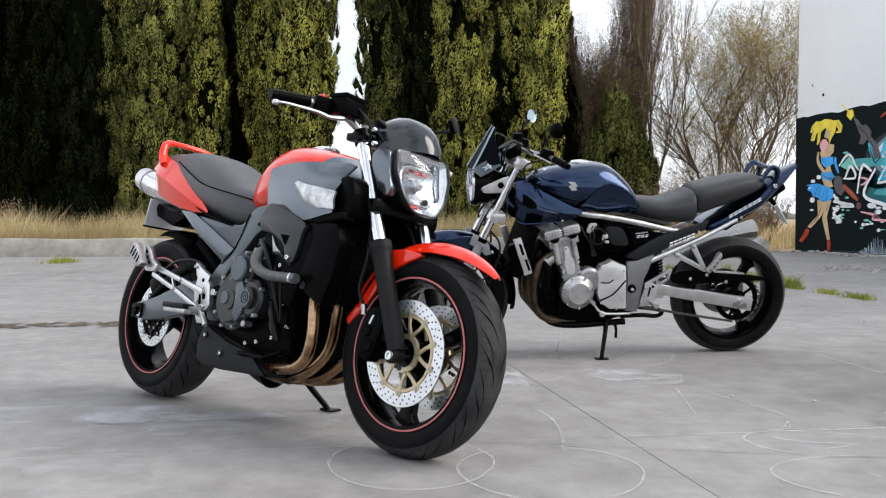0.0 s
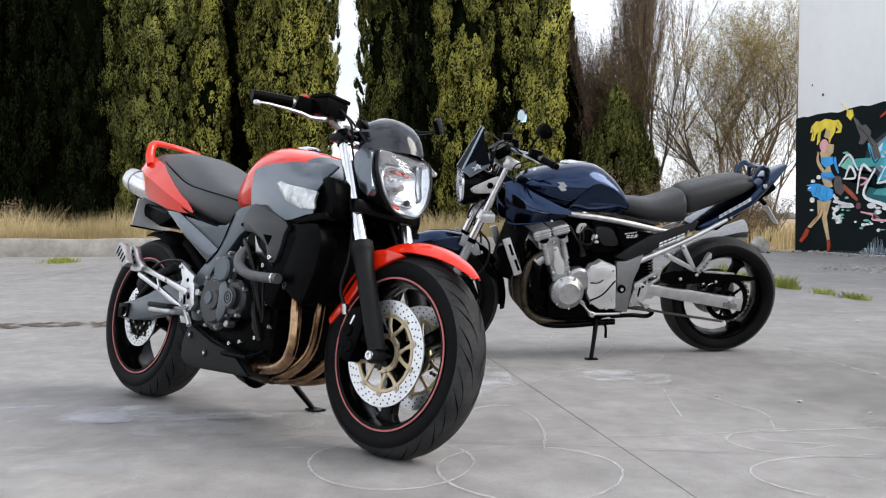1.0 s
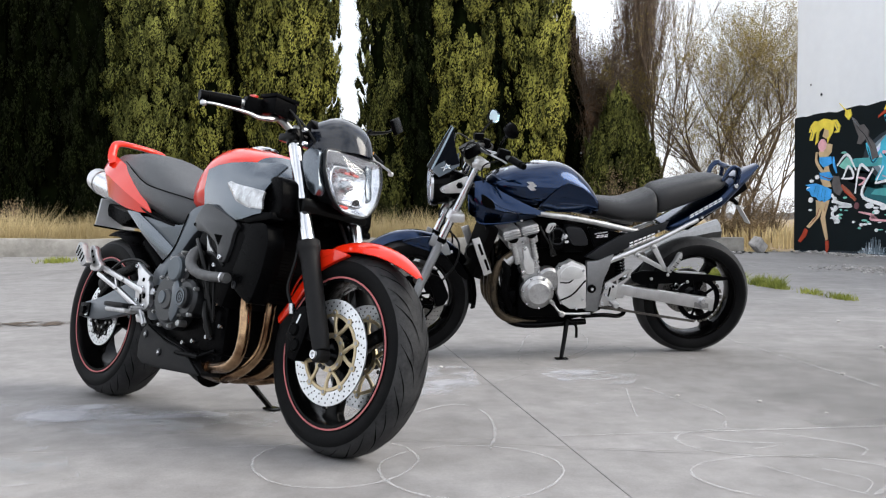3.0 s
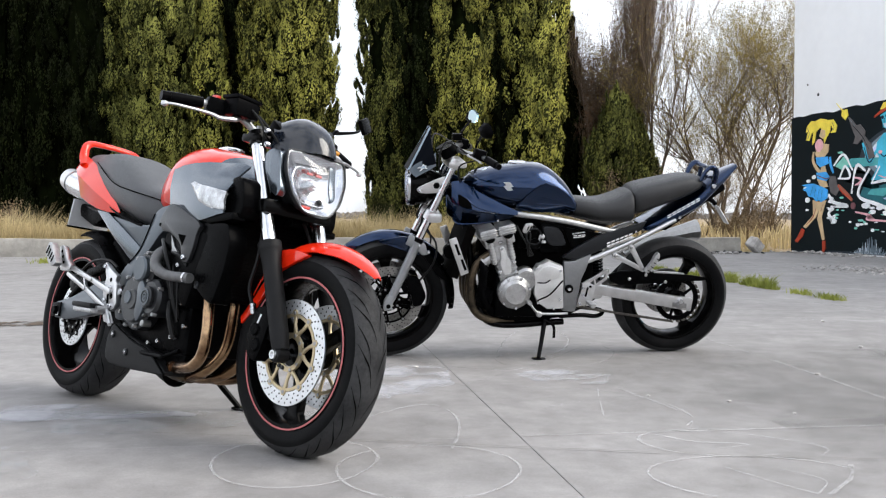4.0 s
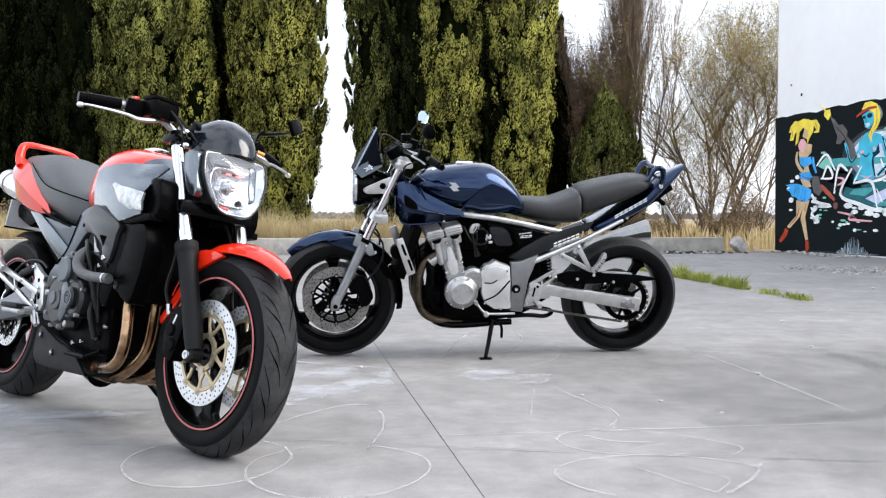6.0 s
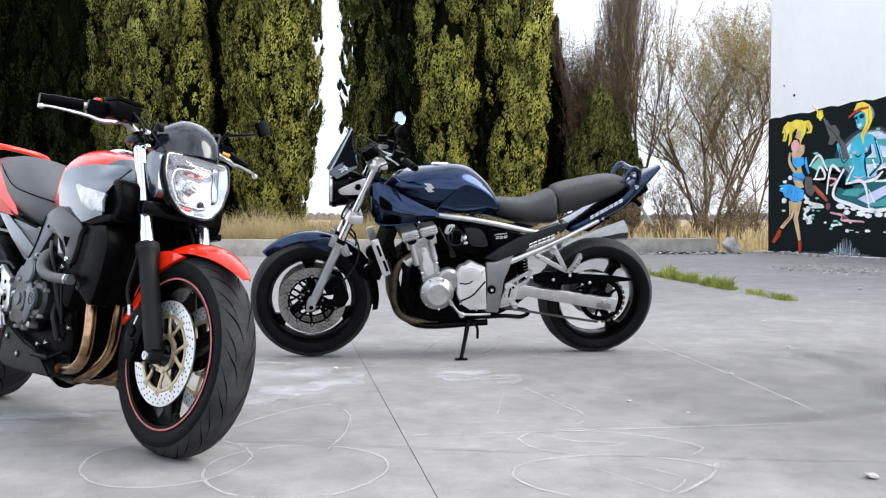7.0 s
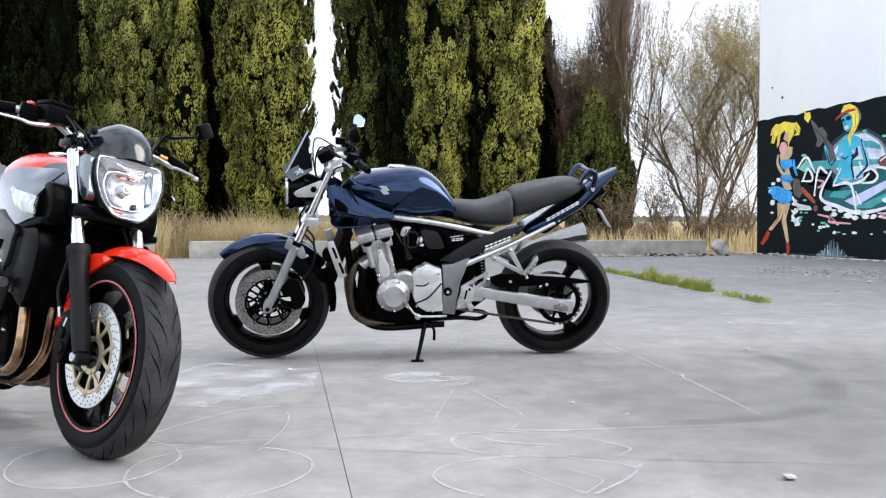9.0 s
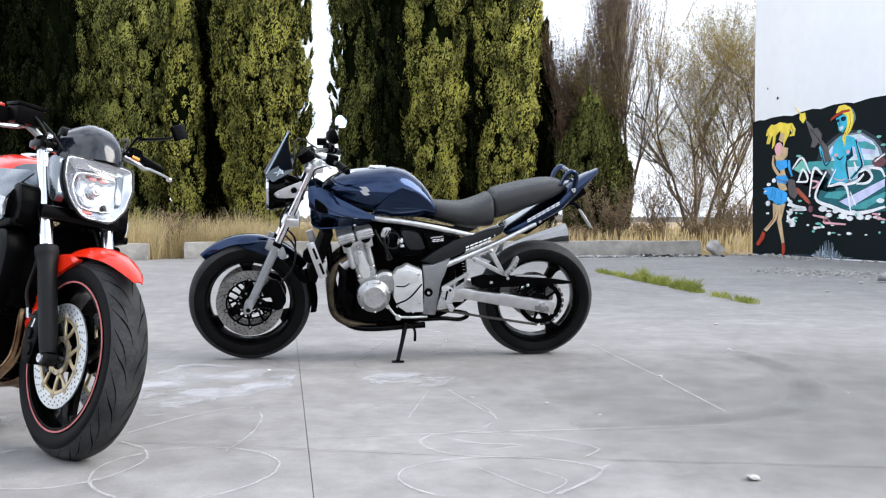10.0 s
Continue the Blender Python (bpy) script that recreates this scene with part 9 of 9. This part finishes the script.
        part("pillion_arm", joined(bar_between((0.200, 0.458), (0.346, 0.414), 0.018, 0.016, s * 0.200, s * 0.212), bar_between((0.346, 0.414), (0.510, 0.356), 0.016, 0.020, s * 0.196, s * 0.208)), M_ALU, hang, "polished pillion foot rest arm")
        part("arm_web", bar_between((0.330, 0.452), (0.350, 0.415), 0.010, 0.010, s * 0.199, s * 0.209), M_ALU, hang)
        part("pillion_block", plate(rounded([(0.128, 0.553), (0.150, 0.562), (0.178, 0.552), (0.205, 0.512), (0.249, 0.491), (0.232, 0.468), (0.160, 0.466), (0.150, 0.50)], 2), s * 0.205, s * 0.226, 0.004), M_ALU, hang, "drilled heel plate")
        part("block_holes", joined(*[disc(0.006, s * 0.226, s * 0.2275, (0.158 + 0.014 * k, 0, 0.538 - 0.020 * k), 10, 0) for k in range(3)]), M_GROOVE, hang)
        part("pillion_peg", plate(rounded([(0.094, 0.530), (0.112, 0.566), (0.132, 0.566), (0.170, 0.520), (0.200, 0.492), (0.168, 0.476), (0.128, 0.490)], 2), s * 0.236, s * 0.262, 0.006), M_CAST, hang, "folded ribbed pillion peg")
        part("peg_rubber", joined(*[bar_between((0.108 + 0.017 * k, 0.525 - 0.010 * k), (0.126 + 0.016 * k, 0.552 - 0.012 * k), 0.004, 0.004, s * 0.262, s * 0.265, 0.001) for k in range(4)]), M_PLASTIC, hang, "black rubber ribs")
        part("foot_peg", joined(box(0.395, 0.535, min(s * 0.212, s * 0.262), max(s * 0.212, s * 0.262), 0.330, 0.346, 0.006), tube([(0.53, s * 0.20, 0.350), (0.53, s * 0.24, 0.345)], 0.012, 10)), M_CAST, hang, "rider foot peg")
        part("peg_pad", box(0.385, 0.525, min(s * 0.216, s * 0.264), max(s * 0.216, s * 0.264), 0.347, 0.364, 0.007), M_MATT, hang, "black rubber peg pad")
        bolt(hang, 0.530, s * 0.198, 0.425, 0.008)
        bolt(hang, 0.545, s * 0.198, 0.362, 0.009)
        bolt(hang, 0.470, s * 0.198, 0.497, 0.007)
        bolt(hang, 0.500, s * 0.198, 0.380, 0.008)
    part("brake_pedal", joined(tube([(0.54, -0.205, 0.345), (0.575, -0.215, 0.325), (0.615, -0.225, 0.300)], 0.007, 8), plate([(0.515, 0.330), (0.560, 0.345), (0.595, 0.305), (0.530, 0.305)], -0.20, -0.207, 0.003)), M_ALU, bike, "bare metal brake pedal")
    stand = part("side_stand", tube([(0.62, 0.12, 0.24), (0.66, 0.20, 0.14), (0.70, 0.275, 0.058)], [0.013, 0.012, 0.010], 10), M_BLACK, bike, "black side stand lowered to the ground")
    part("stand_foot", moved(box(-0.025, 0.045, -0.02, 0.025, 0.0, 0.008, 0.003), pose(0.70, 0.28, 0.0502, 10, 0, 0)), M_BLACK, stand)
    return bike


red_motorcycle()
